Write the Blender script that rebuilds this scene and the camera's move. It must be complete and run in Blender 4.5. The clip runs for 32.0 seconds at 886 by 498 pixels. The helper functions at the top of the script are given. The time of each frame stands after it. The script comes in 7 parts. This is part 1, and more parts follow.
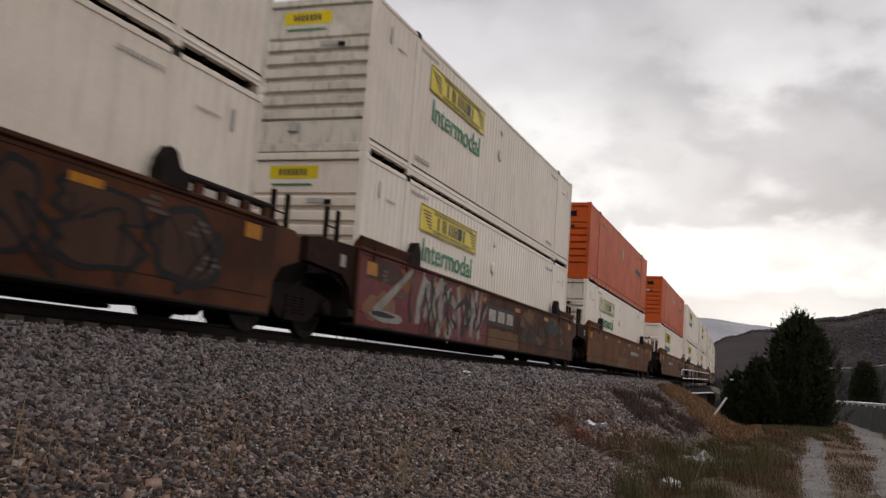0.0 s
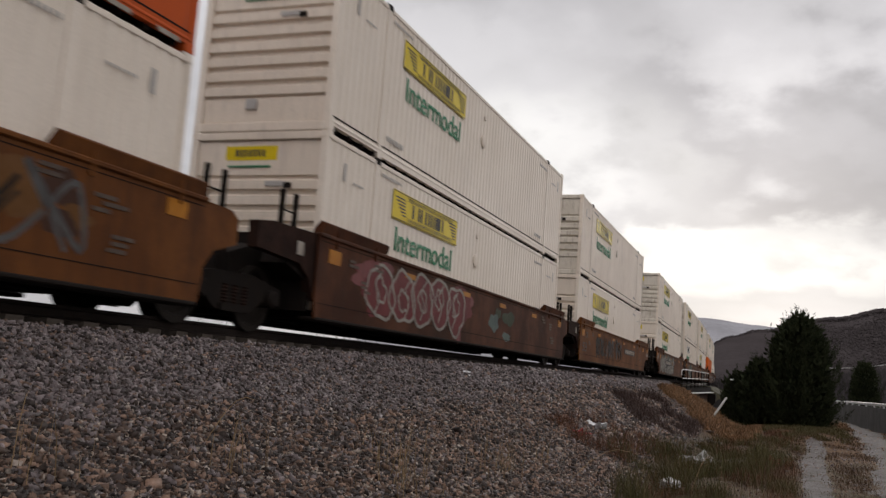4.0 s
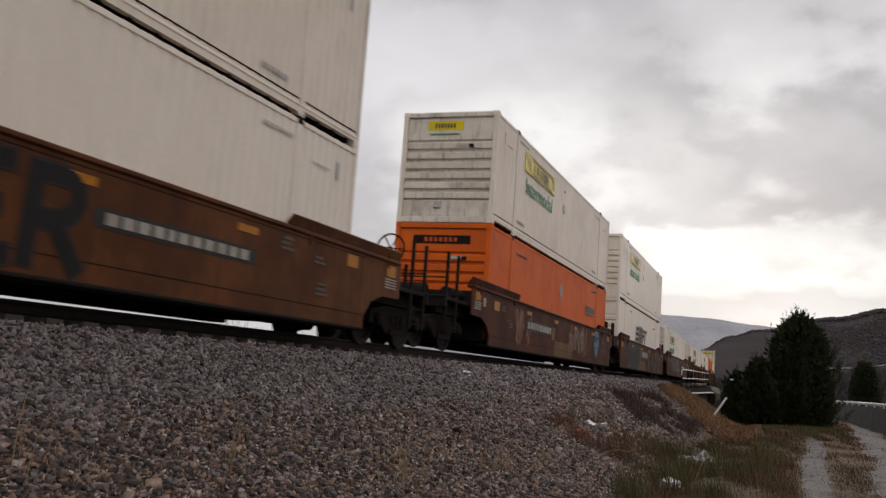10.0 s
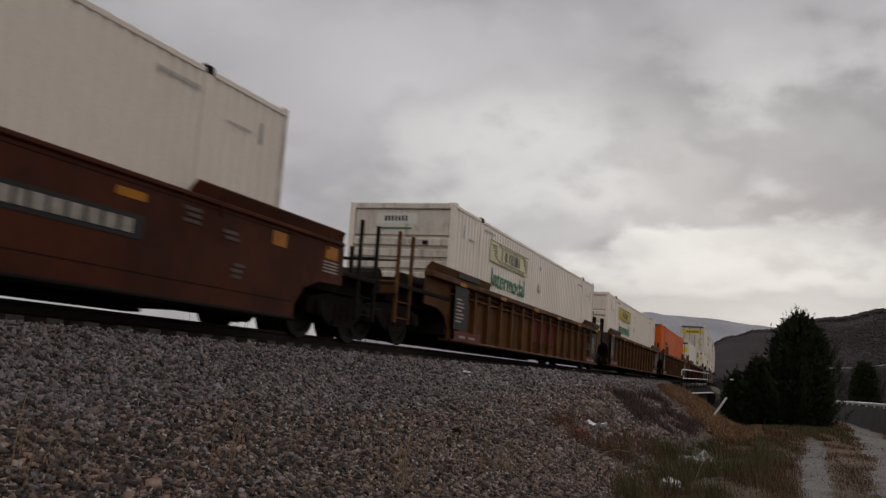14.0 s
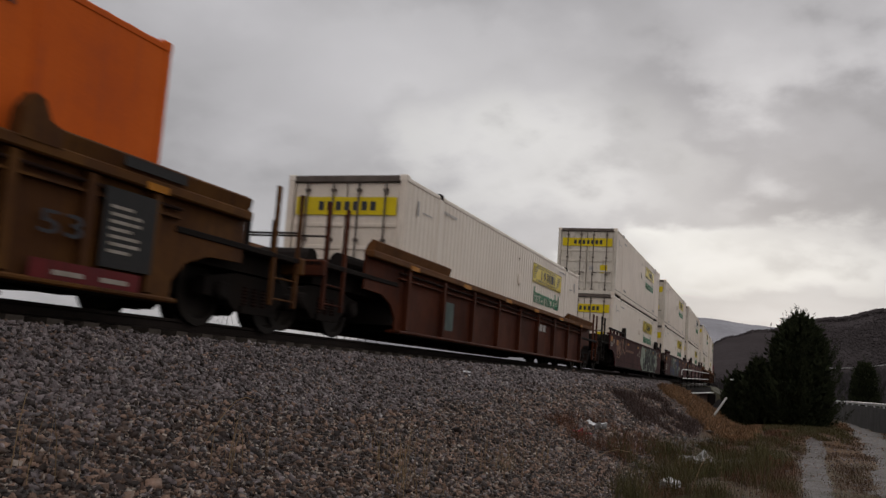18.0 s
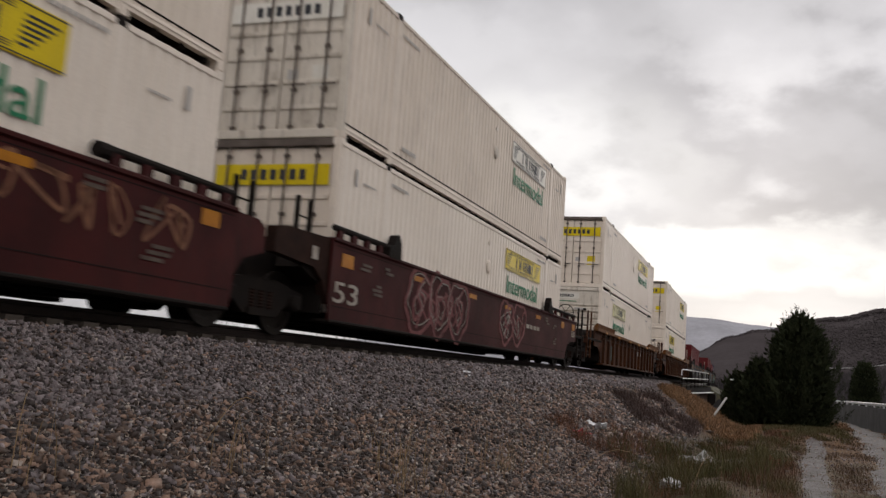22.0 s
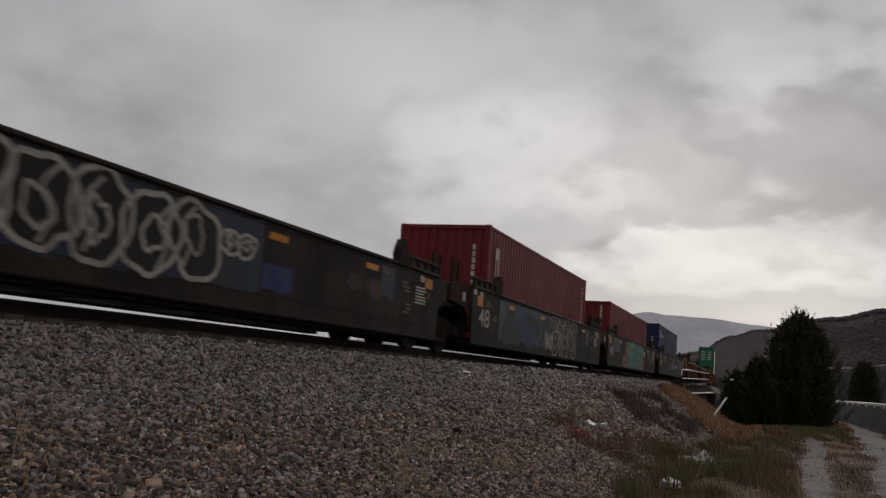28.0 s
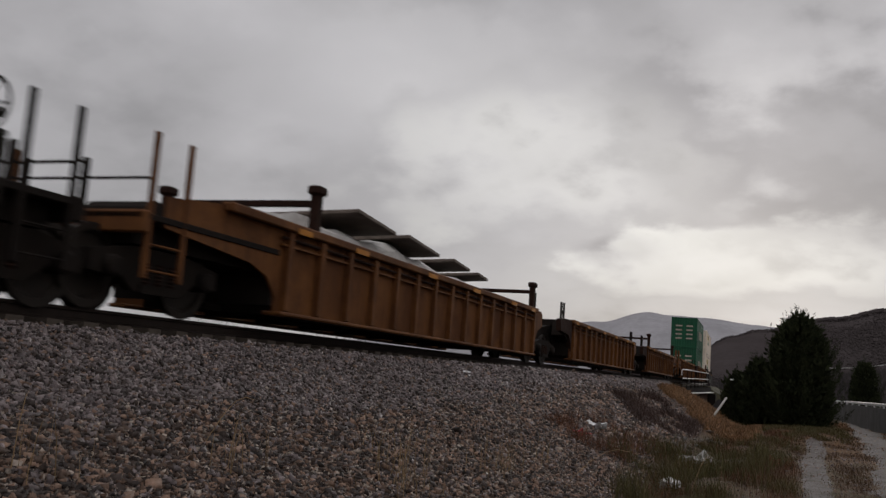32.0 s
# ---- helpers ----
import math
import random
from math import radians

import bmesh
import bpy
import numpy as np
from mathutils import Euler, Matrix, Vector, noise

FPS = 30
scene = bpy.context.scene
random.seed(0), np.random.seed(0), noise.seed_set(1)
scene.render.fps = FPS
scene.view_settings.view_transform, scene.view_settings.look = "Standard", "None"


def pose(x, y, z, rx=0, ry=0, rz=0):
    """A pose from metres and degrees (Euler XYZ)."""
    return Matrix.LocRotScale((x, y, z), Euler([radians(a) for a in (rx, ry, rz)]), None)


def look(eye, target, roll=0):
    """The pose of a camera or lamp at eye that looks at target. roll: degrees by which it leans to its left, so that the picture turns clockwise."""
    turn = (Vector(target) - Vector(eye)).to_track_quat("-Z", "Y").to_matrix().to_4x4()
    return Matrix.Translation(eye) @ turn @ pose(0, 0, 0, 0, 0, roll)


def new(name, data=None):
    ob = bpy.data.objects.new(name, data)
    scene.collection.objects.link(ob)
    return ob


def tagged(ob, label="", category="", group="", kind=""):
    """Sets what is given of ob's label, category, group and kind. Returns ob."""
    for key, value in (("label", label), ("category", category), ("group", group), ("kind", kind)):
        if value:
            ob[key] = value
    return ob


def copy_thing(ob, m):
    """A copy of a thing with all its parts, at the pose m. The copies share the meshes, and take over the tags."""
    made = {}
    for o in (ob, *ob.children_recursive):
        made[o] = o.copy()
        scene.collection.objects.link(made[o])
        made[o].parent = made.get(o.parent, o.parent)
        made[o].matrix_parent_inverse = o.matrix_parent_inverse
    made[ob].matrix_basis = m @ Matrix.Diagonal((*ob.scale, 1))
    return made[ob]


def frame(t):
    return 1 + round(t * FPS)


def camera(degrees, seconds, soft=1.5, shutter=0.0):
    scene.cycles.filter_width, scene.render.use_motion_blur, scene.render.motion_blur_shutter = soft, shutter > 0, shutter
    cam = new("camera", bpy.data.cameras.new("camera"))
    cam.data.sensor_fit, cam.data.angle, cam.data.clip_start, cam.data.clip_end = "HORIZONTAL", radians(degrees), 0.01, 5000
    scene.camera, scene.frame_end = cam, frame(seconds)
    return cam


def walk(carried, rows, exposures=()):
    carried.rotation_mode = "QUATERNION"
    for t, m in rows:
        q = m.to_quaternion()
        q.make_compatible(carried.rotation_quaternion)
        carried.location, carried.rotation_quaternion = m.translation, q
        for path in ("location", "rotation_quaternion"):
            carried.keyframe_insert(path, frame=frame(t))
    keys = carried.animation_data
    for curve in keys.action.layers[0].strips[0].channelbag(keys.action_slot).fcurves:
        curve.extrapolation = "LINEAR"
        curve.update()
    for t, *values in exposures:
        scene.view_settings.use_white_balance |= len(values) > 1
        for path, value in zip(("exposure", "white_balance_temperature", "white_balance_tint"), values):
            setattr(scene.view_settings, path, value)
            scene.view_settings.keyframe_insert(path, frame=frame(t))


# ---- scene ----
# ---- camera ----
cam = camera(51.214, 32.0, soft=1.4, shutter=0.22)
EYE = Vector((0.0, 0.0, 1.6))
YAW, PITCH = radians(-21.2295), radians(7.4915)
AIM = EYE + Vector((math.sin(YAW) * math.cos(PITCH), math.cos(YAW) * math.cos(PITCH), math.sin(PITCH)))
STAND = look(EYE, AIM, 4.156)
EXPOSURES = [(0, 0.0), (3, 0.02), (6, -0.18), (8, -0.2), (10, -0.05), (11, 0.0), (12, -0.15), (13, -0.52), (14.5, -0.56), (17, -0.48), (18, -0.48), (19, -0.12), (20, 0.08), (21, 0.0), (23, 0.05), (24, 0.05), (25, -0.08), (27.5, -0.52), (28, -0.52), (29, -0.3), (30, -0.28), (31, -0.3), (32, -0.52)]
walk(cam, [(0, STAND), (32, STAND)], EXPOSURES)

# ---- the line and the train's travel ----
XC, BEND, RISE, RAIL = -8.344, 2.196e-4, 0.00302, 1.99


def track_x(y):
    return XC - BEND * max(y, 0.0) ** 2


def travel(t):
    return 16.1007 * t + 0.016914 * t * t / 2 + 0.0001087 * t ** 3 / 6


def on_track(y, up=0.0, turned=False):
    a = math.degrees(math.atan(2 * BEND * max(y, 0.0)))
    return pose(track_x(y), y, RAIL + RISE * y + up, 0, 0, a + (180 if turned else 0))


# ---- world and sun ----
world = bpy.data.worlds.new("overcast_sky")
scene.world = world
world.use_nodes = True
wn, wl = world.node_tree.nodes, world.node_tree.links
wn.clear()


def wnode(kind, **kw):
    n = wn.new(kind)
    for k, v in kw.items():
        n.inputs[k].default_value = v
    return n


SUN_EL, SUN_AZ = radians(11), radians(-2)
SUNWARD = Vector((math.sin(SUN_AZ) * math.cos(SUN_EL), math.cos(SUN_AZ) * math.cos(SUN_EL), math.sin(SUN_EL)))
co = wnode("ShaderNodeTexCoord")
sep = wnode("ShaderNodeSeparateXYZ")
wl.new(co.outputs["Generated"], sep.inputs[0])


def wmath(op, a, b=None, c=None):
    n = wn.new("ShaderNodeMath")
    n.operation = op
    for i, v in enumerate((a, b, c)):
        if v is None:
            continue
        if isinstance(v, (int, float)):
            n.inputs[i].default_value = v
        else:
            wl.new(v, n.inputs[i])
    return n.outputs[0]


zz = wmath("MAXIMUM", sep.outputs["Z"], 0.0)
# cloud deck seen in perspective: flatten the direction on a layer overhead
lift = wmath("ADD", zz, 0.42)
px_, py_ = wmath("DIVIDE", sep.outputs["X"], lift), wmath("DIVIDE", sep.outputs["Y"], lift)
comb = wnode("ShaderNodeCombineXYZ")
wl.new(px_, comb.inputs[0]), wl.new(py_, comb.inputs[1])
comb.inputs[2].default_value = 3.7
n1 = wnode("ShaderNodeTexNoise", Scale=2.6, Detail=7.0, Roughness=0.46, Distortion=0.0)
n2 = wnode("ShaderNodeTexNoise", Scale=6.5, Detail=6.0, Roughness=0.5, Distortion=0.0)
wl.new(comb.outputs[0], n1.inputs["Vector"]), wl.new(comb.outputs[0], n2.inputs["Vector"])
cloud = wmath("ADD", wmath("MULTIPLY", n1.outputs["Fac"], 0.62), wmath("MULTIPLY", n2.outputs["Fac"], 0.38))
puff = wmath("SUBTRACT", 0.1, wmath("ABSOLUTE", wmath("SUBTRACT", n2.outputs["Fac"], 0.5)))
cloud = wmath("MULTIPLY_ADD", wmath("SUBTRACT", cloud, 0.5), 1.5, wmath("MULTIPLY_ADD", puff, 0.25, 1.0))
# overcast gradient: brighter overhead
grad = wmath("MULTIPLY_ADD", wmath("MULTIPLY", zz, zz), 1.5, 0.99)
aside = wn.new("ShaderNodeVectorMath")
aside.operation = "DOT_PRODUCT"
wl.new(co.outputs["Generated"], aside.inputs[0])
aside.inputs[1].default_value = (0.1, -0.24, 0.0)
grad = wmath("MULTIPLY", grad, wmath("ADD", aside.outputs["Value"], 1.0))
# veiled sun
dot = wn.new("ShaderNodeVectorMath")
dot.operation = "DOT_PRODUCT"
wl.new(co.outputs["Generated"], dot.inputs[0])
dot.inputs[1].default_value = SUNWARD
near = wmath("MAXIMUM", dot.outputs["Value"], 0.0)
ahead = wmath("DIVIDE", sep.outputs["X"], wmath("MAXIMUM", sep.outputs["Y"], 0.05))


def cloud_form(az, el, wide, high, ragged, soft=0.5):
    """A bank or a rift in the cloud deck, with an edge broken by the cloud texture."""
    a = wmath("DIVIDE", wmath("SUBTRACT", ahead, az), wide)
    e = wmath("DIVIDE", wmath("SUBTRACT", sep.outputs["Z"], el), high)
    d = wmath("SQRT", wmath("ADD", wmath("MULTIPLY", a, a), wmath("MULTIPLY", e, e)))
    tear = wmath("MULTIPLY_ADD", wmath("SUBTRACT", n2.outputs["Fac"], 0.5), ragged, wmath("MULTIPLY", wmath("SUBTRACT", n1.outputs["Fac"], 0.5), ragged))
    n = wnode("ShaderNodeMapRange")
    n.interpolation_type = "SMOOTHSTEP"
    for i, v in ((1, 1.0 + soft), (2, 1.0 - soft), (3, 0.0), (4, 1.0)):
        n.inputs[i].default_value = v
    wl.new(wmath("ADD", d, tear), n.inputs[0])
    return n.outputs[0]


def stack(*forms):
    total = None
    for form, amount in forms:
        term = wmath("MULTIPLY", form, amount)
        total = term if total is None else wmath("ADD", total, term)
    return total


clouds = stack((cloud_form(-0.08, 0.09, 0.26, 0.07, 2.6, 0.45), 0.2), (cloud_form(-0.07, 0.137, 0.14, 0.03, 3.4, 0.4), 0.42), (cloud_form(-0.27, 0.22, 0.17, 0.06, 3.6, 0.65), 0.44), (cloud_form(-0.45, 0.3, 0.2, 0.06, 3.0, 0.7), 0.12),
               (cloud_form(0.02, 0.245, 0.2, 0.075, 3.0, 0.4), -0.28), (cloud_form(0.0, 0.37, 0.3, 0.07, 2.6, 0.6), -0.12), (cloud_form(-0.19, 0.143, 0.04, 0.013, 3.0, 0.6), -0.3))
glow = wmath("ADD", wmath("ADD", wmath("MULTIPLY", wmath("POWER", near, 60.0), 0.12), wmath("MULTIPLY", wmath("POWER", near, 9.0), 0.2)), clouds)
light = wmath("MULTIPLY", cloud, wmath("ADD", grad, glow))
tint = wnode("ShaderNodeMix")
tint.data_type = "RGBA"
tint.inputs[6].default_value = (0.975, 0.95, 0.985, 1)
tint.inputs[7].default_value = (1.0, 0.985, 0.955, 1)
wl.new(wmath("MINIMUM", wmath("MAXIMUM", glow, 0.0), 1.0), tint.inputs[0])
vm = wn.new("ShaderNodeVectorMath")
vm.operation = "SCALE"
wl.new(tint.outputs[2], vm.inputs[0]), wl.new(light, vm.inputs["Scale"])
sky = wn.new("ShaderNodeTexSky")
sky.sky_type, sky.sun_disc = "NISHITA", False
sky.sun_elevation, sky.sun_rotation = SUN_EL, SUN_AZ
blend = wn.new("ShaderNodeMix")
blend.data_type = "RGBA"
blend.inputs[0].default_value = 0.96
skys = wn.new("ShaderNodeVectorMath")
skys.operation = "SCALE"
skys.inputs["Scale"].default_value = 0.1
wl.new(sky.outputs[0], skys.inputs[0])
wl.new(skys.outputs[0], blend.inputs[6]), wl.new(vm.outputs[0], blend.inputs[7])
bg = wnode("ShaderNodeBackground", Strength=0.7)
wl.new(blend.outputs[2], bg.inputs["Color"])
wout = wn.new("ShaderNodeOutputWorld")
wl.new(bg.outputs[0], wout.inputs["Surface"])

sun = new("sun", bpy.data.lights.new("sun", "SUN"))
sun.data.energy, sun.data.angle, sun.data.color = 0.7, radians(22), (1.0, 0.97, 0.92)
sun.matrix_world = look(SUNWARD * 100, (0, 0, 0))


# ---- materials ----
def surface(name, base, second=None, rough=0.6, metal=0.0, scale=3.0, spread=0.45, dirt=None, dirt_amount=0.0,
            streak=0.0, bump=0.15, fine=40.0, spec=0.1, vary=0.0, vary_island=False):
    """A worn surface: two scales of colour variation, optional grime and vertical streaks, fine relief."""
    m = bpy.data.materials.new(name)
    m.use_nodes = True
    nt = m.node_tree
    b = nt.nodes["Principled BSDF"]
    L = nt.links.new

    def node(kind, **kw):
        n = nt.nodes.new(kind)
        for k, v in kw.items():
            n.inputs[k].default_value = v
        return n

    def mix(f, a, c):
        n = nt.nodes.new("ShaderNodeMix")
        n.data_type = "RGBA"
        for i, v in ((0, f), (6, a), (7, c)):
            if isinstance(v, tuple):
                n.inputs[i].default_value = (*v, 1)
            elif isinstance(v, float):
                n.inputs[i].default_value = v
            else:
                L(v, n.inputs[i])
        return n.outputs[2]

    def ramp(src, lo, hi, top=1.0):
        n = nt.nodes.new("ShaderNodeMapRange")
        for i, v in ((1, lo), (2, hi), (3, 0.0), (4, top)):
            n.inputs[i].default_value = v
        L(src, n.inputs[0])
        return n.outputs[0]

    tc = node("ShaderNodeTexCoord")
    oi = node("ShaderNodeObjectInfo")
    shift = node("ShaderNodeVectorMath")
    shift.operation = "MULTIPLY_ADD"
    rnd = node("ShaderNodeCombineXYZ")
    for i in range(3):
        L(oi.outputs["Random"], rnd.inputs[i])
    L(rnd.outputs[0], shift.inputs[0])
    shift.inputs[1].default_value = (37, 53, 11)
    L(tc.outputs["Object"], shift.inputs[2])
    at = shift.outputs[0]
    big = node("ShaderNodeTexNoise", Scale=scale, Detail=6.0, Roughness=0.6)
    small = node("ShaderNodeTexNoise", Scale=fine, Detail=4.0, Roughness=0.6)
    L(at, big.inputs["Vector"]), L(at, small.inputs["Vector"])
    second = second or tuple(c * 0.72 for c in base)
    col = mix(ramp(big.outputs["Fac"], 0.5 - spread / 2, 0.5 + spread / 2), tuple(base), tuple(second))
    grain = mix(ramp(small.outputs["Fac"], 0.35, 0.75, 0.35), (1.0, 1.0, 1.0), (0.6, 0.58, 0.56))
    mul = nt.nodes.new("ShaderNodeMix")
    mul.data_type, mul.blend_type = "RGBA", "MULTIPLY"
    mul.inputs[0].default_value = 1.0
    L(col, mul.inputs[6]), L(grain, mul.inputs[7])
    col = mul.outputs[2]
    if dirt:
        stretch = node("ShaderNodeMapping")
        stretch.inputs["Scale"].default_value = (5.0, 5.0, 0.7)
        L(at, stretch.inputs["Vector"])
        drips = node("ShaderNodeTexNoise", Scale=1.6, Detail=5.0, Roughness=0.65)
        L(stretch.outputs[0], drips.inputs["Vector"])
        if streak:
            col = mix(ramp(drips.outputs["Fac"], 0.52, 0.75, streak), col, tuple(dirt))
        blot = node("ShaderNodeTexNoise", Scale=0.8, Detail=8.0, Roughness=0.7)
        L(at, blot.inputs["Vector"])
        col = mix(ramp(blot.outputs["Fac"], 0.52, 0.72, dirt_amount), col, tuple(dirt))
    if vary:
        hsv = node("ShaderNodeHueSaturation")
        src = oi.outputs["Random"]
        if vary_island:
            src = node("ShaderNodeNewGeometry").outputs["Random Per Island"]
        L(ramp(src, 0.0, 1.0, 1.0), hsv.inputs["Value"])
        mr = nt.nodes.new("ShaderNodeMapRange")
        mr.inputs[3].default_value, mr.inputs[4].default_value = 1 - vary, 1 + vary
        L(src, mr.inputs[0]), L(mr.outputs[0], hsv.inputs["Value"])
        L(col, hsv.inputs["Color"])
        col = hsv.outputs["Color"]
    L(col, b.inputs["Base Color"])
    b.inputs["Metallic"].default_value = metal
    b.inputs["Specular IOR Level"].default_value = spec
    rr = nt.nodes.new("ShaderNodeMapRange")
    rr.inputs[3].default_value, rr.inputs[4].default_value = max(rough - 0.12, 0.05), min(rough + 0.15, 1.0)
    L(big.outputs["Fac"], rr.inputs[0]), L(rr.outputs[0], b.inputs["Roughness"])
    if bump:
        bp = node("ShaderNodeBump", Strength=bump, Distance=0.02)
        L(small.outputs["Fac"], bp.inputs["Height"]), L(bp.outputs[0], b.inputs["Normal"])
    return m


GRIME = (0.07, 0.055, 0.045)
WHITE = surface("container_white_paint", (0.72, 0.625, 0.52), (0.63, 0.54, 0.44), 0.5, scale=0.7, dirt=(0.36, 0.31, 0.26), dirt_amount=0.3, streak=0.45, bump=0.05, spec=0.2)
WHITE_CLEAN = surface("container_clean_white_paint", (0.74, 0.655, 0.555), (0.68, 0.595, 0.495), 0.45, scale=0.7, dirt=(0.42, 0.38, 0.33), dirt_amount=0.15, streak=0.2, bump=0.04, spec=0.2)
WHITE_END = surface("container_dirty_white_paint", (0.66, 0.6, 0.51), (0.5, 0.44, 0.36), 0.5, scale=1.5, dirt=(0.14, 0.1, 0.07), dirt_amount=0.6, streak=0.7, bump=0.06)
ORANGE = surface("container_orange_paint", (0.47, 0.085, 0.018), (0.39, 0.066, 0.015), 0.6, scale=0.8, dirt=(0.22, 0.06, 0.03), dirt_amount=0.45, streak=0.5, bump=0.05, spec=0.06)
ORANGE_BRIGHT = surface("container_bright_orange_paint", (0.6, 0.115, 0.013), (0.5, 0.088, 0.012), 0.6, scale=0.8, dirt=(0.28, 0.07, 0.03), dirt_amount=0.4, streak=0.45, bump=0.05, spec=0.06)
RED = surface("container_dark_red_paint", (0.1, 0.0092, 0.0095), (0.075, 0.0078, 0.0085), 0.6, scale=1.0, dirt=(0.06, 0.02, 0.015), dirt_amount=0.4, streak=0.3, bump=0.06, spec=0.12)
BLUE = surface("container_navy_paint", (0.0105, 0.014, 0.045), (0.0085, 0.011, 0.034), 0.5, scale=1.0, dirt=(0.03, 0.03, 0.04), dirt_amount=0.4, streak=0.3, bump=0.06, spec=0.12)
GREEN = surface("container_green_paint", (0.014, 0.085, 0.042), (0.01, 0.055, 0.03), 0.5, scale=1.0, dirt=(0.03, 0.05, 0.03), dirt_amount=0.4, streak=0.3, spec=0.15)
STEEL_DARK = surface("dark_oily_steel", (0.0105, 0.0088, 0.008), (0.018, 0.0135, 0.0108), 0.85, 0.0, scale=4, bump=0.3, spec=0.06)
STEEL_RUST = surface("rusty_steel", (0.03, 0.0135, 0.009), (0.015, 0.0085, 0.0065), 0.9, 0.0, scale=5, bump=0.4, spec=0.08)
WHEEL = surface("greasy_wheel_steel", (0.02, 0.017, 0.015), (0.034, 0.027, 0.022), 0.5, 0.3, scale=6, bump=0.2, spec=0.1)
ROD = surface("grimy_door_steel", (0.07, 0.055, 0.045), (0.16, 0.13, 0.11), 0.7, 0.1, scale=3, bump=0.2)
GALV = surface("galvanised_steel", (0.55, 0.55, 0.54), (0.42, 0.41, 0.4), 0.5, 0.3, scale=8, bump=0.1)
BLACK = surface("black_paint", (0.02, 0.02, 0.02), (0.03, 0.028, 0.026), 0.6, scale=5, spec=0.12)
YELLOW = surface("yellow_sign_film", (0.66, 0.5, 0.01), (0.57, 0.42, 0.01), 0.4, scale=2, dirt=(0.25, 0.19, 0.05), dirt_amount=0.25, streak=0.3, bump=0.02)
PALE_SIGN = surface("pale_sign_film", (0.68, 0.65, 0.58), (0.6, 0.56, 0.48), 0.4, scale=2, dirt=(0.35, 0.3, 0.22), dirt_amount=0.3, streak=0.3, bump=0.02)
FADED_SIGN = surface("faded_yellow_sign_film", (0.6, 0.55, 0.27), (0.55, 0.5, 0.3), 0.45, scale=2, dirt=(0.35, 0.3, 0.15), dirt_amount=0.3, streak=0.4, bump=0.02)
REFLECT = surface("orange_reflective_tape", (0.42, 0.165, 0.008), (0.26, 0.095, 0.008), 0.5, scale=6, dirt=(0.2, 0.1, 0.03), dirt_amount=0.5, streak=0.4)
LETTER_GREEN = surface("green_lettering", (0.02, 0.15, 0.07), (0.03, 0.19, 0.09), 0.45, scale=3)
LETTER_DARK = surface("dark_lettering", (0.03, 0.03, 0.035), (0.05, 0.05, 0.05), 0.5, scale=3)
LETTER_BLUE = surface("blue_lettering", (0.011, 0.016, 0.075), (0.015, 0.021, 0.09), 0.45, scale=3)
LETTER_WHITE = surface("white_stencil", (0.4, 0.36, 0.31), (0.22, 0.19, 0.15), 0.6, scale=6, dirt=(0.1, 0.06, 0.04), dirt_amount=0.5, streak=0.4)
FAINT = surface("faint_weathered_stencil", (0.11, 0.085, 0.066), (0.055, 0.038, 0.03), 0.6, scale=6, dirt=(0.05, 0.028, 0.02), dirt_amount=0.7, streak=0.5)
LETTER_GREY = surface("grey_stencil", (0.34, 0.32, 0.3), (0.42, 0.4, 0.37), 0.6, scale=6)


def car_paint(name, base, second, rust=(0.07, 0.035, 0.02), amount=0.6):
    return surface(name, base, second, 0.7, 0.0, scale=0.9, spread=0.2, dirt=rust, dirt_amount=min(amount + 0.3, 0.95), streak=0.85, bump=0.12, fine=30, spec=0.1)


PAINT = {
    "rust": car_paint("rust_brown_car_paint", (0.0756, 0.02448, 0.00864), (0.0396, 0.01296, 0.00576), (0.03, 0.014, 0.008)),
    "tawny": car_paint("tawny_brown_car_paint", (0.105, 0.036, 0.0098), (0.064, 0.0215, 0.0075), (0.036, 0.015, 0.008), 0.5),
    "ochre": car_paint("ochre_brown_car_paint", (0.1326, 0.0468, 0.01014), (0.0897, 0.0312, 0.00858), (0.045, 0.018, 0.009), 0.45),
    "dark": car_paint("dark_brown_car_paint", (0.04125, 0.0165, 0.00825), (0.0225, 0.01125, 0.00675), (0.02, 0.011, 0.008)),
    "redbrown": car_paint("red_brown_car_paint", (0.07, 0.017, 0.0055), (0.044, 0.0112, 0.0046), (0.025, 0.0105, 0.0065), 0.55),
    "maroon": car_paint("maroon_car_paint", (0.048, 0.0078, 0.0066), (0.031, 0.0063, 0.0057), (0.022, 0.009, 0.007), 0.5),
    "yellow": car_paint("yellow_ochre_car_paint", (0.102, 0.04216, 0.00884), (0.0646, 0.02516, 0.00748), (0.035, 0.014, 0.008), 0.65),
    "amber": car_paint("amber_brown_car_paint", (0.13, 0.052, 0.016), (0.08, 0.031, 0.011), (0.04, 0.016, 0.008), 0.6),
    "brownrib": car_paint("weathered_brown_car_paint", (0.0651, 0.02232, 0.00806), (0.0372, 0.01364, 0.0062), (0.026, 0.013, 0.008), 0.6),
    "slate": car_paint("slate_grey_car_paint", (0.0145, 0.0112, 0.0092), (0.0085, 0.0072, 0.0064), (0.028, 0.017, 0.01), 0.5),
}
CHORD = surface("orange_rust_chord", (0.13, 0.05, 0.012), (0.075, 0.03, 0.01), 0.7, scale=2, dirt=(0.08, 0.04, 0.02), dirt_amount=0.5, streak=0.3)
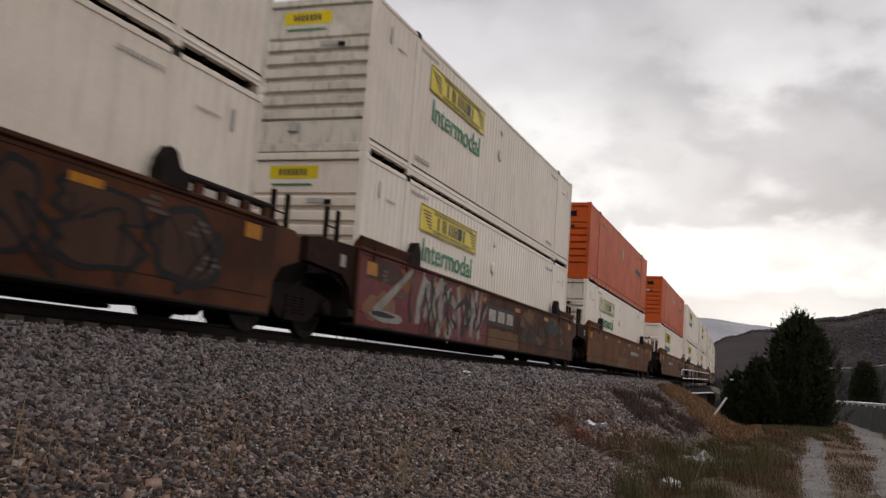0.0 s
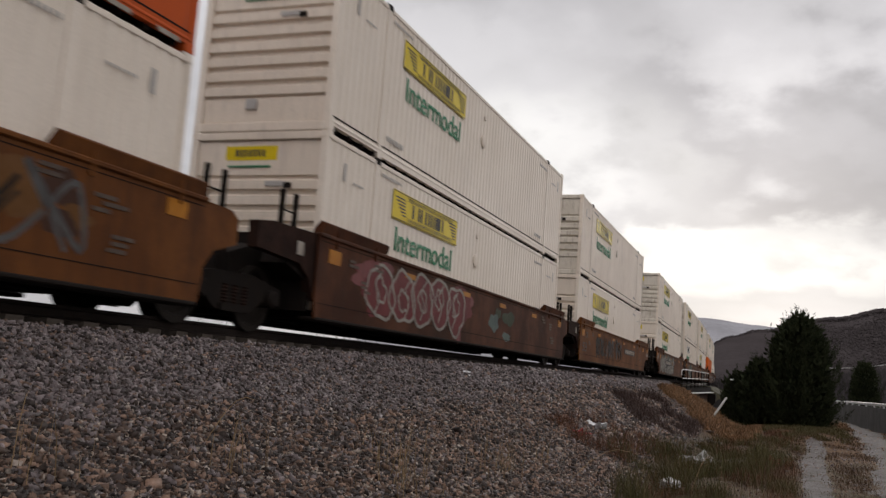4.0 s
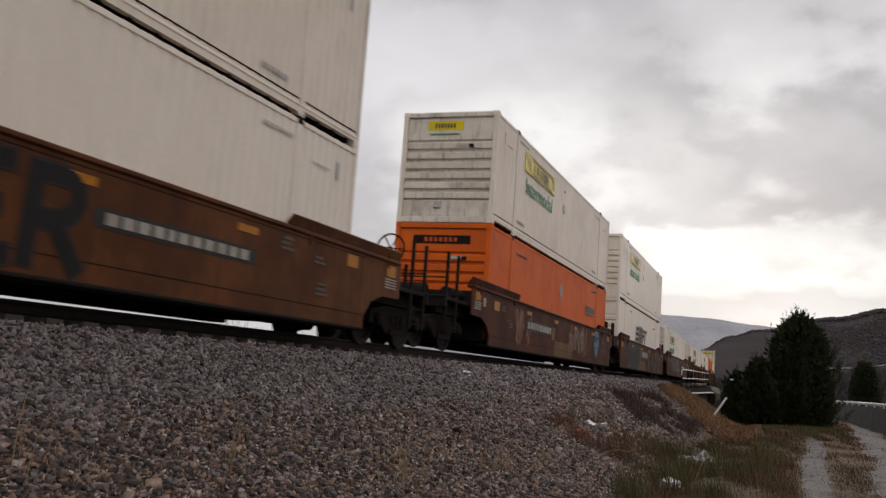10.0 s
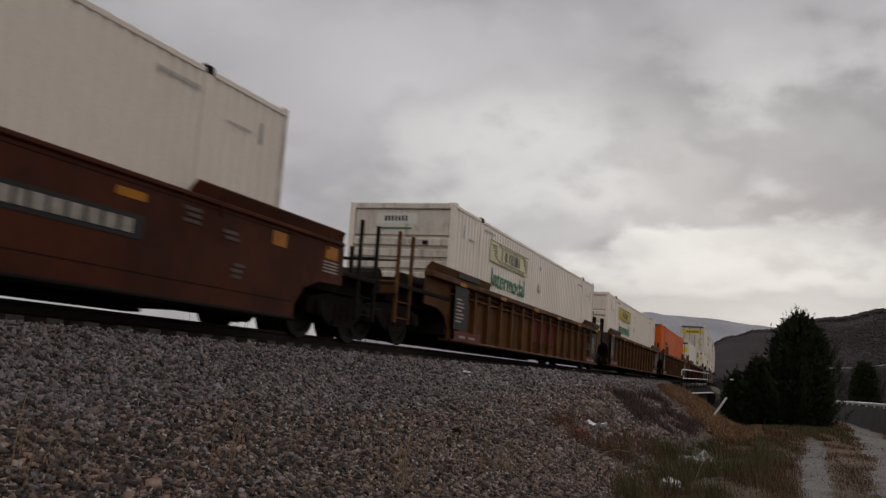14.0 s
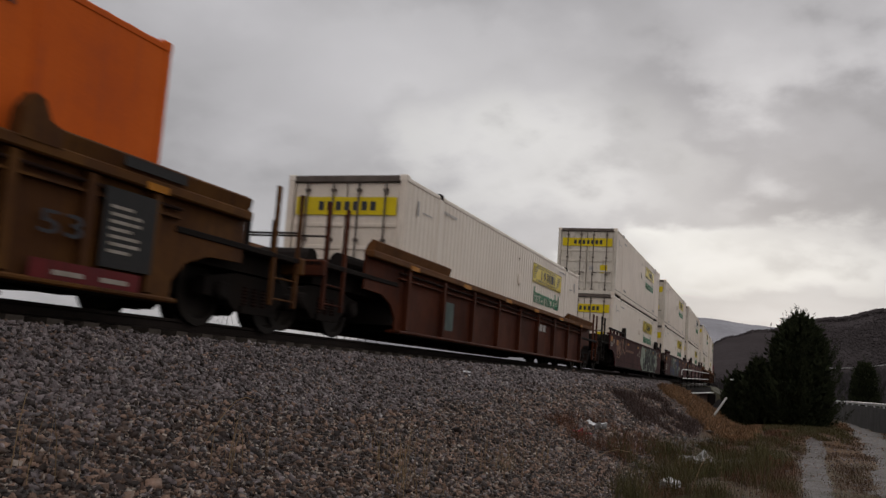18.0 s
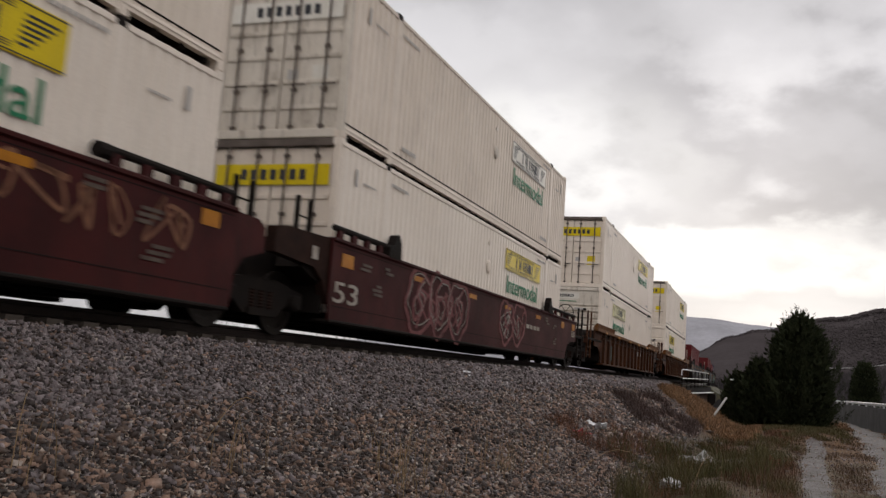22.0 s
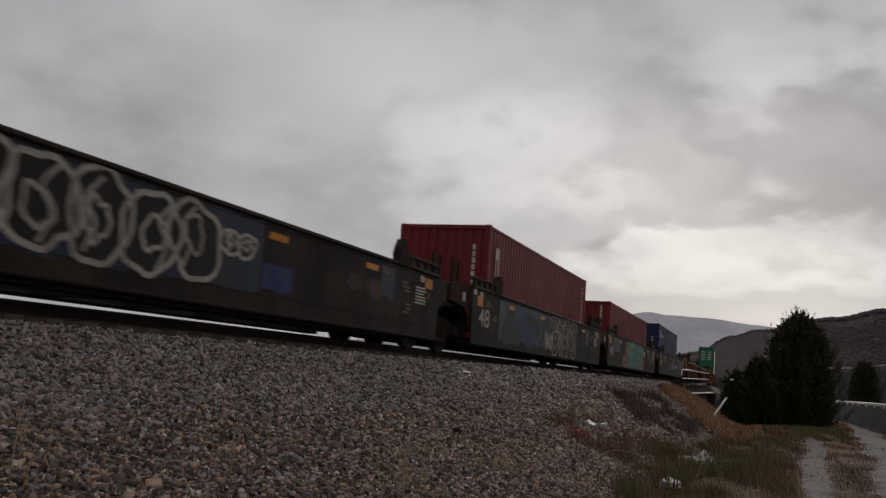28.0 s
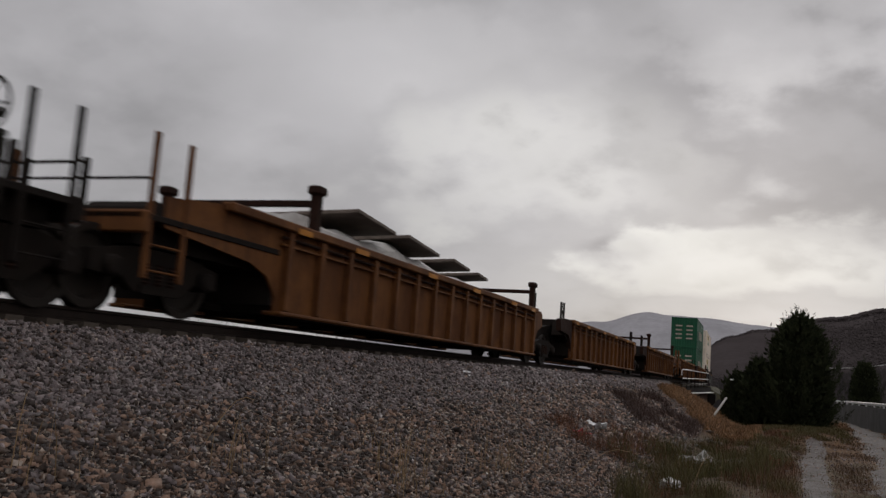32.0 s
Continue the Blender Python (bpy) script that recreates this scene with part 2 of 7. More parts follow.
SPRAY = {
    "brown": surface("brown_spray_paint", (0.0525, 0.0196, 0.0084), (0.035, 0.014, 0.007), 0.7, scale=2, spec=0.2, dirt=(0.03, 0.015, 0.01), dirt_amount=0.6, streak=0.55),
    "black": surface("black_spray_paint", (0.009, 0.008, 0.008), (0.016, 0.014, 0.013), 0.5, scale=4, spec=0.08),
    "white": surface("white_spray_paint", (0.28, 0.259, 0.224), (0.196, 0.182, 0.154), 0.6, scale=4, dirt=(0.03, 0.015, 0.01), dirt_amount=0.6, streak=0.55),
    "grey": surface("grey_spray_paint", (0.096, 0.093, 0.09), (0.06, 0.0588, 0.057), 0.55, scale=4, dirt=(0.03, 0.015, 0.01), dirt_amount=0.6, streak=0.55),
    "red": surface("red_spray_paint", (0.132, 0.0132, 0.0132), (0.09, 0.015, 0.0168), 0.5, scale=2, dirt=(0.03, 0.015, 0.01), dirt_amount=0.6, streak=0.55),
    "pink": surface("pink_spray_paint", (0.168, 0.051, 0.051), (0.132, 0.039, 0.039), 0.55, scale=3, dirt=(0.03, 0.015, 0.01), dirt_amount=0.6, streak=0.55),
    "teal": surface("teal_spray_paint", (0.0225, 0.1275, 0.09375), (0.03375, 0.1575, 0.1125), 0.5, scale=2, dirt=(0.03, 0.015, 0.01), dirt_amount=0.6, streak=0.55),
    "blue": surface("blue_spray_paint", (0.012, 0.021, 0.036), (0.017, 0.024, 0.032), 0.5, scale=2, dirt=(0.03, 0.015, 0.01), dirt_amount=0.6, streak=0.55),
    "sky": surface("light_blue_spray_paint", (0.036, 0.132, 0.204), (0.048, 0.168, 0.228), 0.5, scale=3, dirt=(0.03, 0.015, 0.01), dirt_amount=0.6, streak=0.55),
    "tan": surface("tan_patch_paint", (0.121, 0.055, 0.0143), (0.088, 0.0385, 0.011), 0.6, scale=2, dirt=(0.15, 0.07, 0.03), dirt_amount=0.5, streak=0.4),
    "flesh": surface("peach_spray_paint", (0.189, 0.084, 0.0455), (0.154, 0.07, 0.0385), 0.55, scale=3, dirt=(0.03, 0.015, 0.01), dirt_amount=0.6, streak=0.55),
    "olive": surface("green_spray_paint", (0.024, 0.036, 0.0144), (0.0176, 0.024, 0.012), 0.55, scale=2, dirt=(0.03, 0.015, 0.01), dirt_amount=0.6, streak=0.55),
    "yellow": YELLOW,
    "mint": surface("pale_mint_spray_paint", (0.27, 0.31, 0.25), (0.19, 0.22, 0.17), 0.6, scale=3, dirt=(0.03, 0.02, 0.014), dirt_amount=0.6, streak=0.5),
    "smoke": surface("smoky_grey_spray_paint", (0.026, 0.021, 0.018), (0.017, 0.014, 0.012), 0.6, scale=3, dirt=(0.03, 0.016, 0.01), dirt_amount=0.5, streak=0.4),
    "orange": surface("orange_spray_paint", (0.2, 0.07, 0.014), (0.13, 0.045, 0.012), 0.6, scale=3, dirt=(0.03, 0.015, 0.01), dirt_amount=0.6, streak=0.55),
    "cobalt": surface("cobalt_spray_paint", (0.02, 0.03, 0.085), (0.013, 0.02, 0.05), 0.6, scale=3, dirt=(0.02, 0.014, 0.012), dirt_amount=0.5, streak=0.5),
    "navy": surface("dark_navy_spray_paint", (0.02, 0.024, 0.034), (0.03, 0.026, 0.03), 0.6, scale=2, spec=0.1),
    "moss": surface("grey_green_spray_paint", (0.1, 0.13, 0.115), (0.05, 0.07, 0.065), 0.6, scale=3, spec=0.1),
}


# ---- mesh tools ----
class Solid:
    """Collects plain vertices and faces of one mesh."""

    def __init__(self):
        self.v, self.f = [], []

    def add(self, verts, faces):
        k = len(self.v)
        self.v += [tuple(p) for p in verts]
        self.f += [tuple(k + i for i in q) for q in faces]
        return self

    def box(self, x0, x1, y0, y1, z0, z1, c=0.0):
        """A box; c bevels its edges."""
        if not c:
            return self.add([(x, y, z) for x in (x0, x1) for y in (y0, y1) for z in (z0, z1)],
                            [(0, 1, 3, 2), (4, 6, 7, 5), (0, 4, 5, 1), (2, 3, 7, 6), (0, 2, 6, 4), (1, 5, 7, 3)])
        X, Y, Z = (x0, x1), (y0, y1), (z0, z1)
        verts, at = [], {}
        for i in (0, 1):
            for j in (0, 1):
                for k in (0, 1):
                    sx, sy, sz = 1 - 2 * i, 1 - 2 * j, 1 - 2 * k
                    for a, off in enumerate(((0, c, c), (c, 0, c), (c, c, 0))):
                        at[i, j, k, a] = len(verts)
                        verts.append((X[i] + sx * off[0], Y[j] + sy * off[1], Z[k] + sz * off[2]))
        F = []
        for i in (0, 1):
            F.append([at[i, j, k, 0] for j, k in ((0, 0), (1, 0), (1, 1), (0, 1))])
            F.append([at[j, i, k, 1] for j, k in ((0, 0), (1, 0), (1, 1), (0, 1))])
            F.append([at[j, k, i, 2] for j, k in ((0, 0), (1, 0), (1, 1), (0, 1))])
        for i in (0, 1):
            for j in (0, 1):
                F.append([at[i, j, 0, 0], at[i, j, 1, 0], at[i, j, 1, 1], at[i, j, 0, 1]])
                F.append([at[i, 0, j, 0], at[i, 1, j, 0], at[i, 1, j, 2], at[i, 0, j, 2]])
                F.append([at[0, i, j, 1], at[1, i, j, 1], at[1, i, j, 2], at[0, i, j, 2]])
                for k in (0, 1):
                    F.append([at[i, j, k, 0], at[i, j, k, 1], at[i, j, k, 2]])
        return self.add(verts, F)

    def slab_x(self, outline, x0, x1):
        """An outline of (y, z) pulled from x0 to x1."""
        n = len(outline)
        return self.add([(x0, y, z) for y, z in outline] + [(x1, y, z) for y, z in outline],
                        [tuple(range(n))[::-1], tuple(range(n, 2 * n))] + [(i, (i + 1) % n, n + (i + 1) % n, n + i) for i in range(n)])

    def slab_y(self, outline, y0, y1):
        """An outline of (x, z) pulled from y0 to y1."""
        n = len(outline)
        return self.add([(x, y0, z) for x, z in outline] + [(x, y1, z) for x, z in outline],
                        [tuple(range(n)), tuple(range(n, 2 * n))[::-1]] + [(i, n + i, n + (i + 1) % n, (i + 1) % n) for i in range(n)])

    def rod(self, a, b, r, n=8, r2=None):
        a, b = Vector(a), Vector(b)
        q = (b - a).to_track_quat("Z", "Y")
        r2 = r if r2 is None else r2
        ring = [(math.cos(2 * math.pi * i / n), math.sin(2 * math.pi * i / n)) for i in range(n)]
        vs = [a + q @ Vector((r * c, r * s, 0)) for c, s in ring] + [b + q @ Vector((r2 * c, r2 * s, 0)) for c, s in ring]
        return self.add(vs, [tuple(range(n))[::-1], tuple(range(n, 2 * n))] + [(i, (i + 1) % n, n + (i + 1) % n, n + i) for i in range(n)])

    def turn(self, profile, axis_at, n=20):
        """A profile of (x, radius) turned about the x axis through (0, y, z)."""
        y0, z0 = axis_at
        m = len(profile)
        vs = [(x, y0 + r * math.cos(2 * math.pi * i / n), z0 + r * math.sin(2 * math.pi * i / n)) for i in range(n) for x, r in profile]
        fs = [(i * m + j, i * m + j + 1, ((i + 1) % n) * m + j + 1, ((i + 1) % n) * m + j) for i in range(n) for j in range(m - 1)]
        return self.add(vs, fs)

    def mesh(self, name):
        me = bpy.data.meshes.new(name)
        me.from_pydata(self.v, [], self.f)
        bm = bmesh.new()
        bm.from_mesh(me)
        bmesh.ops.recalc_face_normals(bm, faces=bm.faces)
        bm.to_mesh(me)
        bm.free()
        return me


def part(name, solid, material, parent, label=""):
    me = solid.mesh(name) if isinstance(solid, Solid) else solid
    if not me.materials:
        me.materials.append(material)
    ob = new(name, me)
    ob.parent = parent
    if label:
        tagged(ob, label)
    return ob


def thing(name, label, category, group=""):
    return tagged(new(name), label, category, group)


LETTERS = {}


def words(text, size, depth=0.004):
    """A flat mesh of lettering in the built-in font, in the x-z plane, left edge and baseline at the origin."""
    key = (text, size)
    if key not in LETTERS:
        cu = bpy.data.curves.new("lettering", "FONT")
        cu.body, cu.size, cu.extrude, cu.offset = text, size, depth, 0.006 * size
        ob = bpy.data.objects.new("lettering", cu)
        scene.collection.objects.link(ob)
        bpy.context.view_layer.update()
        me = bpy.data.meshes.new_from_object(ob.evaluated_get(bpy.context.evaluated_depsgraph_get()))
        bpy.data.objects.remove(ob)
        me.transform(Matrix.Rotation(radians(90), 4, "X"))
        LETTERS[key] = me
    return LETTERS[key]


def lettering(text, material, parent, x, y, z, length, height, side=1, name="lettering", label=""):
    """Words on a side wall that faces +x (side 1: read along +y) or -x (side -1)."""
    me = words(text, 1.0).copy()
    xs = [v.co.x for v in me.vertices]
    zs = [v.co.z for v in me.vertices]
    sx, sz = length / (max(xs) - min(xs)), height / (max(zs) - min(zs))
    me.transform(Matrix.Diagonal((sx, 1, sz, 1)) @ Matrix.Translation((-min(xs), 0, -min(zs))))
    me.transform(Matrix.Translation((x, y, z)) @ Matrix.Rotation(radians(90 * side), 4, "Z"))
    return part(name, me, material, parent, label)


def bars(solid, side, x, y, z, length, height, widths, gap=0.3, slant=0.0):
    """Plain bars in place of a mark: letter-sized blocks from y onward along the reading direction."""
    total = sum(widths) + gap * (len(widths) - 1)
    u = length / total
    a = 0.0
    for w in widths:
        y0, y1 = y + side * a * u, y + side * (a + w) * u
        solid.slab_x([(y0, z), (y1, z), (y1 + side * slant, z + height), (y0 + side * slant, z + height)], x, x + side * 0.006)
        a += w + gap
    return solid


# ---- structure: ground ----
SHOULDER = RAIL - 0.26


def wall_x(y):
    """The line of the low wall that carries the highway."""
    return 6.7 - 0.044 * max(min(y, 150), -100)


def ground_z(q, y, x):
    """Height of the land: the ballast bank along the line, a ditch, the lane, the higher highway."""
    top = SHOULDER + RISE * max(y, -50)
    creek = min(max((y - 57) / 1.5, 0), 1) * min(max((96 - y) / 1.5, 0), 1)
    top += (-0.9 - top) * creek
    if q >= 0:
        base = 0.0
        base -= 0.22 * math.exp(-((x + 2.3) / 0.7) ** 2)
        far = min(max((y - 48) / 12, 0), 1)
        base -= 1.0 * far * math.exp(-((x + 5.0) / 3.5) ** 2) * (1 if y < 110 else math.exp(-(y - 110) / 40))
        w = min(max((x - wall_x(y) - 0.15) / 0.5, 0), 1)
        base += 0.8 * w
        lump = 0.05 * noise.noise((x * 0.8, y * 0.5, 0)) + 0.12 * noise.noise((x * 0.22, y * 0.2, 4))
        base += lump * (1 if x > -3.5 else 0.4) * (0.35 if 0 < x < 3 else 1)
    else:
        base = -0.6 + 0.3 * noise.noise((x * 0.05, y * 0.05, 2))
    if abs(q) < 2.0:
        h = top
    else:
        run = abs(q) - 2.0
        h = max(top - run / (2.05 if y < 30 else 1.75), base)
        k = 0.25
        d = (top - run / (2.05 if y < 30 else 1.75)) - base
        if abs(d) < k:
            h = base + max(d, 0) + (k - abs(d)) ** 2 / (4 * k)
        h += 0.03 * noise.noise((q * 1.5, y * 1.2, 7)) * min(run * 2, 1)
    if abs(q) < 2.0:
        h -= 0.05 * (abs(q) < 0.65)
    dist = math.hypot(x, y)
    if dist > 150:
        h *= max(0, 1 - (dist - 150) / 150)
    return h


def spaced(lo, hi, fine, grow):
    out, a, d = [], lo, fine
    while a < hi:
        out.append(a)
        a += d
        d *= grow
    return out + [hi]


def build_ground():
    qs = sorted(set([-v for v in spaced(9, 2600, 1.5, 1.25)] + [-9, -7.5, -6, -5, -4, -3, -2.4, -2, -1.2, -0.65, -0.3, 0.3, 0.65, 1.2, 1.7, 2.0]
                    + list(np.arange(2.15, 15, 0.22)) + spaced(15, 40, 0.5, 1.12) + spaced(42, 2600, 4, 1.3)))
    ys = sorted(set([-v for v in spaced(2, 2600, 1.5, 1.25)] + list(np.arange(-2, 30, 0.35)) + list(np.arange(30, 130, 1.0)) + spaced(130, 2800, 2, 1.2)))
    vs, acr = [], []
    for y in ys:
        for q in qs:
            x = (XC if y > 400 else track_x(y)) + q
            vs.append((x, y, ground_z(q, y, x)))
            acr.append(q)
    n = len(qs)
    fs = [(j * n + i, j * n + i + 1, (j + 1) * n + i + 1, (j + 1) * n + i) for j in range(len(ys) - 1) for i in range(n - 1)]
    me = bpy.data.meshes.new("ground")
    me.from_pydata(vs, [], fs)
    at = me.attributes.new("across", "FLOAT", "POINT")
    at.data.foreach_set("value", acr)
    me.polygons.foreach_set("use_smooth", [True] * len(me.polygons))
    return tagged(new("ground", me), "wet ballast bank, weedy ditch and rough winter grass", "ground", kind="structure")


def ground_material():
    m = bpy.data.materials.new("bank_and_grass")
    m.use_nodes = True
    nt = m.node_tree
    b, L = nt.nodes["Principled BSDF"], nt.links.new
    tc = nt.nodes.new("ShaderNodeTexCoord")
    at = nt.nodes.new("ShaderNodeAttribute")
    at.attribute_name = "across"

    def tex(scale, detail=6.0, rough=0.6):
        n = nt.nodes.new("ShaderNodeTexNoise")
        n.inputs["Scale"].default_value, n.inputs["Detail"].default_value, n.inputs["Roughness"].default_value = scale, detail, rough
        L(tc.outputs["Object"], n.inputs["Vector"])
        return n.outputs["Fac"]

    def rng(src, a, c, lo=0.0, hi=1.0):
        n = nt.nodes.new("ShaderNodeMapRange")
        for i, v in ((1, a), (2, c), (3, lo), (4, hi)):
            n.inputs[i].default_value = v
        L(src, n.inputs[0])
        return n.outputs[0]

    def mth(op, a, c):
        n = nt.nodes.new("ShaderNodeMath")
        n.operation = op
        for i, v in ((0, a), (1, c)):
            if isinstance(v, float):
                n.inputs[i].default_value = v
            else:
                L(v, n.inputs[i])
        return n.outputs[0]

    def mix(f, a, c):
        n = nt.nodes.new("ShaderNodeMix")
        n.data_type = "RGBA"
        L(f, n.inputs[0])
        for i, v in ((6, a), (7, c)):
            if isinstance(v, tuple):
                n.inputs[i].default_value = (*v, 1)
            else:
                L(v, n.inputs[i])
        return n.outputs[2]

    vor = nt.nodes.new("ShaderNodeTexVoronoi")
    vor.inputs["Scale"].default_value = 17.0
    L(tc.outputs["Object"], vor.inputs["Vector"])
    sepc = nt.nodes.new("ShaderNodeSeparateColor")
    L(vor.outputs["Color"], sepc.inputs[0])
    stone = mix(rng(sepc.outputs[0], 0.0, 1.0), (0.026, 0.021, 0.02), (0.066, 0.055, 0.053))
    soil = mix(rng(tex(2.5), 0.35, 0.65), (0.04, 0.025, 0.016), (0.085, 0.056, 0.036))
    grass = mix(rng(tex(0.9), 0.4, 0.62), (0.06, 0.038, 0.02), (0.045, 0.042, 0.016))
    edge = mth("ADD", at.outputs["Fac"], rng(tex(0.7), 0.2, 0.8, -0.9, 0.9))
    low = mix(rng(tex(1.3), 0.4, 0.6), soil, grass)
    rusty = mix(rng(sepc.outputs[1], 0.0, 1.0), (0.02, 0.0125, 0.0085), (0.06, 0.037, 0.025))
    stone = mix(rng(edge, 3.4, 4.1), stone, rusty)
    col = mix(rng(edge, 5.6, 6.6), stone, low)
    geo = nt.nodes.new("ShaderNodeNewGeometry")
    sp = nt.nodes.new("ShaderNodeSeparateXYZ")
    L(geo.outputs["Position"], sp.inputs[0])
    fary = mth("ADD", sp.outputs["Y"], rng(tex(0.5), 0.2, 0.8, -8.0, 8.0))
    straw = mix(rng(tex(1.7), 0.35, 0.65), (0.1, 0.052, 0.02), (0.055, 0.032, 0.016))
    col = mix(mth("MULTIPLY", rng(mth("ADD", fary, mth("MULTIPLY", at.outputs["Fac"], 2.0)), 44.0, 52.0), rng(edge, 2.4, 3.0)), col, straw)
    wild = mix(rng(tex(0.2), 0.4, 0.6), (0.05, 0.04, 0.022), (0.03, 0.03, 0.016))
    col = mix(rng(sp.outputs["Y"], 60.0, 90.0), col, wild)
    L(col, b.inputs["Base Color"])
    b.inputs["Roughness"].default_value = 0.85
    b.inputs["Specular IOR Level"].default_value = 0.1
    bp = nt.nodes.new("ShaderNodeBump")
    bp.inputs["Strength"].default_value, bp.inputs["Distance"].default_value = 0.6, 0.04
    L(mth("ADD", vor.outputs["Distance"], tex(30.0)), bp.inputs["Height"]), L(bp.outputs[0], b.inputs["Normal"])
    return m


ground = build_ground()
ground.data.materials.append(ground_material())


# ---- structure: track ----
def along(profile, ys, offset=0.0, up=0.0):
    """A profile of (x, z) swept along the line."""
    s = Solid()
    n = len(profile)
    for y in ys:
        a = math.atan(2 * BEND * max(y, 0.0))
        cx, z0 = track_x(y), RAIL + RISE * y + up
        for x, z in profile:
            q = x + offset
            s.v.append((cx + q * math.cos(a), y + q * math.sin(a), z0 + z))
    for j in range(len(ys) - 1):
        for i in range(n):
            s.f.append((j * n + i, j * n + (i + 1) % n, (j + 1) * n + (i + 1) % n, (j + 1) * n + i))
    return s


LINE = list(range(-60, 100, 4)) + list(range(100, 720, 10))
RAIL_SHAPE = [(-0.036, 0.0), (0.036, 0.0), (0.037, -0.035), (0.012, -0.05), (0.009, -0.13), (0.07, -0.155), (0.07, -0.17),
              (-0.07, -0.17), (-0.07, -0.155), (-0.009, -0.13), (-0.012, -0.05), (-0.037, -0.035)]
RAIL_STEEL = surface("rail_steel", (0.018, 0.013, 0.011), (0.03, 0.022, 0.018), 0.7, 0.0, scale=6, bump=0.2)
TIE_WOOD = surface("creosoted_tie", (0.045, 0.037, 0.03), (0.08, 0.065, 0.052), 0.85, scale=4, bump=0.5, fine=25)
for off in (-0.755, 0.755):
    tagged(part("rail", along(RAIL_SHAPE, LINE, off), RAIL_STEEL, None), "worn steel running rail on timber ties", "rail", "rails of the line", "structure")
ties = Solid()
for k in range(-40, 360):
    y = k * 0.53
    a = math.atan(2 * BEND * max(y, 0.0))
    m4 = Matrix.Translation((track_x(y), y, RAIL + RISE * y)) @ Matrix.Rotation(a, 4, "Z")
    b = Solid().box(-1.3, 1.3, -0.115, 0.115, -0.35, -0.172)
    ties.add([m4 @ Vector(v) for v in b.v], b.f)
tagged(part("ties", ties, TIE_WOOD, None), "dark timber ties set in the ballast", "railway ties", kind="stuff")


# ---- structure: lane, highway, bridge ----
DIRT = surface("wet_dirt_lane", (0.085, 0.075, 0.07), (0.05, 0.041, 0.037), 0.7, scale=2.2, spread=0.35, dirt=(0.035, 0.024, 0.015), dirt_amount=0.75, bump=0.7, fine=22, spec=0.06)
ASPHALT = surface("wet_asphalt", (0.05, 0.05, 0.052), (0.035, 0.035, 0.037), 0.35, scale=2, bump=0.2)
CONCRETE = surface("stained_concrete", (0.05, 0.047, 0.046), (0.03, 0.028, 0.028), 0.8, scale=1.2, dirt=(0.03, 0.028, 0.025), dirt_amount=0.6, streak=0.6, bump=0.3)
WHITE_PIPE = surface("weathered_white_paint", (0.7, 0.69, 0.66), (0.55, 0.53, 0.5), 0.5, scale=5, bump=0.1)


def lay(x):
    return lambda y: x


def strip(name, left, right, ys, material, label, lift=0.012, n=8, seed=0, ragged=0.18):
    """A strip that follows the ground, with ragged edges."""
    s = Solid()
    for y in ys:
        for i in range(n + 1):
            a = i / n
            x = left(y) * (1 - a) + right(y) * a
            if i in (0, n):
                x += ragged * noise.noise((y * 0.9, i * 3.1 + seed, 1)) * 2
            edge = 0.02 if i in (0, n) else 0
            s.v.append((x, y, ground_z(x - track_x(y), y, x) + lift - edge))
    m = n + 1
    s.f += [(j * m + i, j * m + i + 1, (j + 1) * m + i + 1, (j + 1) * m + i) for j in range(len(ys) - 1) for i in range(n)]
    ob = part(name, s, material, None)
    ob.data.polygons.foreach_set("use_smooth", [True] * len(ob.data.polygons))
    return tagged(ob, label, "road", kind="structure")


def lane_a(y):
    """Edges of the narrow wheel track."""
    w = 0.06 * math.sin(y * 0.45)
    shut = min(max((41 - y) / 3, 0), 1)
    l, r = float(np.interp(y, (0, 17, 38), (0.0, 0.06, 0.36))) + w, float(np.interp(y, (0, 17, 38), (0.5, 0.62, 1.05))) + 0.7 * w
    return (l + r) / 2 - (r - l) / 2 * shut, (l + r) / 2 + (r - l) / 2 * shut


def lane_b(y):
    """Edges of the broad stony track."""
    w = 0.09 * math.sin(y * 0.5) + 0.05 * math.sin(y * 1.3)
    return float(np.interp(y, (0, 18.8, 26.7, 41.7, 64, 72), (0.7, 1.3, 1.86, 2.4, 2.85, 3.3))) + w, float(np.interp(y, (0, 30, 50, 64, 72), (2.7, 3.6, 4.1, 4.15, 4.1))) + 0.5 * w


strip("road", lambda y: lane_a(y)[0], lambda y: lane_a(y)[1], list(np.arange(-8, 41, 0.3)), DIRT, "wet pale dirt wheel track of a lane", seed=1, ragged=0.09)
strip("road", lambda y: lane_b(y)[0], lambda y: lane_b(y)[1], list(np.arange(-8, 72, 0.3)), DIRT, "broad wet stony dirt track of a lane", seed=2, ragged=0.2)

HY = list(range(-120, 200, 5))
hw_s = Solid()
for y in HY:
    for dx, z in ((0.4, 0.8), (0.4, 0.86), (8.6, 0.9), (8.6, 0.8)):
        hw_s.v.append((wall_x(y) + dx, y, z))
for j in range(len(HY) - 1):
    hw_s.f += [(j * 4 + i, j * 4 + i + 1, j * 4 + i + 5, j * 4 + i + 4) for i in range(3)]
tagged(part("highway", hw_s, ASPHALT, None), "wet asphalt highway on a low wall", "road", kind="structure")
wl_s = Solid()
for y in HY:
    for dx, z in ((0.0, -0.8), (0.0, 1.3), (0.3, 1.3), (0.3, -0.8)):
        wl_s.v.append((wall_x(y) + dx, y, z))
for j in range(len(HY) - 1):
    wl_s.f += [(j * 4 + i, j * 4 + (i + 1) % 4, (j + 1) * 4 + (i + 1) % 4, (j + 1) * 4 + i) for i in range(4)]
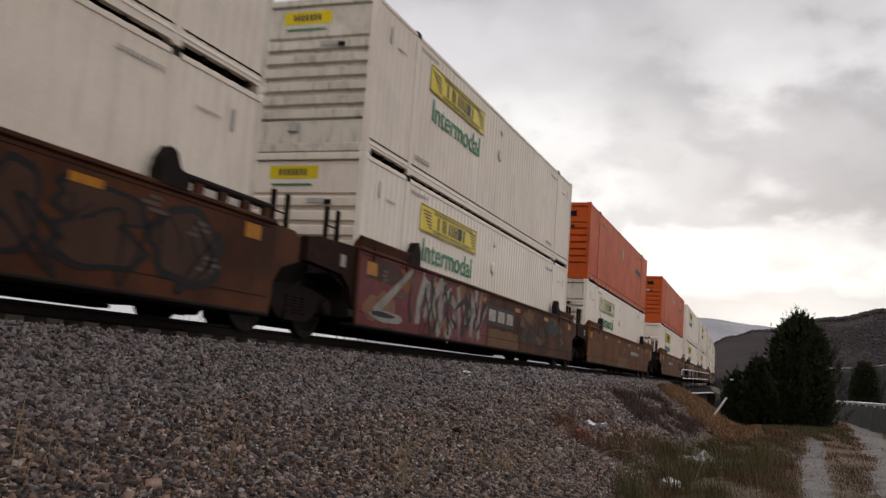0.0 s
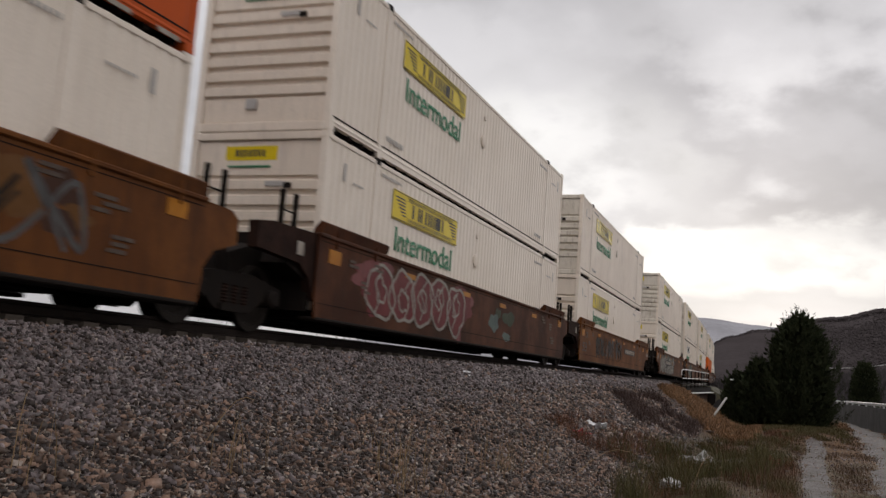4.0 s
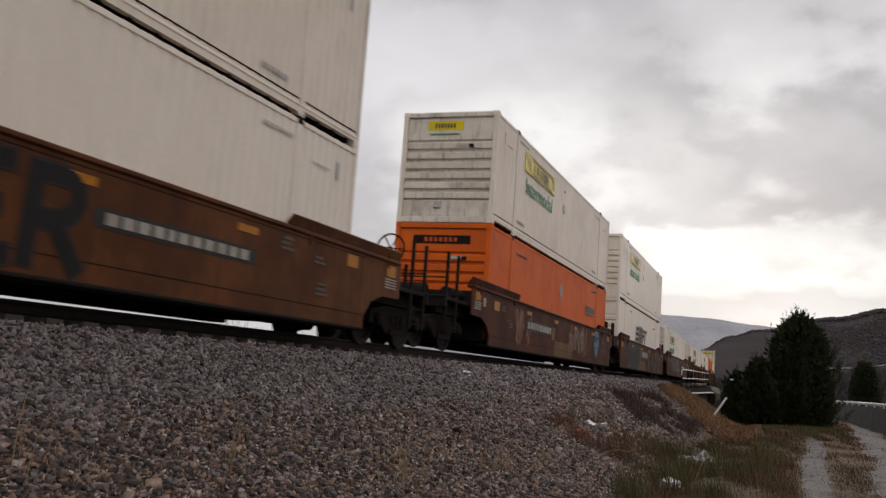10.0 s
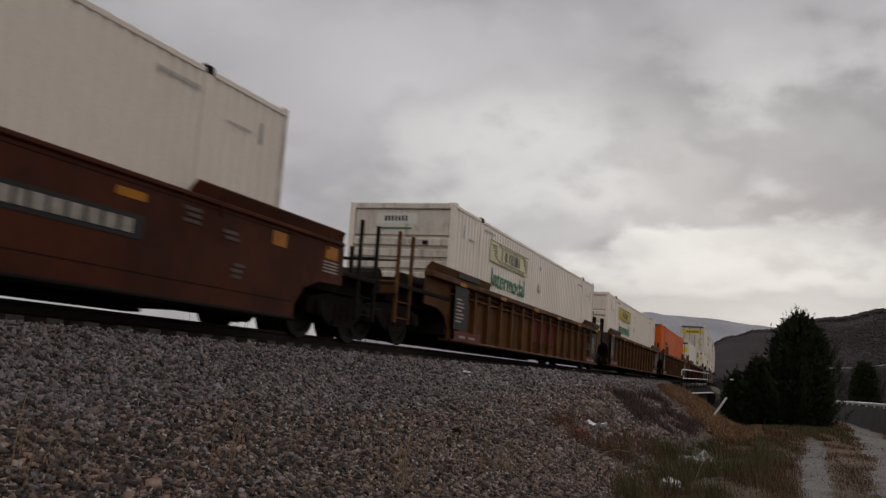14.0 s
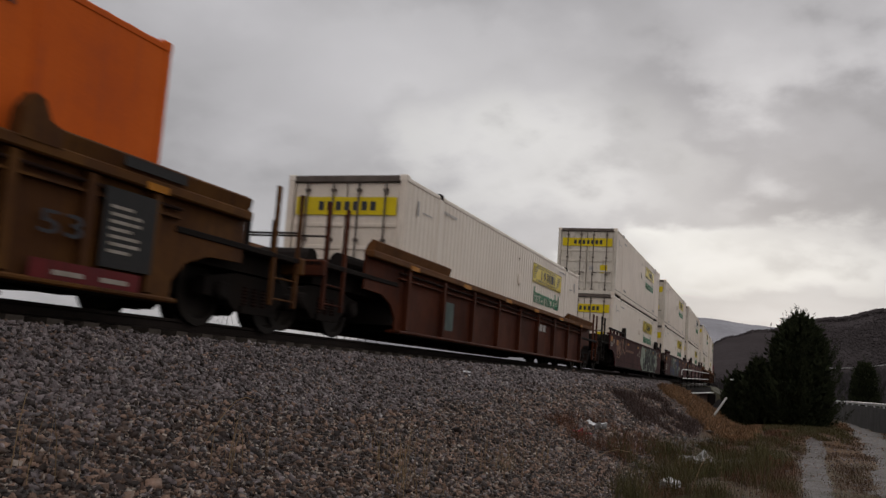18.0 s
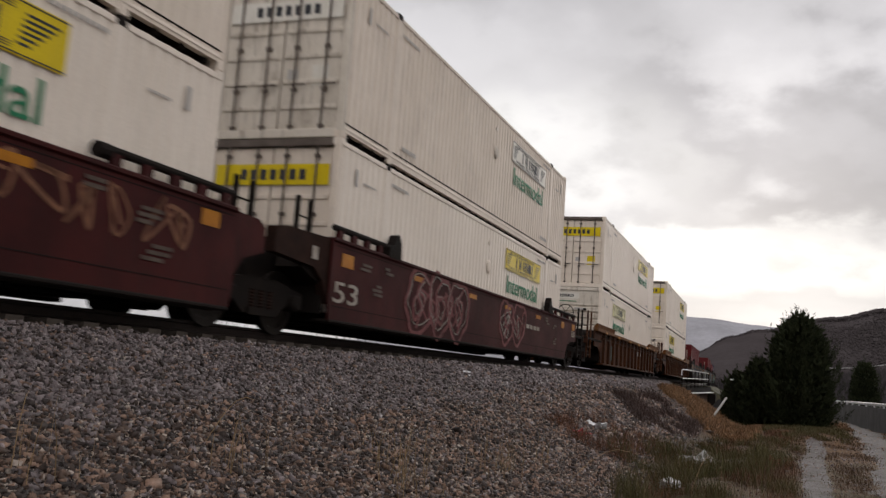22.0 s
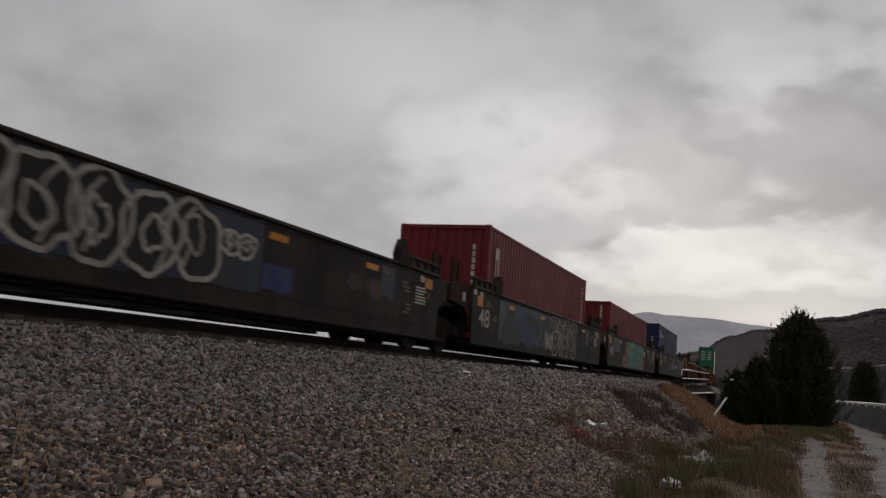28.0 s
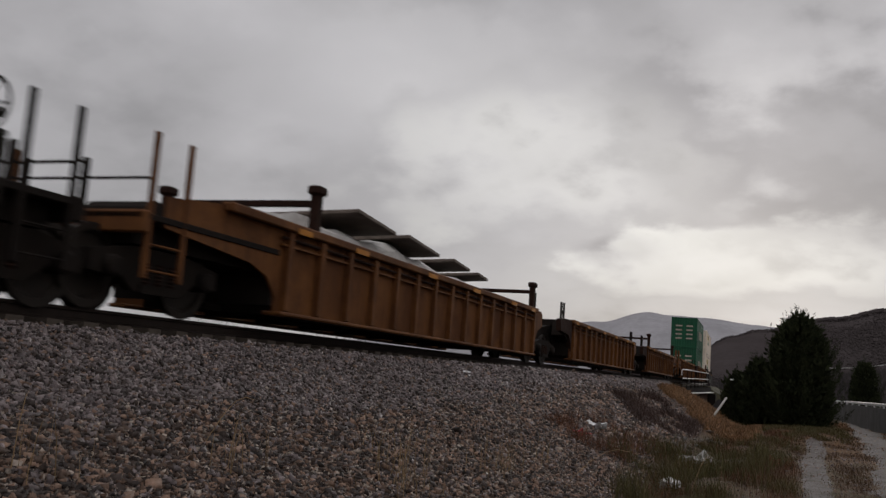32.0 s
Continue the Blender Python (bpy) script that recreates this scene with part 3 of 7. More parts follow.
tagged(part("wall_highway", wl_s, CONCRETE, None), "dark stained concrete wall below the highway", "wall", kind="structure")


def guard_rail():
    root = thing("guard_rail", "galvanised steel guard rail beside the highway", "guard rail")
    ys = list(range(20, 136, 4))
    for a, b in zip(ys[:-1], ys[1:]):
        s = Solid()
        for y in (a, b):
            for dx, z in ((-0.02, 1.4), (0.03, 1.41), (-0.01, 1.43), (0.03, 1.45), (-0.02, 1.47), (-0.02, 1.53), (0.06, 1.55), (0.1, 1.47), (0.06, 1.4)):
                s.v.append((wall_x(y) + 0.1 + dx, y, z))
        s.f += [(i, (i + 1) % 9, 9 + (i + 1) % 9, 9 + i) for i in range(9)]
        part("beam", s, GALV, root)
        part("post", Solid().box(wall_x(a) + 0.2, wall_x(a) + 0.29, a - 0.06, a + 0.06, 1.28, 1.5), GALV, root)


guard_rail()


def bridge():
    """The walkway rails and girder of the small railway bridge further up the line."""
    root = thing("railway_bridge", "small dark steel railway bridge with white handrails", "bridge")
    ys = [57 + i * 3.5 for i in range(9)]
    q = 2.75
    at = lambda y, up: Vector((track_x(y) + q, y, RAIL + RISE * y + up + 0.009 * (y - 57)))
    for up in (0.56, 0.03):
        s = Solid()
        for a, b in zip(ys[:-1], ys[1:]):
            s.rod(at(a, up), at(b, up), 0.026, 8)
        part("handrail", s, WHITE_PIPE, root, "white pipe handrail")
    part("handrail", Solid().rod(at(57, 0.56), at(56.6, 0.42), 0.026, 8).rod(at(56.6, 0.42), at(56.6, 0.2), 0.026, 8), WHITE_PIPE, root, "bent end of the white handrail")
    for y in ys:
        part("rail_post", Solid().rod(at(y, -0.6), at(y, 0.58), 0.03, 8), STEEL_DARK, root)
    for i in range(18):
        y = 57.5 + i * 1.5
        part("bracket", Solid().rod(at(y, -0.42) - Vector((0.25, 0, 0.1)), at(y, -0.3), 0.05, 6), LETTER_GREY, root, "short grey bracket")
    part("walkway", along([(1.7, -0.3), (2.8, -0.3), (2.8, -0.24), (1.7, -0.24)], list(range(56, 92, 3))), STEEL_DARK, root)
    part("girder", along([(-2.6, -0.82), (2.6, -0.82), (2.6, -0.36), (-2.6, -0.36)], list(range(56, 98, 3))), STEEL_DARK, root, "dark steel bridge deck")
    part("flange", along([(2.6, -0.88), (3.0, -0.88), (3.0, -0.83), (2.6, -0.83)], list(range(59, 93, 3))), WHITE_PIPE, root, "pale lower flange")
    part("web", along([(2.5, -2.4), (2.6, -2.4), (2.6, -0.88), (2.5, -0.88)], list(range(58, 95, 3))), STEEL_RUST, root, "rusty steel web plate")
    part("pier", Solid().box(track_x(88) - 2.6, track_x(88) + 3.3, 88, 89, -2.2, 1.3, 0.03), STEEL_DARK, root, "dark trestle pier")
    wing = Solid().slab_y([(-5.3, -1.2), (-2.4, -1.2), (-2.7, 0.0), (-3.3, 0.62), (-4.0, 1.1), (-4.6, 1.06), (-5.1, 0.4)], 62, 62.6)
    part("wing_wall", wing, CONCRETE, root, "dark grey concrete wing wall")


bridge()
post = thing("marker_post", "leaning white marker post in the straw grass", "post")
part("shaft", Solid().rod((-4.05, 50, 0.05), (-3.3, 50, 1.27), 0.055, 12).rod((-3.3, 50, 1.27), (-3.28, 50, 1.3), 0.05, 12, 0.02), WHITE_PIPE, post)
part("footing", Solid().box(-4.25, -3.85, 49.8, 50.2, -0.2, 0.12, 0.03), CONCRETE, post)

notice = thing("small_sign", "small white board on a thin post beside the evergreens", "sign")
part("board", Solid().box(-3.22, -3.05, 51.2, 51.22, 2.2, 2.27, 0.004), WHITE_PIPE, notice)
part("post", Solid().rod((-3.15, 51.24, -0.4), (-3.15, 51.24, 2.26), 0.008, 6), STEEL_DARK, notice)


# ---- ballast and rough stones ----
def stones(name, label, count, qlo, qhi, ylo, yhi, size, mats, seed, pick):
    rg = np.random.default_rng(seed)
    cube = np.array([(x, y, z) for x in (-1, 1) for y in (-1, 1) for z in (-1, 1)]) * 0.72
    tri = np.array([(0, 1, 3), (0, 3, 2), (4, 6, 7), (4, 7, 5), (0, 4, 5), (0, 5, 1), (2, 3, 7), (2, 7, 6), (0, 2, 6), (0, 6, 4), (1, 5, 7), (1, 7, 3)])
    # spread over the ground, thinner with distance
    u = rg.random(count)
    ys = ylo * (yhi / ylo) ** u if ylo > 0 else ylo + (yhi - ylo) * u
    qs = qlo + (np.minimum(qhi, np.interp(ys, (12, 16, 22, 34, 45), (6.8, 6.0, 5.5, 5.4, 5.0))) - qlo if qlo < 5 else qhi - qlo) * rg.random(count)
    V = np.empty((count, 8, 3))
    mi = np.empty(count, int)
    for i in range(count):
        y, q = ys[i], qs[i]
        x = track_x(y) + q
        far = max(1.0, math.hypot(x, y) / 14)
        mi[i] = pick(q, y, rg)
        k = size * (1.06 if q > 3.5 else 0.92) * rg.uniform(0.5, 1.4) * min(far, 1.8) * (1.45 if rg.random() < 0.05 else 1) * (0.75 if mi[i] == 2 else 1)
        shape = (cube + 0.36 * rg.standard_normal((8, 3))) * np.array((rg.uniform(0.8, 1.3), rg.uniform(0.8, 1.3), rg.uniform(0.55, 0.9))) * k
        a, b, c = rg.uniform(0, 6.28, 3)
        ca, sa, cb, sb = math.cos(a), math.sin(a), math.cos(b), math.sin(b)
        R = np.array(((ca, -sa, 0), (sa, ca, 0), (0, 0, 1))) @ np.array(((1, 0, 0), (0, cb, -sb), (0, sb, cb)))
        V[i] = shape @ R.T + (x, y, ground_z(q, y, x) + k * rg.uniform(-0.45, 0.65))
    me = bpy.data.meshes.new(name)
    F = (tri[None] + 8 * np.arange(count)[:, None, None]).reshape(-1, 3)
    me.vertices.add(count * 8)
    me.vertices.foreach_set("co", V.ravel())
    me.loops.add(F.size)
    me.loops.foreach_set("vertex_index", F.ravel())
    me.polygons.add(len(F))
    me.polygons.foreach_set("loop_start", np.arange(0, F.size, 3))
    me.polygons.foreach_set("material_index", np.repeat(mi, 12))
    me.update(calc_edges=True)
    for m in mats:
        me.materials.append(m)
    return tagged(new(name, me), label, "gravel", kind="stuff")


STONE_GREY = surface("wet_grey_stone", (0.15, 0.124, 0.121), (0.078, 0.061, 0.059), 0.45, scale=14, bump=0.3, fine=60, vary_island=True, vary=0.5, spec=0.2)
STONE_BROWN = surface("rusty_brown_stone", (0.165, 0.107, 0.076), (0.06, 0.035, 0.024), 0.6, scale=14, bump=0.3, fine=60, vary=0.8, vary_island=True, spec=0.2)
STONE_PALE = surface("pale_limestone", (0.3, 0.255, 0.215), (0.18, 0.145, 0.115), 0.5, scale=14, bump=0.3, fine=60, vary=0.45, vary_island=True)
STONE_DARK = surface("dark_wet_stone", (0.034, 0.0225, 0.0175), (0.016, 0.011, 0.009), 0.6, scale=14, bump=0.3, fine=60, vary=0.5, vary_island=True, spec=0.25)


def pick_stone(q, y, rg):
    edge = float(np.interp(y, (4.8, 7, 11, 17, 24, 33), (3.36, 3.42, 3.45, 3.2, 2.85, 2.7))) + 0.3 * noise.noise((q * 0.8, y * 0.6, 9)) + rg.normal() * 0.16
    r = rg.random()
    if q > edge:
        return 2 if r < 0.18 else 3 if r < 0.54 else 0 if r < 0.64 else 1
    return 2 if r < 0.03 else 3 if r < 0.3 else 1 if r < 0.38 else 0


stones("ballast", "loose wet grey and brown crushed stone", 205000, 2.0, 6.6, 3.6, 57, 0.0212, [STONE_GREY, STONE_BROWN, STONE_PALE, STONE_DARK], 5, pick_stone)
stones("ballast", "loose wet crushed stone beside the viewer", 12000, 2.0, 6.6, -8, 3.6, 0.042, [STONE_GREY, STONE_BROWN, STONE_PALE, STONE_DARK], 7, pick_stone)
stones("grit", "scattered small stones on the lane and verge", 7000, 6.6, 13.0, 14, 60, 0.01, [STONE_GREY, STONE_BROWN, STONE_PALE, STONE_DARK], 6, lambda q, y, rg: int(rg.integers(0, 2)))


# ---- plants ----
CEDAR = surface("cedar_foliage", (0.017, 0.022, 0.011), (0.026, 0.029, 0.013), 0.9, scale=2.0, bump=0.0, spec=0.05, vary=0.35, vary_island=True)
BARK = surface("cedar_bark", (0.06, 0.042, 0.03), (0.035, 0.026, 0.02), 0.9, scale=6, bump=0.5)
STRAW = surface("dry_straw_grass", (0.2, 0.11, 0.05), (0.1, 0.056, 0.03), 0.8, scale=1.5, bump=0.0, spec=0.15, vary=0.45, vary_island=True)
DRY = surface("dead_brown_grass", (0.092, 0.054, 0.03), (0.048, 0.03, 0.018), 0.85, scale=1.5, bump=0.0, spec=0.12, vary=0.5, vary_island=True)
BRUSH = surface("bare_dark_brush", (0.062, 0.04, 0.033), (0.04, 0.027, 0.024), 0.9, scale=1.5, bump=0.0, spec=0.1, vary=0.4, vary_island=True)
WEED = surface("red_brown_weeds", (0.125, 0.052, 0.026), (0.06, 0.029, 0.018), 0.8, scale=1.5, bump=0.0, spec=0.15, vary=0.45, vary_island=True)
TURF = surface("green_winter_grass", (0.055, 0.056, 0.019), (0.074, 0.054, 0.024), 0.8, scale=1.2, bump=0.0, spec=0.15, vary=0.4, vary_island=True)
STALK = surface("pale_dry_stalks", (0.24, 0.17, 0.09), (0.17, 0.11, 0.06), 0.8, scale=2, bump=0.0, spec=0.15, vary=0.3, vary_island=True)


def cedar(x, y, z, high, wide, seed, label, profile, limbs, plumes):
    """A ragged evergreen: tapered trunk, upswept limbs, each with its own plume of short sprays, and a dense heart."""
    rs = random.Random(seed)
    root = thing("cedar_tree", label, "tree")
    root.location = (x, y, z)
    tr = Solid().rod((0, 0, -0.3), (0.05, 0, high * 0.45), 0.17, 10, 0.1).rod((0.05, 0, high * 0.45), (0, 0, high * 0.9), 0.1, 8, 0.02)
    part("trunk", tr, BARK, root)
    fs, gs = [p[0] for p in profile], [p[1] for p in profile]
    girth = lambda f: float(np.interp(f, fs, gs)) * wide / 2
    cr = Solid()

    def blade(c, out, l, w):
        side = out.cross(Vector((rs.uniform(-1, 1), rs.uniform(-1, 1), rs.uniform(-1, 1))))
        if side.length < 0.05:
            return
        side = side.normalized() * w
        k = len(cr.v)
        m = c + out * l * 0.45
        cr.v.extend((tuple(c), tuple(m - side), tuple(c + out * l), tuple(m + side)))
        cr.f.append((k, k + 1, k + 2, k + 3))

    g3 = lambda a: Vector((rs.gauss(0, a), rs.gauss(0, a), rs.gauss(0, a)))
    for i in range(limbs):
        f = 0.04 + 0.96 * ((i + rs.random()) / limbs) ** 0.85
        a = 2.39996 * i + rs.gauss(0, 0.4)
        r = girth(f) * rs.uniform(0.62, 1.16)
        tip = Vector((r * math.cos(a), r * math.sin(a), f * high * rs.uniform(0.93, 1.04)))
        foot = Vector((0.12 * tip.x, 0.12 * tip.y, max(tip.z - rs.uniform(0.5, 0.95) * r - 0.5, 0.1)))
        if i % 8 == 0:
            part("limb", Solid().rod(foot, foot.lerp(tip, 0.8), 0.045, 6, 0.012), BARK, root)
        for j in range(plumes):
            g = rs.uniform(0.3, 1.0)
            c = foot.lerp(tip, g)
            c.z -= 0.22 * r * math.sin(math.pi * g)
            c += g3(0.04 + 0.2 * (1.0 - g)) * (0.75 + 0.5 * (1 - f))
            up = ((tip - foot).normalized() * 0.8 + Vector((0, 0, 0.55 + 0.9 * f))).normalized()
            l = rs.uniform(0.2, 0.5) * (1.5 if g > 0.9 else 1.0)
            for k in range(17):
                h = rs.random()
                p = c + up * l * h + g3(0.06) * (1.05 - h)
                blade(p, (up * 1.1 + g3(0.5)).normalized(), rs.uniform(0.06, 0.17), rs.uniform(0.009, 0.019))
    for i in range(limbs * 11):
        f = rs.random() ** 0.9 * 0.93
        a, d = rs.uniform(0, 6.283), rs.random() ** 0.5 * 0.66
        c = Vector((girth(f) * d * math.cos(a), girth(f) * d * math.sin(a), f * high))
        for _ in range(7):
            blade(c + g3(0.16), (Vector((math.cos(a), math.sin(a), 1.2)) + g3(0.6)).normalized(), 0.34, 0.085)
    me = bpy.data.meshes.new("crown")
    me.from_pydata(cr.v, [], cr.f)
    part("crown", me, CEDAR, root)
    return root


BROAD = ((0, 0.72), (0.12, 0.98), (0.3, 1.06), (0.5, 0.98), (0.64, 0.88), (0.74, 0.79), (0.83, 0.62), (0.9, 0.4), (0.95, 0.2), (1.0, 0.04))
LOW = ((0, 0.95), (0.3, 1.0), (0.6, 0.85), (0.8, 0.6), (1.0, 0.05))
cedar(0.12, 53, -0.1, 5.9, 4.35, 4, "dark ragged evergreen beside the lane", BROAD, 190, 22)
cedar(-1.85, 53.6, -0.2, 3.5, 2.5, 9, "smaller dark evergreen beside the larger one", LOW, 60, 16)
cedar(-3.0, 54.6, -0.3, 2.8, 1.8, 21, "low dark evergreen at the edge of the ditch", LOW, 50, 14)
cedar(6.3, 100, 0.7, 4.6, 3.4, 15, "dim dark evergreen beyond the highway", BROAD, 60, 12)


def tufts(name, label, spots, material, category, blades, length, spread, seed, width=0.0035, kind="stuff"):
    """Blades of grass in clumps at (x, y) spots."""
    rs = random.Random(seed)
    s = Solid()
    for x, y in spots:
        z = ground_z(x - track_x(y), y, x) - 0.01
        fat = width * max(1.0, math.hypot(x, y) / 16)
        for _ in range(blades):
            a = rs.uniform(0, 6.28)
            l = length * rs.uniform(0.4, 1.3)
            lean = rs.uniform(0.15, 1.0) * spread
            d = Vector((math.cos(a), math.sin(a), 0)) * l * lean
            p = Vector((x + rs.gauss(0, 0.13), y + rs.gauss(0, 0.13), z))
            w = Vector((-math.sin(a + 0.7), math.cos(a + 0.7), 0)) * fat
            k = len(s.v)
            h = l * math.sqrt(max(1 - (lean * 0.8) ** 2, 0.1))
            m, n, t = p + d * 0.25 + Vector((0, 0, h * 0.5)), p + d * 0.65 + Vector((0, 0, h * 0.82)), p + d * 1.15 + Vector((0, 0, h * 0.9))
            s.v += [tuple(p - w), tuple(p + w), tuple(m + w * 0.9), tuple(m - w * 0.9), tuple(n + w * 0.6), tuple(n - w * 0.6), tuple(t)]
            s.f += [(k, k + 1, k + 2, k + 3), (k + 3, k + 2, k + 4, k + 5), (k + 5, k + 4, k + 6)]
    me = bpy.data.meshes.new(name)
    me.from_pydata(s.v, [], s.f)
    me.materials.append(material)
    return tagged(new(name, me), label, category, kind=kind)


rs = random.Random(77)


def scatter(n, test, x0, x1, y0, y1, near=1.0):
    out = []
    while len(out) < n:
        y = y0 * (y1 / y0) ** (rs.random() ** near)
        x = rs.uniform(x0, x1)
        if test(x, y):
            out.append((x, y))
    return out


def off_lane(x, y):
    la, lb = lane_a(y), lane_b(y)
    return not (la[0] + 0.02 < x < la[1] - 0.02 or lb[0] + 0.05 < x < lb[1]) and x < wall_x(y) - 0.2


def verge(x, y):
    """The weedy ditch and the rough grass between it and the lane."""
    q = x - track_x(y)
    line = float(np.interp(y, (8, 13.5, 16, 20, 30, 45), (6.4, 6.0, 5.5, 5.3, 5.9, 6.2))) + 0.35 * noise.noise((x * 1.3, y * 0.8, 3))
    return q > line and off_lane(x, y) and noise.noise((x * 1.1, y * 0.6, 5)) > -0.08


def greenish(x, y):
    return verge(x, y) and (noise.noise((x * 1.3, y * 0.45, 31)) > 0.1 or y > 44) and x < 0.1 + (y > 38) * 2


def strawy(x, y):
    q = x - track_x(y)
    return 2.5 + 0.3 * noise.noise((x, y, 8)) < q < 7.2 and y > 46 - 2.6 * (q - 2.7) + 2.5 * noise.noise((x * 0.8, y * 0.4, 11))


def brushy(x, y):
    q = x - track_x(y)
    return 3.1 < q < 5.3 and 25 + 3 * abs(q - 4.6) < y < 41 - 2.2 * (q - 3.2) + 4 * noise.noise((x * 1.2, y * 0.5, 17)) and noise.noise((x * 1.3, y * 0.6, 12)) > -0.05


def rusty(x, y):
    q = x - track_x(y)
    return 4.0 < q < 5.4 and 16.5 < y < 23 and noise.noise((x * 1.4, y * 0.7, 14)) > -0.05


tufts("grass", "short green winter grass in the ditch and on the verge", scatter(1500, greenish, -4.5, 3, 13, 64), TURF, "grass", 16, 0.24, 0.8, 1, 0.0024)
tufts("tall_grass", "long yellow-green grass in clumps along the ditch", scatter(120, lambda x, y: verge(x, y) and x < -0.5 and noise.noise((x * 1.6, y * 0.7, 41)) > 0.02, -3.6, -0.4, 13, 30, 1.2), TURF, "grass", 26, 0.55, 0.6, 21, 0.0028)
tufts("dead_weeds", "dark red-brown dead weeds along the ditch", scatter(420, lambda x, y: verge(x, y) and x < 0 and noise.noise((x * 0.9, y * 0.4, 47)) > -0.05, -4.6, 0, 14, 46), WEED, "weeds", 12, 0.26, 0.9, 22, 0.0024)
tufts("dry_grass", "low brown dead grass on the verge and between wheel tracks", scatter(2500, verge, -4.5, 5, 12.5, 66), DRY, "grass", 14, 0.14, 1.2, 2, 0.0026)
tufts("straw_grass", "orange-brown dry grass on the far bank", scatter(3600, strawy, -7, 0, 34, 60), STRAW, "grass", 15, 0.26, 1.1, 3)
tufts("straw_grass", "pale straw grass below the evergreen", scatter(500, lambda x, y: off_lane(x, y), -1.5, 3.5, 52, 66), STRAW, "grass", 14, 0.2, 1.1, 13)
tufts("brush", "dark leafless brush on the stone bank", scatter(640, brushy, -6.5, -2.5, 24, 41), BRUSH, "weeds", 15, 0.3, 1.0, 4, 0.0024)
tufts("weeds", "red-brown dead weeds on the bank", scatter(190, rusty, -5, -2.5, 16.5, 23), WEED, "weeds", 18, 0.22, 1.0, 6, 0.0028)
tufts("weeds", "thin red-brown weeds along the stones", scatter(260, lambda x, y: 3.6 < x - track_x(y) < 5.6, -5, -2, 9, 26), WEED, "weeds", 3, 0.15, 1.0, 7, 0.002)
tufts("dry_stalks", "pale dry stalks standing in the stones", [(x + rs.gauss(0, 0.1), y + rs.gauss(0, 0.2)) for x, y in ((-3.64, 8.42), (-3.76, 8.83), (-3.63, 8.76), (-3.91, 9.22), (-3.47, 10.93), (-3.61, 11.69), (-3.49, 11.69), (-3.5, 13.75), (-4.4, 4.61), (-4.07, 6.57), (-2.13, 20.74)) for _ in range(7)],
      STALK, "weeds", 2, 0.5, 0.4, 5, 0.0035)


def arched_stalk(x, y, dx, dy, high):
    """One long bent stem."""
    z = ground_z(x - track_x(y), y, x)
    s = Solid()
    pts = [Vector((x + dx * t, y + dy * t, z + high * math.sin(1.9 * t))) for t in (0, 0.2, 0.4, 0.6, 0.8, 1.0)]
    for a, b in zip(pts[:-1], pts[1:]):
        s.rod(a, b, 0.004, 5, 0.0035)
    tagged(part("dry_stalk", s, STALK, None), "long bent pale dry stem beside the ditch", "weeds", "long dry stems")


arched_stalk(-2.98, 12.9, 0.75, 0.9, 0.55)
arched_stalk(-1.5, 15.3, 0.28, 0.4, 0.6)
arched_stalk(-4.55, 6.6, 0.25, 0.3, 0.4)

BARE = surface("bare_twigs", (0.035, 0.027, 0.022), (0.05, 0.038, 0.03), 0.9, scale=3, bump=0.0)


def shrub(x, y, z, high, seed):
    rs2 = random.Random(seed)
    root = thing("bare_shrub", "leafless dark shrub beyond the track", "shrub", "leafless shrubs beyond the line")
    root.location = (x, y, z)
    s = Solid()
    tips = [(Vector((0, 0, 0)), Vector((0, 0, 1)), 0.02, high * 0.3, 0)]
    while tips:
        p, d, r, l, lev = tips.pop()
        e = p + d * l
        s.rod(p, e, r, 4, r * 0.7)
        if lev < 4:
            for _ in range(3 if lev < 2 else 2):
                nd = (d + Vector((rs2.uniform(-1, 1), rs2.uniform(-1, 1), rs2.uniform(-0.2, 0.6))) * 0.7).normalized()
                tips.append((e, nd, r * 0.6, l * rs2.uniform(0.6, 0.85), lev + 1))
    part("twigs", s, BARE, root)


for i, (x, y, h) in enumerate(((-13.5, 19.0, 3.0), (-14, 20.2, 3.1), (-13.4, 26.5, 2.9), (-14.2, 28.0, 3.1), (-13.2, 29.0, 2.8), (-13.6, 10.2, 3.0), (-14.2, 8.6, 3.2))):
    shrub(x, y, -0.6, h, 60 + i)


tufts("far_grass", "dark dry grass on the far shoulder of the line", [(track_x(y) + dx + rs.gauss(0, 0.12), y + rs.gauss(0, 0.2)) for y, dx in ((14.2, -1.62), (14.9, -1.7), (15.4, -1.6), (19.6, -2.2), (20.2, -2.0), (21.0, -1.9), (21.6, -1.8)) for _ in range(5)],
      BRUSH, "weeds", 5, 0.62, 0.75, 23, 0.004)


def power_line():
    """A wire between two wooden poles, across the foot of the hill."""
    root = thing("utility_line", "thin overhead wire slung between wooden poles", "overhead line")
    ends = ((1.6, 140, 5.75), (24.0, 140, 12.3))
    s = Solid()
    pts = [Vector(ends[0]).lerp(Vector(ends[1]), k / 14) - Vector((0, 0, 1.9 * math.sin(math.pi * k / 14))) for k in range(15)]
    for a, b in zip(pts[:-1], pts[1:]):
        s.rod(a, b, 0.035, 5)
    part("wire", s, GALV, root)
    for x, y, z in ends:
        part("pole", Solid().rod((x, y, -0.5), (x, y, z + 0.4), 0.13, 10, 0.1), BARK, root)


power_line()


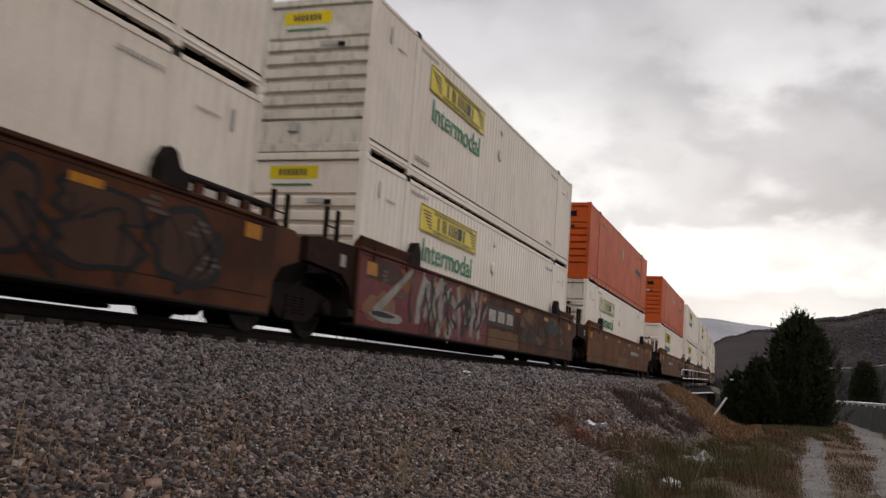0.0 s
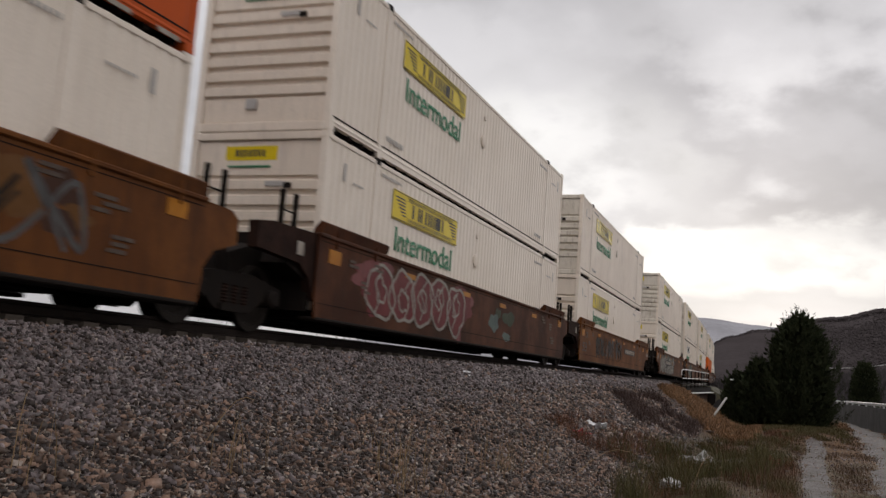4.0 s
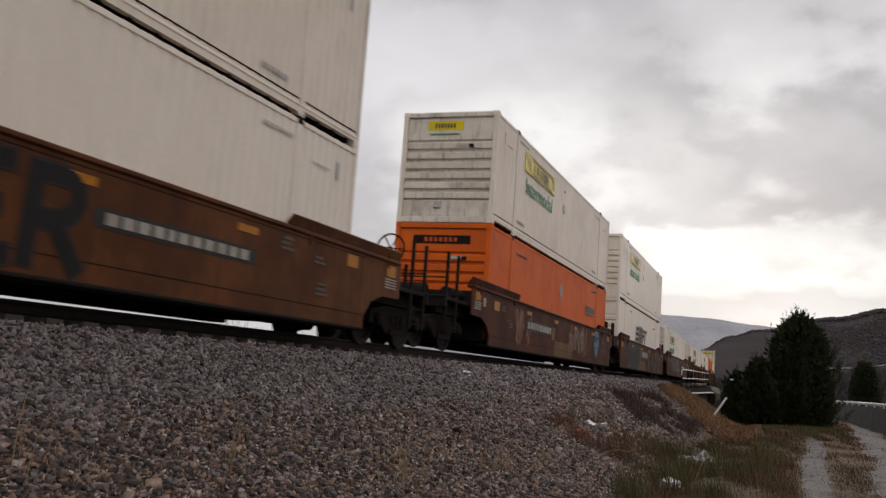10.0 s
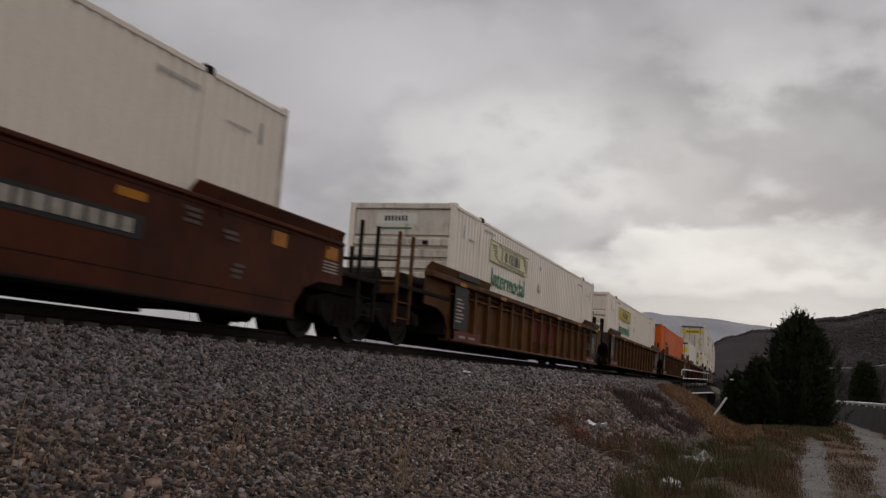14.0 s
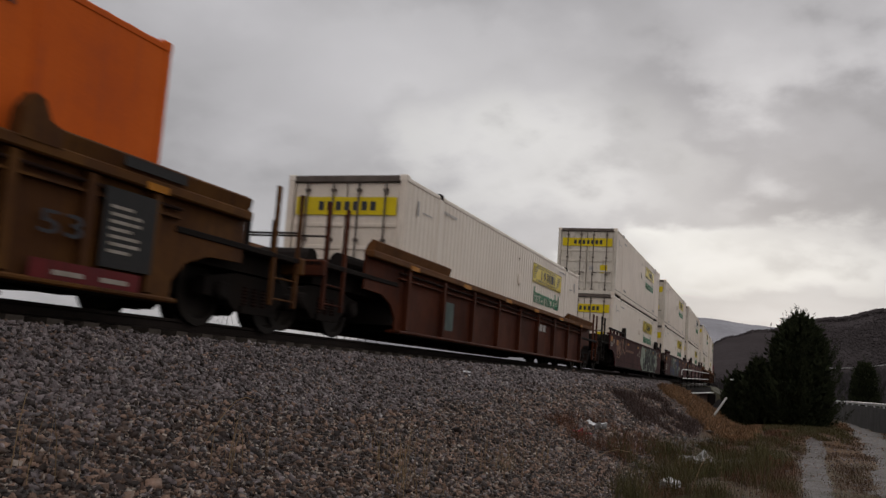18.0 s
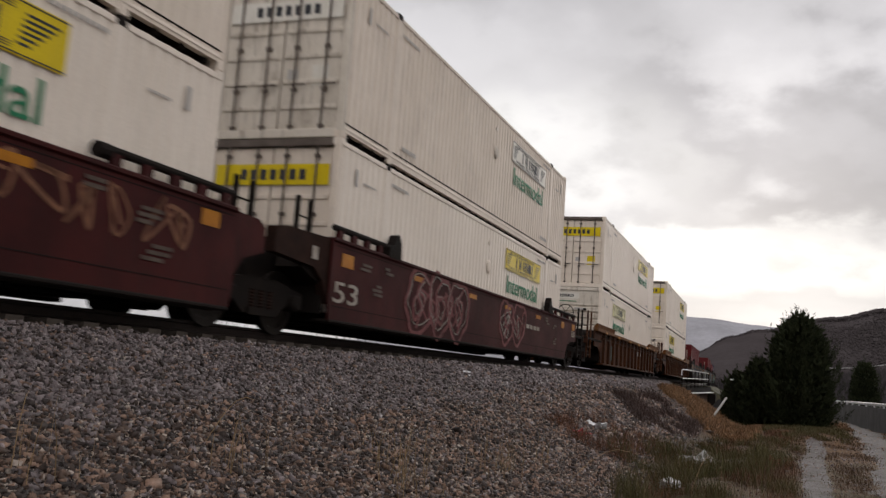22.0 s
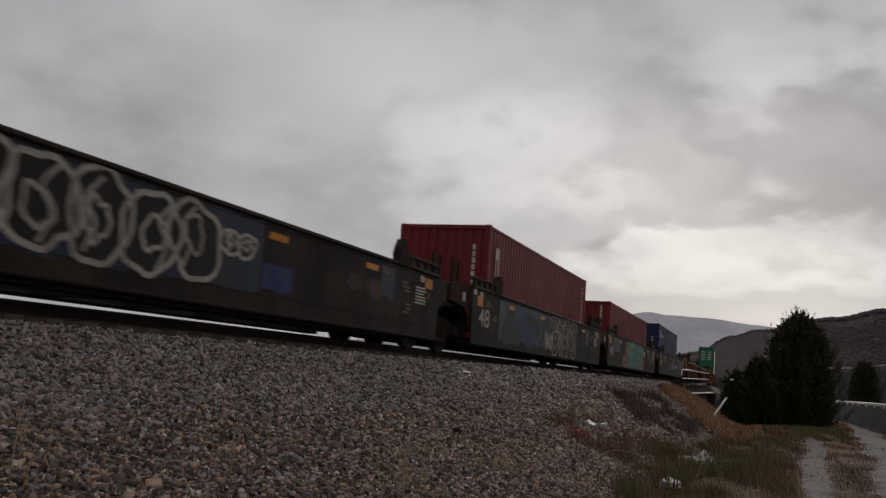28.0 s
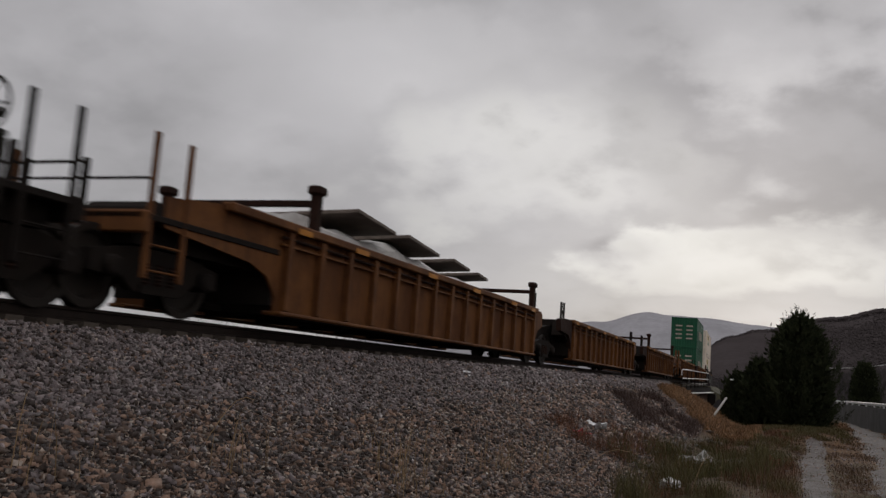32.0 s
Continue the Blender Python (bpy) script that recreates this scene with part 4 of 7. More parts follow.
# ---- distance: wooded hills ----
# The far ridge's pale grey-blue base colour has the aerial haze put into it.
WOOD_FAR = surface("far_woods_haze_in_colour", (0.29, 0.285, 0.298), (0.22, 0.216, 0.226), 1.0, scale=0.012, bump=0.0, fine=0.08, spec=0.0)
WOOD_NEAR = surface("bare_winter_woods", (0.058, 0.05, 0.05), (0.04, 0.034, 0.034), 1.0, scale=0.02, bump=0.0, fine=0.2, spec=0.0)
TREE_NEAR = surface("bare_winter_trees", (0.064, 0.055, 0.055), (0.046, 0.039, 0.038), 1.0, scale=0.03, bump=0.0, fine=0.12, spec=0.0, vary=0.05, vary_island=True)
WOOD_DARK = surface("dark_thicket", (0.05, 0.045, 0.045), (0.04, 0.035, 0.035), 1.0, scale=0.2, bump=0.0, spec=0.0, vary=0.2, vary_island=True)


def ridge(x, knots):
    for (a, b), (c, d) in zip(knots[:-1], knots[1:]):
        if x <= c:
            t = min(max((x - a) / (c - a), 0), 1)
            t = t * t * (3 - 2 * t)
            return b + (d - b) * t
    return knots[-1][1]


def hill(name, label, dist, deep, knots, material, lump, seed, x0, x1, step):
    xs = list(np.arange(x0, x1, step))
    rows = [-1, -0.8, -0.6, -0.4, -0.2, -0.08, 0, 0.15, 0.5, 1]
    s = Solid()
    for r in rows:
        for x in xs:
            top = ridge(x, knots)
            f = 1 - abs(r) ** 1.5
            z = top * f + lump * noise.noise((x * 0.006 * 600 / dist * 2, r * 2.5, seed)) * f * 1.5 + lump * 0.25 * noise.noise((x * 0.05 * 600 / dist * 2, r * 9, seed))
            s.v.append((x, dist + r * deep, z if f > 0 else -8))
    n = len(xs)
    s.f += [(j * n + i, j * n + i + 1, (j + 1) * n + i + 1, (j + 1) * n + i) for j in range(len(rows) - 1) for i in range(n - 1)]
    ob = part(name, s, material, None)
    ob.data.polygons.foreach_set("use_smooth", [True] * len(ob.data.polygons))
    return tagged(ob, label, "hill", kind="structure")


D1 = 3000
FAR_KNOTS = [(-2600, 60), (-1500, 90), (-900, 150), (-600, 198), (-441, 236), (-387, 228), (-265, 224), (-114, 211), (-70, 207), (200, 195), (900, 150)]
hill("backdrop", "wooded ridge far off, haze painted into its pale grey", D1, 500, FAR_KNOTS, WOOD_FAR, 5, 3, -2700, 1000, 5)
D2 = 1100
NEAR_KNOTS = [(-260, 8), (-150, 22), (-108, 39), (-66, 60), (-41, 68), (40, 86), (89, 97.5), (160, 112), (400, 130), (900, 90)]
hill("backdrop", "dim brown-grey bare wooded hill", D2, 260, NEAR_KNOTS, WOOD_NEAR, 5, 8, -400, 1000, 6)


def woods(name, label, n, dist, deep, knots, x0, x1, high, material, seed, slim=0.16):
    """Slender ragged bare crowns over a hillside."""
    rs3 = random.Random(seed)
    s = Solid()
    for _ in range(n):
        x = rs3.uniform(x0, x1)
        r = -rs3.random() ** 0.8 * 0.9 if rs3.random() > 0.2 else rs3.uniform(-0.06, 0.04)
        z = ridge(x, knots) * (1 - abs(r) ** 1.5) - high * 0.3
        y = dist + r * deep
        h = high * rs3.uniform(0.6, 1.25) * (1.0 if r > -0.08 or slim < 0.3 else 0.45)
        w = h * rs3.uniform(0.6, 1.4) * slim
        k = len(s.v)
        a0 = rs3.uniform(0, 6.28)
        s.v += [(x, y, z)] + [(x + w * math.cos(a0 + 2.094 * i), y + w * math.sin(a0 + 2.094 * i), z + h * rs3.uniform(0.45, 0.75)) for i in range(3)] + [(x + rs3.uniform(-0.5, 0.5) * w, y, z + h)]
        s.f += [(k, k + 1 + i, k + 1 + (i + 1) % 3) for i in range(3)] + [(k + 4, k + 1 + (i + 1) % 3, k + 1 + i) for i in range(3)]
    me = bpy.data.meshes.new(name)
    me.from_pydata(s.v, [], s.f)
    me.materials.append(material)
    return tagged(new(name, me), label, "woods", kind="stuff")


woods("far_woods", "bare grey trees covering the hill", 42000, D2, 260, NEAR_KNOTS, -330, 330, 6.0, TREE_NEAR, 4, 0.42)
woods("thicket", "dark leafless thicket at the foot of the hill", 5000, 150, 24, [(-60, 1.2), (-8, 1.5), (4, 3.0), (9, 5.0), (40, 6.5)], -22, 26, 1.9, WOOD_DARK, 6, 0.14)


# ---- small things ----
RAG = surface("white_plastic_litter", (0.76, 0.76, 0.76), (0.62, 0.62, 0.62), 0.5, scale=12, bump=0.3)
REDRAG = surface("faded_red_litter", (0.3, 0.05, 0.05), (0.2, 0.04, 0.04), 0.6, scale=12, bump=0.3)


def litter(x, y, size, material, label, seed):
    rs4 = random.Random(seed)
    s = Solid()
    n = 5
    z = ground_z(x - track_x(y), y, x)
    s.v = [(x + (i / n - 0.5) * size * 1.5 + rs4.gauss(0, 0.12 * size), y + (j / n - 0.5) * size * 1.3 + rs4.gauss(0, 0.1 * size), z + 0.07 + abs(rs4.gauss(0, 0.2 * size))) for i in range(n) for j in range(n)]
    s.f = [(i * n + j, i * n + j + 1, (i + 1) * n + j + 1, (i + 1) * n + j) for i in range(n - 1) for j in range(n - 1)]
    bot = len(s.v)
    s.v += [(a, b, c - 0.06) for a, b, c in s.v]
    s.f += [tuple(bot + k for k in f[::-1]) for f in s.f]
    tagged(part("litter", s, material, None), label, "litter", "litter in the ditch")


for i, (x, y, sz, m, lb) in enumerate(((-2.4, 23.1, 0.44, RAG, "crumpled white plastic sheet in the wet ditch"), (-2.15, 23.5, 0.36, RAG, "crumpled white plastic sheet in the wet ditch"), (-1.96, 23.9, 0.4, RAG, "crumpled white plastic sheet in the wet ditch"),
                                       (-1.95, 16.6, 0.27, RAG, "torn white plastic scrap in the ditch"), (-2.0, 17.3, 0.3, RAG, "torn white plastic scrap in the ditch"),
                                       (-4.0, 20.1, 0.32, RAG, "white rag caught on the bank"), (-3.88, 17.8, 0.16, REDRAG, "faded red scrap on the bank"), (-3.78, 18.4, 0.12, REDRAG, "faded red scrap on the bank"),
                                       (-0.42, 23.4, 0.26, REDRAG, "faded red scrap in the grass"), (-0.5, 26.4, 0.12, RAG, "small white scrap in the grass"), (-5.9, 17.0, 0.1, RAG, "small white scrap on the stones"))):
    litter(x, y, sz, m, lb, i)
ROCK = surface("dark_rough_rock", (0.11, 0.1, 0.095), (0.05, 0.045, 0.042), 0.7, scale=3, bump=0.5, spec=0.15)


def rock(x, y, r, seed):
    bm = bmesh.new()
    bmesh.ops.create_icosphere(bm, subdivisions=1, radius=1)
    for v in bm.verts:
        v.co *= 1 + 0.7 * noise.noise(v.co * 1.7 + Vector((seed * 7.1, 0, 0)))
        v.co = Vector((v.co.x * r * 1.3, v.co.y * r, v.co.z * r * 0.65))
    me = bpy.data.meshes.new("rock")
    bm.to_mesh(me)
    bm.free()
    me.materials.append(ROCK)
    ob = new("rock", me)
    ob.location = (x, y, ground_z(x - track_x(y), y, x) + r * 0.25)
    ob.rotation_euler = (0, 0, seed)
    tagged(ob, "rough grey rock lying in the ditch", "rock", "rocks in the ditch")


for i in range(34):
    y = 24.5 + 20 * rs.random() ** 1.2
    rock(-2.72 + 0.012 * (y - 35) + rs.gauss(0, 0.3), y, rs.uniform(0.05, 0.17), i)

CARWHITE = surface("white_car_paint", (0.7, 0.7, 0.7), (0.66, 0.66, 0.66), 0.3, scale=2, bump=0.0)
CARGLASS = surface("dark_car_glass", (0.02, 0.022, 0.025), (0.03, 0.03, 0.033), 0.1, scale=2, bump=0.0, spec=0.6)
TYRE = surface("tyre_rubber", (0.02, 0.02, 0.02), (0.03, 0.03, 0.03), 0.85, scale=8)
TAIL = bpy.data.materials.new("lit_tail_lamp")
TAIL.use_nodes = True
TAIL.node_tree.nodes["Principled BSDF"].inputs["Base Color"].default_value = (0.5, 0.02, 0.02, 1)
TAIL.node_tree.nodes["Principled BSDF"].inputs["Emission Color"].default_value = (1, 0.06, 0.05, 1)
TAIL.node_tree.nodes["Principled BSDF"].inputs["Emission Strength"].default_value = 1.6


def suv():
    root = thing("sport_utility_car", "white sport utility car with lit tail lamps on the highway", "car")
    b = Solid()
    b.slab_x([(-2.35, 0.35), (2.3, 0.35), (2.4, 0.6), (2.3, 0.95), (1.2, 1.05), (0.55, 1.7), (-1.9, 1.75), (-2.3, 1.1), (-2.4, 0.6)], -0.92, 0.92)
    part("body", b, CARWHITE, root)
    part("rear_window", Solid().slab_y([(-0.7, 1.15), (0.7, 1.15), (0.62, 1.6), (-0.62, 1.6)], -2.31, -2.2), CARGLASS, root)
    for sd in (-1, 1):
        part("side_window", Solid().slab_x([(-2.0, 1.12), (1.0, 1.12), (0.5, 1.62), (-1.85, 1.64)], min(sd * 0.91, sd * 0.93), max(sd * 0.91, sd * 0.93)), CARGLASS, root)
        part("tail_lamp", Solid().box(min(sd * 0.72, sd * 0.93), max(sd * 0.72, sd * 0.93), -2.42, -2.28, 0.8, 1.15, 0.02), TAIL, root, "lit red tail lamp")
        for y in (-1.45, 1.45):
            w = part("wheel", Solid().turn([(sd * 0.68, 0.0), (sd * 0.68, 0.36), (sd * 0.94, 0.36), (sd * 0.94, 0.22), (sd * 0.9, 0.0)], (y, 0.36), 18), TYRE, root)
            part("rim", Solid().turn([(sd * 0.92, 0.22), (sd * 0.95, 0.2), (sd * 0.93, 0.0)], (y, 0.36), 14), GALV, w)
    part("bumper", Solid().box(-0.9, 0.9, -2.46, -2.3, 0.4, 0.65, 0.04), STEEL_DARK, root)
    part("roof_rack", Solid().rod((0.7, -1.7, 1.79), (0.7, 0.3, 1.77), 0.02, 6).rod((-0.7, -1.7, 1.79), (-0.7, 0.3, 1.77), 0.02, 6), STEEL_DARK, root)
    return root


SUV = suv()


# ---- containers ----
C_L, C_W, C_H = 16.154, 2.591, 2.896


def wavy(half, y0, y1, z0, z1, pitch, depth, side):
    """A corrugated sheet on the wall at x = side * half, troughs inward."""
    s = Solid()
    n = max(1, round((y1 - y0) / pitch))
    step = (y1 - y0) / n
    prof = []
    for i in range(n):
        a = y0 + i * step
        prof += [(a, 0), (a + 0.5 * step, 0), (a + 0.64 * step, -depth), (a + 0.84 * step, -depth)]
    prof.append((y1, 0))
    for z in (z0, z1):
        s.v += [(side * (half + d), y, z) for y, d in prof]
    k = len(prof)
    s.f += [(i, i + 1, k + i + 1, k + i) for i in range(k - 1)]
    j = len(s.v)
    s.box(side * (half - depth - 0.05), side * (half - depth - 0.006), y0, y1, z0, z1)
    return s


def comb(x0, x1, y0, y1, back, face, tip, n, wide):
    """A plate with n cross ribs, as one connected shape; back, face and tip are heights."""
    line = [(y0, face)]
    for i in range(n):
        c = y0 + (i + 0.5) * (y1 - y0) / n
        line += [(c - wide / 2, face), (c - wide / 2, tip), (c + wide / 2, tip), (c + wide / 2, face)]
    line.append((y1, face))
    s = Solid()
    m = len(line)
    for x in (x0, x1):
        s.v += [(x, y, z) for y, z in line] + [(x, y, back) for y, z in line]
    k = 2 * m
    for i in range(m - 1):
        s.f += [(i, i + 1, k + i + 1, k + i), (m + i, k + m + i, k + m + i + 1, m + i + 1)]
        s.f += [(i, m + i, m + i + 1, i + 1), (k + i, k + i + 1, k + m + i + 1, k + m + i)]
    s.f += [(0, k, k + m, m), (m - 1, 2 * m - 1, k + 2 * m - 1, k + m - 1)]
    return s


def doors(root, y_end, sgn, hw, h, mat_door, mat_metal, mat_dark, label):
    """Two doors with lock rods at the end y_end, facing sgn along y."""
    y = y_end - sgn * 0.07
    for sx in (-1, 1):
        d = Solid()
        d.box(min(0.012 * sx, (hw - 0.14) * sx), max(0.012 * sx, (hw - 0.14) * sx), min(y, y - sgn * 0.05), max(y, y - sgn * 0.05), 0.17, h - 0.15, 0.012)
        leaf = part("door", d, mat_door, root, label)
        for zr in (0.55, 1.0, 1.45, 1.9, 2.35):
            if zr < h - 0.3:
                r = Solid().box(min(0.05 * sx, (hw - 0.18) * sx), max(0.05 * sx, (hw - 0.18) * sx), min(y, y + sgn * 0.022), max(y, y + sgn * 0.022), zr - 0.04, zr + 0.04, 0.008)
                part("door_rib", r, mat_door, leaf)
        for xr in (0.28, 0.86):
            rod = Solid().rod((sx * xr, y + sgn * 0.05, 0.14), (sx * xr, y + sgn * 0.05, h - 0.12), 0.019)
            for zb in (0.2, 0.85, 1.6, h - 0.3):
                rod.box(sx * xr - 0.045, sx * xr + 0.045, min(y, y + sgn * 0.06), max(y, y + sgn * 0.06), zb - 0.03, zb + 0.03)
            rod.box(sx * xr - 0.22, sx * xr + 0.03, min(y + sgn * 0.06, y + sgn * 0.08), max(y + sgn * 0.06, y + sgn * 0.08), 0.92, 0.95)
            part("lock_rod", rod, mat_metal, leaf)


def sign(root, side, x, y0, y1, z0, z1, film, ink, lines=True):
    """A framed sign with plain marks, read along +y on the +x side."""
    p = part("sign_panel", Solid().slab_x([(y0, z0), (y1, z0), (y1, z1), (y0, z1)], min(x, x + side * 0.005), max(x, x + side * 0.005)), film, root, "framed sign with plain dark marks")
    fr = Solid()
    for a, b, c, d in ((y0, y1, z1 - 0.03, z1 - 0.015), (y0, y1, z0 + 0.015, z0 + 0.03)):
        fr.slab_x([(a, c), (b, c), (b, d), (a, d)], x + side * 0.005, x + side * 0.009)
    if lines:
        for i in range(3):
            for zz in (z1 - 0.06 - i * 0.025, z0 + 0.06 + i * 0.025):
                fr.slab_x([(y0 + 0.2 * (y1 - y0), zz - 0.005), (y1 - 0.1 * (y1 - y0), zz - 0.005), (y1 - 0.1 * (y1 - y0), zz + 0.005), (y0 + 0.2 * (y1 - y0), zz + 0.005)], x + side * 0.005, x + side * 0.009)
    tagged(part("border", fr, ink, p), kind="stuff")
    h, w = z1 - z0, y1 - y0
    mk = Solid()
    start = y0 + 0.27 * w if side > 0 else y1 - 0.27 * w
    # plain upright bars, one to three for each mark
    zb, zt, th = z0 + 0.26 * h, z1 - 0.26 * h, 0.024 * w
    for at, n, pitch in ((0.0, 1, 0), (0.085, 2, 0.038), (0.19, 2, 0.045), (0.275, 2, 0.042), (0.355, 3, 0.028), (0.46, 1, 0)):
        for k in range(n):
            u = start + side * (at + k * pitch) * w
            mk.slab_x([(u, zb), (u + side * th, zb), (u + side * th, zt), (u, zt)], x + side * 0.005, x + side * 0.0095)
    tagged(part("inscription", mk, ink, p), kind="stuff")
    if lines:
        st = Solid()
        for end in (0, 1):
            for i in range(6):
                z = z0 + h * (0.2 + 0.11 * i)
                l = w * (0.05 + 0.015 * i)
                a = y0 + 0.03 * w + 0.02 * w * (5 - i) if end == 0 else y1 - 0.03 * w - l
                st.slab_x([(a, z), (a + l, z), (a + l, z + 0.05 * h), (a, z + 0.05 * h)], x + side * 0.005, x + side * 0.009)
        tagged(part("scrollwork", st, ink, p), kind="stuff")


def stencils(root, x, side, spots, ink):
    for y, z, l, h, n in spots:
        tagged(part("stencil", bars(Solid(), side, x, y, z + 0.2 * h, l, h * 0.6, [1.0] * (n + 3), 0.8), ink, root), kind="stuff")


def container53(label, wall, end_paint, decor, group="53-foot containers on the train", rib=0.024, vents=True):
    """A 53-foot container, base centre at the origin, blank end at -y and doors at +y."""
    root = thing("container", label, "container", group)
    hw, h, e = C_W / 2, C_H, C_L / 2
    p40 = 6.096
    for sd in (-1, 1):
        w = part("side_wall", wavy(hw - 0.014, -e + 0.1, e - 0.1, 0.2, h - 0.1, 0.235, rib, sd), wall, root)
        # no groove is cut: a dark strip on the wall paints its shade
        part("sill_groove", Solid().box(min(sd * (hw - 0.03), sd * (hw - 0.012)), max(sd * (hw - 0.03), sd * (hw - 0.012)), -e + 0.11, e - 0.11, 0.244, 0.27), STEEL_DARK, root, "dark strip painting a groove's shade above the bottom rail")
        part("ledge", Solid().box(min(sd * (hw - 0.03), sd * (hw + 0.004)), max(sd * (hw - 0.03), sd * (hw + 0.004)), -e + 0.11, e - 0.11, 0.15, 0.172), wall, root)
        part("top_rail", Solid().box(min(sd * (hw - 0.07), sd * (hw - 0.004)), max(sd * (hw - 0.07), sd * (hw - 0.004)), -e + 0.1, e - 0.1, h - 0.12, h - 0.035, 0.012), wall, root)
        rail = Solid()
        for a, b, z0 in ((-e + 0.1, -p40, 0.1), (-p40, p40, 0.05), (p40, e - 0.1, 0.1)):
            rail.slab_y([(sd * (hw - 0.1), z0), (sd * (hw - 0.004), z0), (sd * (hw - 0.004), 0.17), (sd * (hw - 0.03), 0.24), (sd * (hw - 0.1), 0.24)], a, b)
        part("bottom_rail", rail, wall, root)
        for sy in (-1, 1):
            part("lifting_post", Solid().box(min(sd * (hw - 0.06), sd * hw), max(sd * (hw - 0.06), sd * hw), sy * p40 - 0.09, sy * p40 + 0.09, 0.1, h - 0.02, 0.012), wall, root)
            part("corner_post", Solid().box(min(sd * (hw - 0.13), sd * hw), max(sd * (hw - 0.13), sd * hw), min(sy * e, sy * (e - 0.11)), max(sy * e, sy * (e - 0.11)), 0.1, h - 0.1, 0.014), wall if sy < 0 else end_paint, root)
            for z0, z1 in ((-0.004, 0.13), (h - 0.12, h + 0.008)):
                part("lifting_casting", Solid().box(min(sd * (hw - 0.15), sd * (hw + 0.006)), max(sd * (hw - 0.15), sd * (hw + 0.006)), sy * p40 - 0.095, sy * p40 + 0.095, z0, z1, 0.016), STEEL_DARK if z0 > 1 else wall, root, "dark steel lifting casting" if z0 > 1 else "")
                part("corner_casting", Solid().box(min(sd * (hw - 0.16), sd * (hw + 0.004)), max(sd * (hw - 0.16), sd * (hw + 0.004)), min(sy * (e + 0.003), sy * (e - 0.18)), max(sy * (e + 0.003), sy * (e - 0.18)), z0, z1, 0.014), wall, root)
        # heat panel seam, small round vent, stencils
        if not vents:
            continue
        vent = Solid().turn([(sd * (hw - 0.01), 0.16), (sd * (hw + 0.012), 0.16), (sd * (hw + 0.03), 0.1), (sd * (hw + 0.03), 0.0)], (-0.3, 1.83), 14)
        part("vent", vent, end_paint, root)
        part("vent", Solid().turn([(sd * (hw - 0.01), 0.06), (sd * (hw + 0.012), 0.06), (sd * (hw + 0.012), 0.0)], (-0.25, 2.42), 10), end_paint, root)
    roof = comb(-hw + 0.05, hw - 0.05, -e + 0.08, e - 0.08, h - 0.05, h - 0.025, h - 0.012, 40, 0.16)
    part("roof", roof, wall, root)
    fl = comb(-hw + 0.05, hw - 0.05, -e + 0.1, e - 0.1, 0.18, 0.14, 0.02, 32, 0.06)
    part("floor", fl, STEEL_DARK, root, "dark steel underframe")
    # blank end with level ribs
    part("end_wall", Solid().box(-hw + 0.1, hw - 0.1, -e + 0.095, -e + 0.13, 0.14, h - 0.1).box(-hw + 0.13, hw - 0.13, -e + 0.05, -e + 0.1, 2.16, h - 0.15, 0.01).box(-hw + 0.13, hw - 0.13, -e + 0.05, -e + 0.1, 0.17, 0.58, 0.01), end_paint, root, "grimy ribbed end wall")
    for z0, z1 in ((0.0, 0.16), (h - 0.14, h - 0.005)):
        part("end_beam", Solid().box(-hw + 0.12, hw - 0.12, -e + 0.004, -e + 0.1, z0, z1, 0.014), end_paint, root)
        part("end_beam", Solid().box(-hw + 0.12, hw - 0.12, e - 0.1, e - 0.004, z0, z1, 0.014), end_paint if z0 < 1 else ROD, root)
    for i in range(6):
        z = 0.7 + i * 0.26
        part("end_rib", Solid().slab_x([(-e + 0.1, z - 0.085), (-e + 0.03, z - 0.065), (-e + 0.03, z + 0.075), (-e + 0.1, z + 0.115)], -hw + 0.13, hw - 0.13), end_paint, root)
    part("gladhand_box", Solid().box(-0.32, -0.12, -e + 0.005, -e + 0.06, 0.38, 0.56, 0.01), LETTER_GREY, root)
    part("data_plate", Solid().box(0.2, 0.55, -e + 0.006, -e + 0.05, 1.98, 2.06), LETTER_GREY, root)
    part("tie_box", Solid().box(0.55, 0.68, -e + 0.006, -e + 0.05, 1.95, 2.04), STEEL_DARK, root)
    doors(root, e, 1, hw, h, end_paint, ROD, STEEL_DARK, "dirty door with four lock rods")
    decor(root, hw, h, e)
    return root


def end_mark(root, y, sgn, x0, x1, z0, z1, film, ink):
    p = part("end_sign", Solid().box(x0, x1, min(y, y + sgn * 0.006), max(y, y + sgn * 0.006), z0, z1), film, root, "end sign with plain marks")
    n = 7
    w = (x1 - x0) * 0.6 / n
    mk = Solid()
    for i in range(n):
        a = x0 + (x1 - x0) * 0.2 + i * w
        mk.box(a, a + w * 0.62, min(y + sgn * 0.006, y + sgn * 0.01), max(y + sgn * 0.006, y + sgn * 0.01), z0 + 0.25 * (z1 - z0), z1 - 0.25 * (z1 - z0))
    tagged(part("inscription", mk, ink, p), kind="stuff")


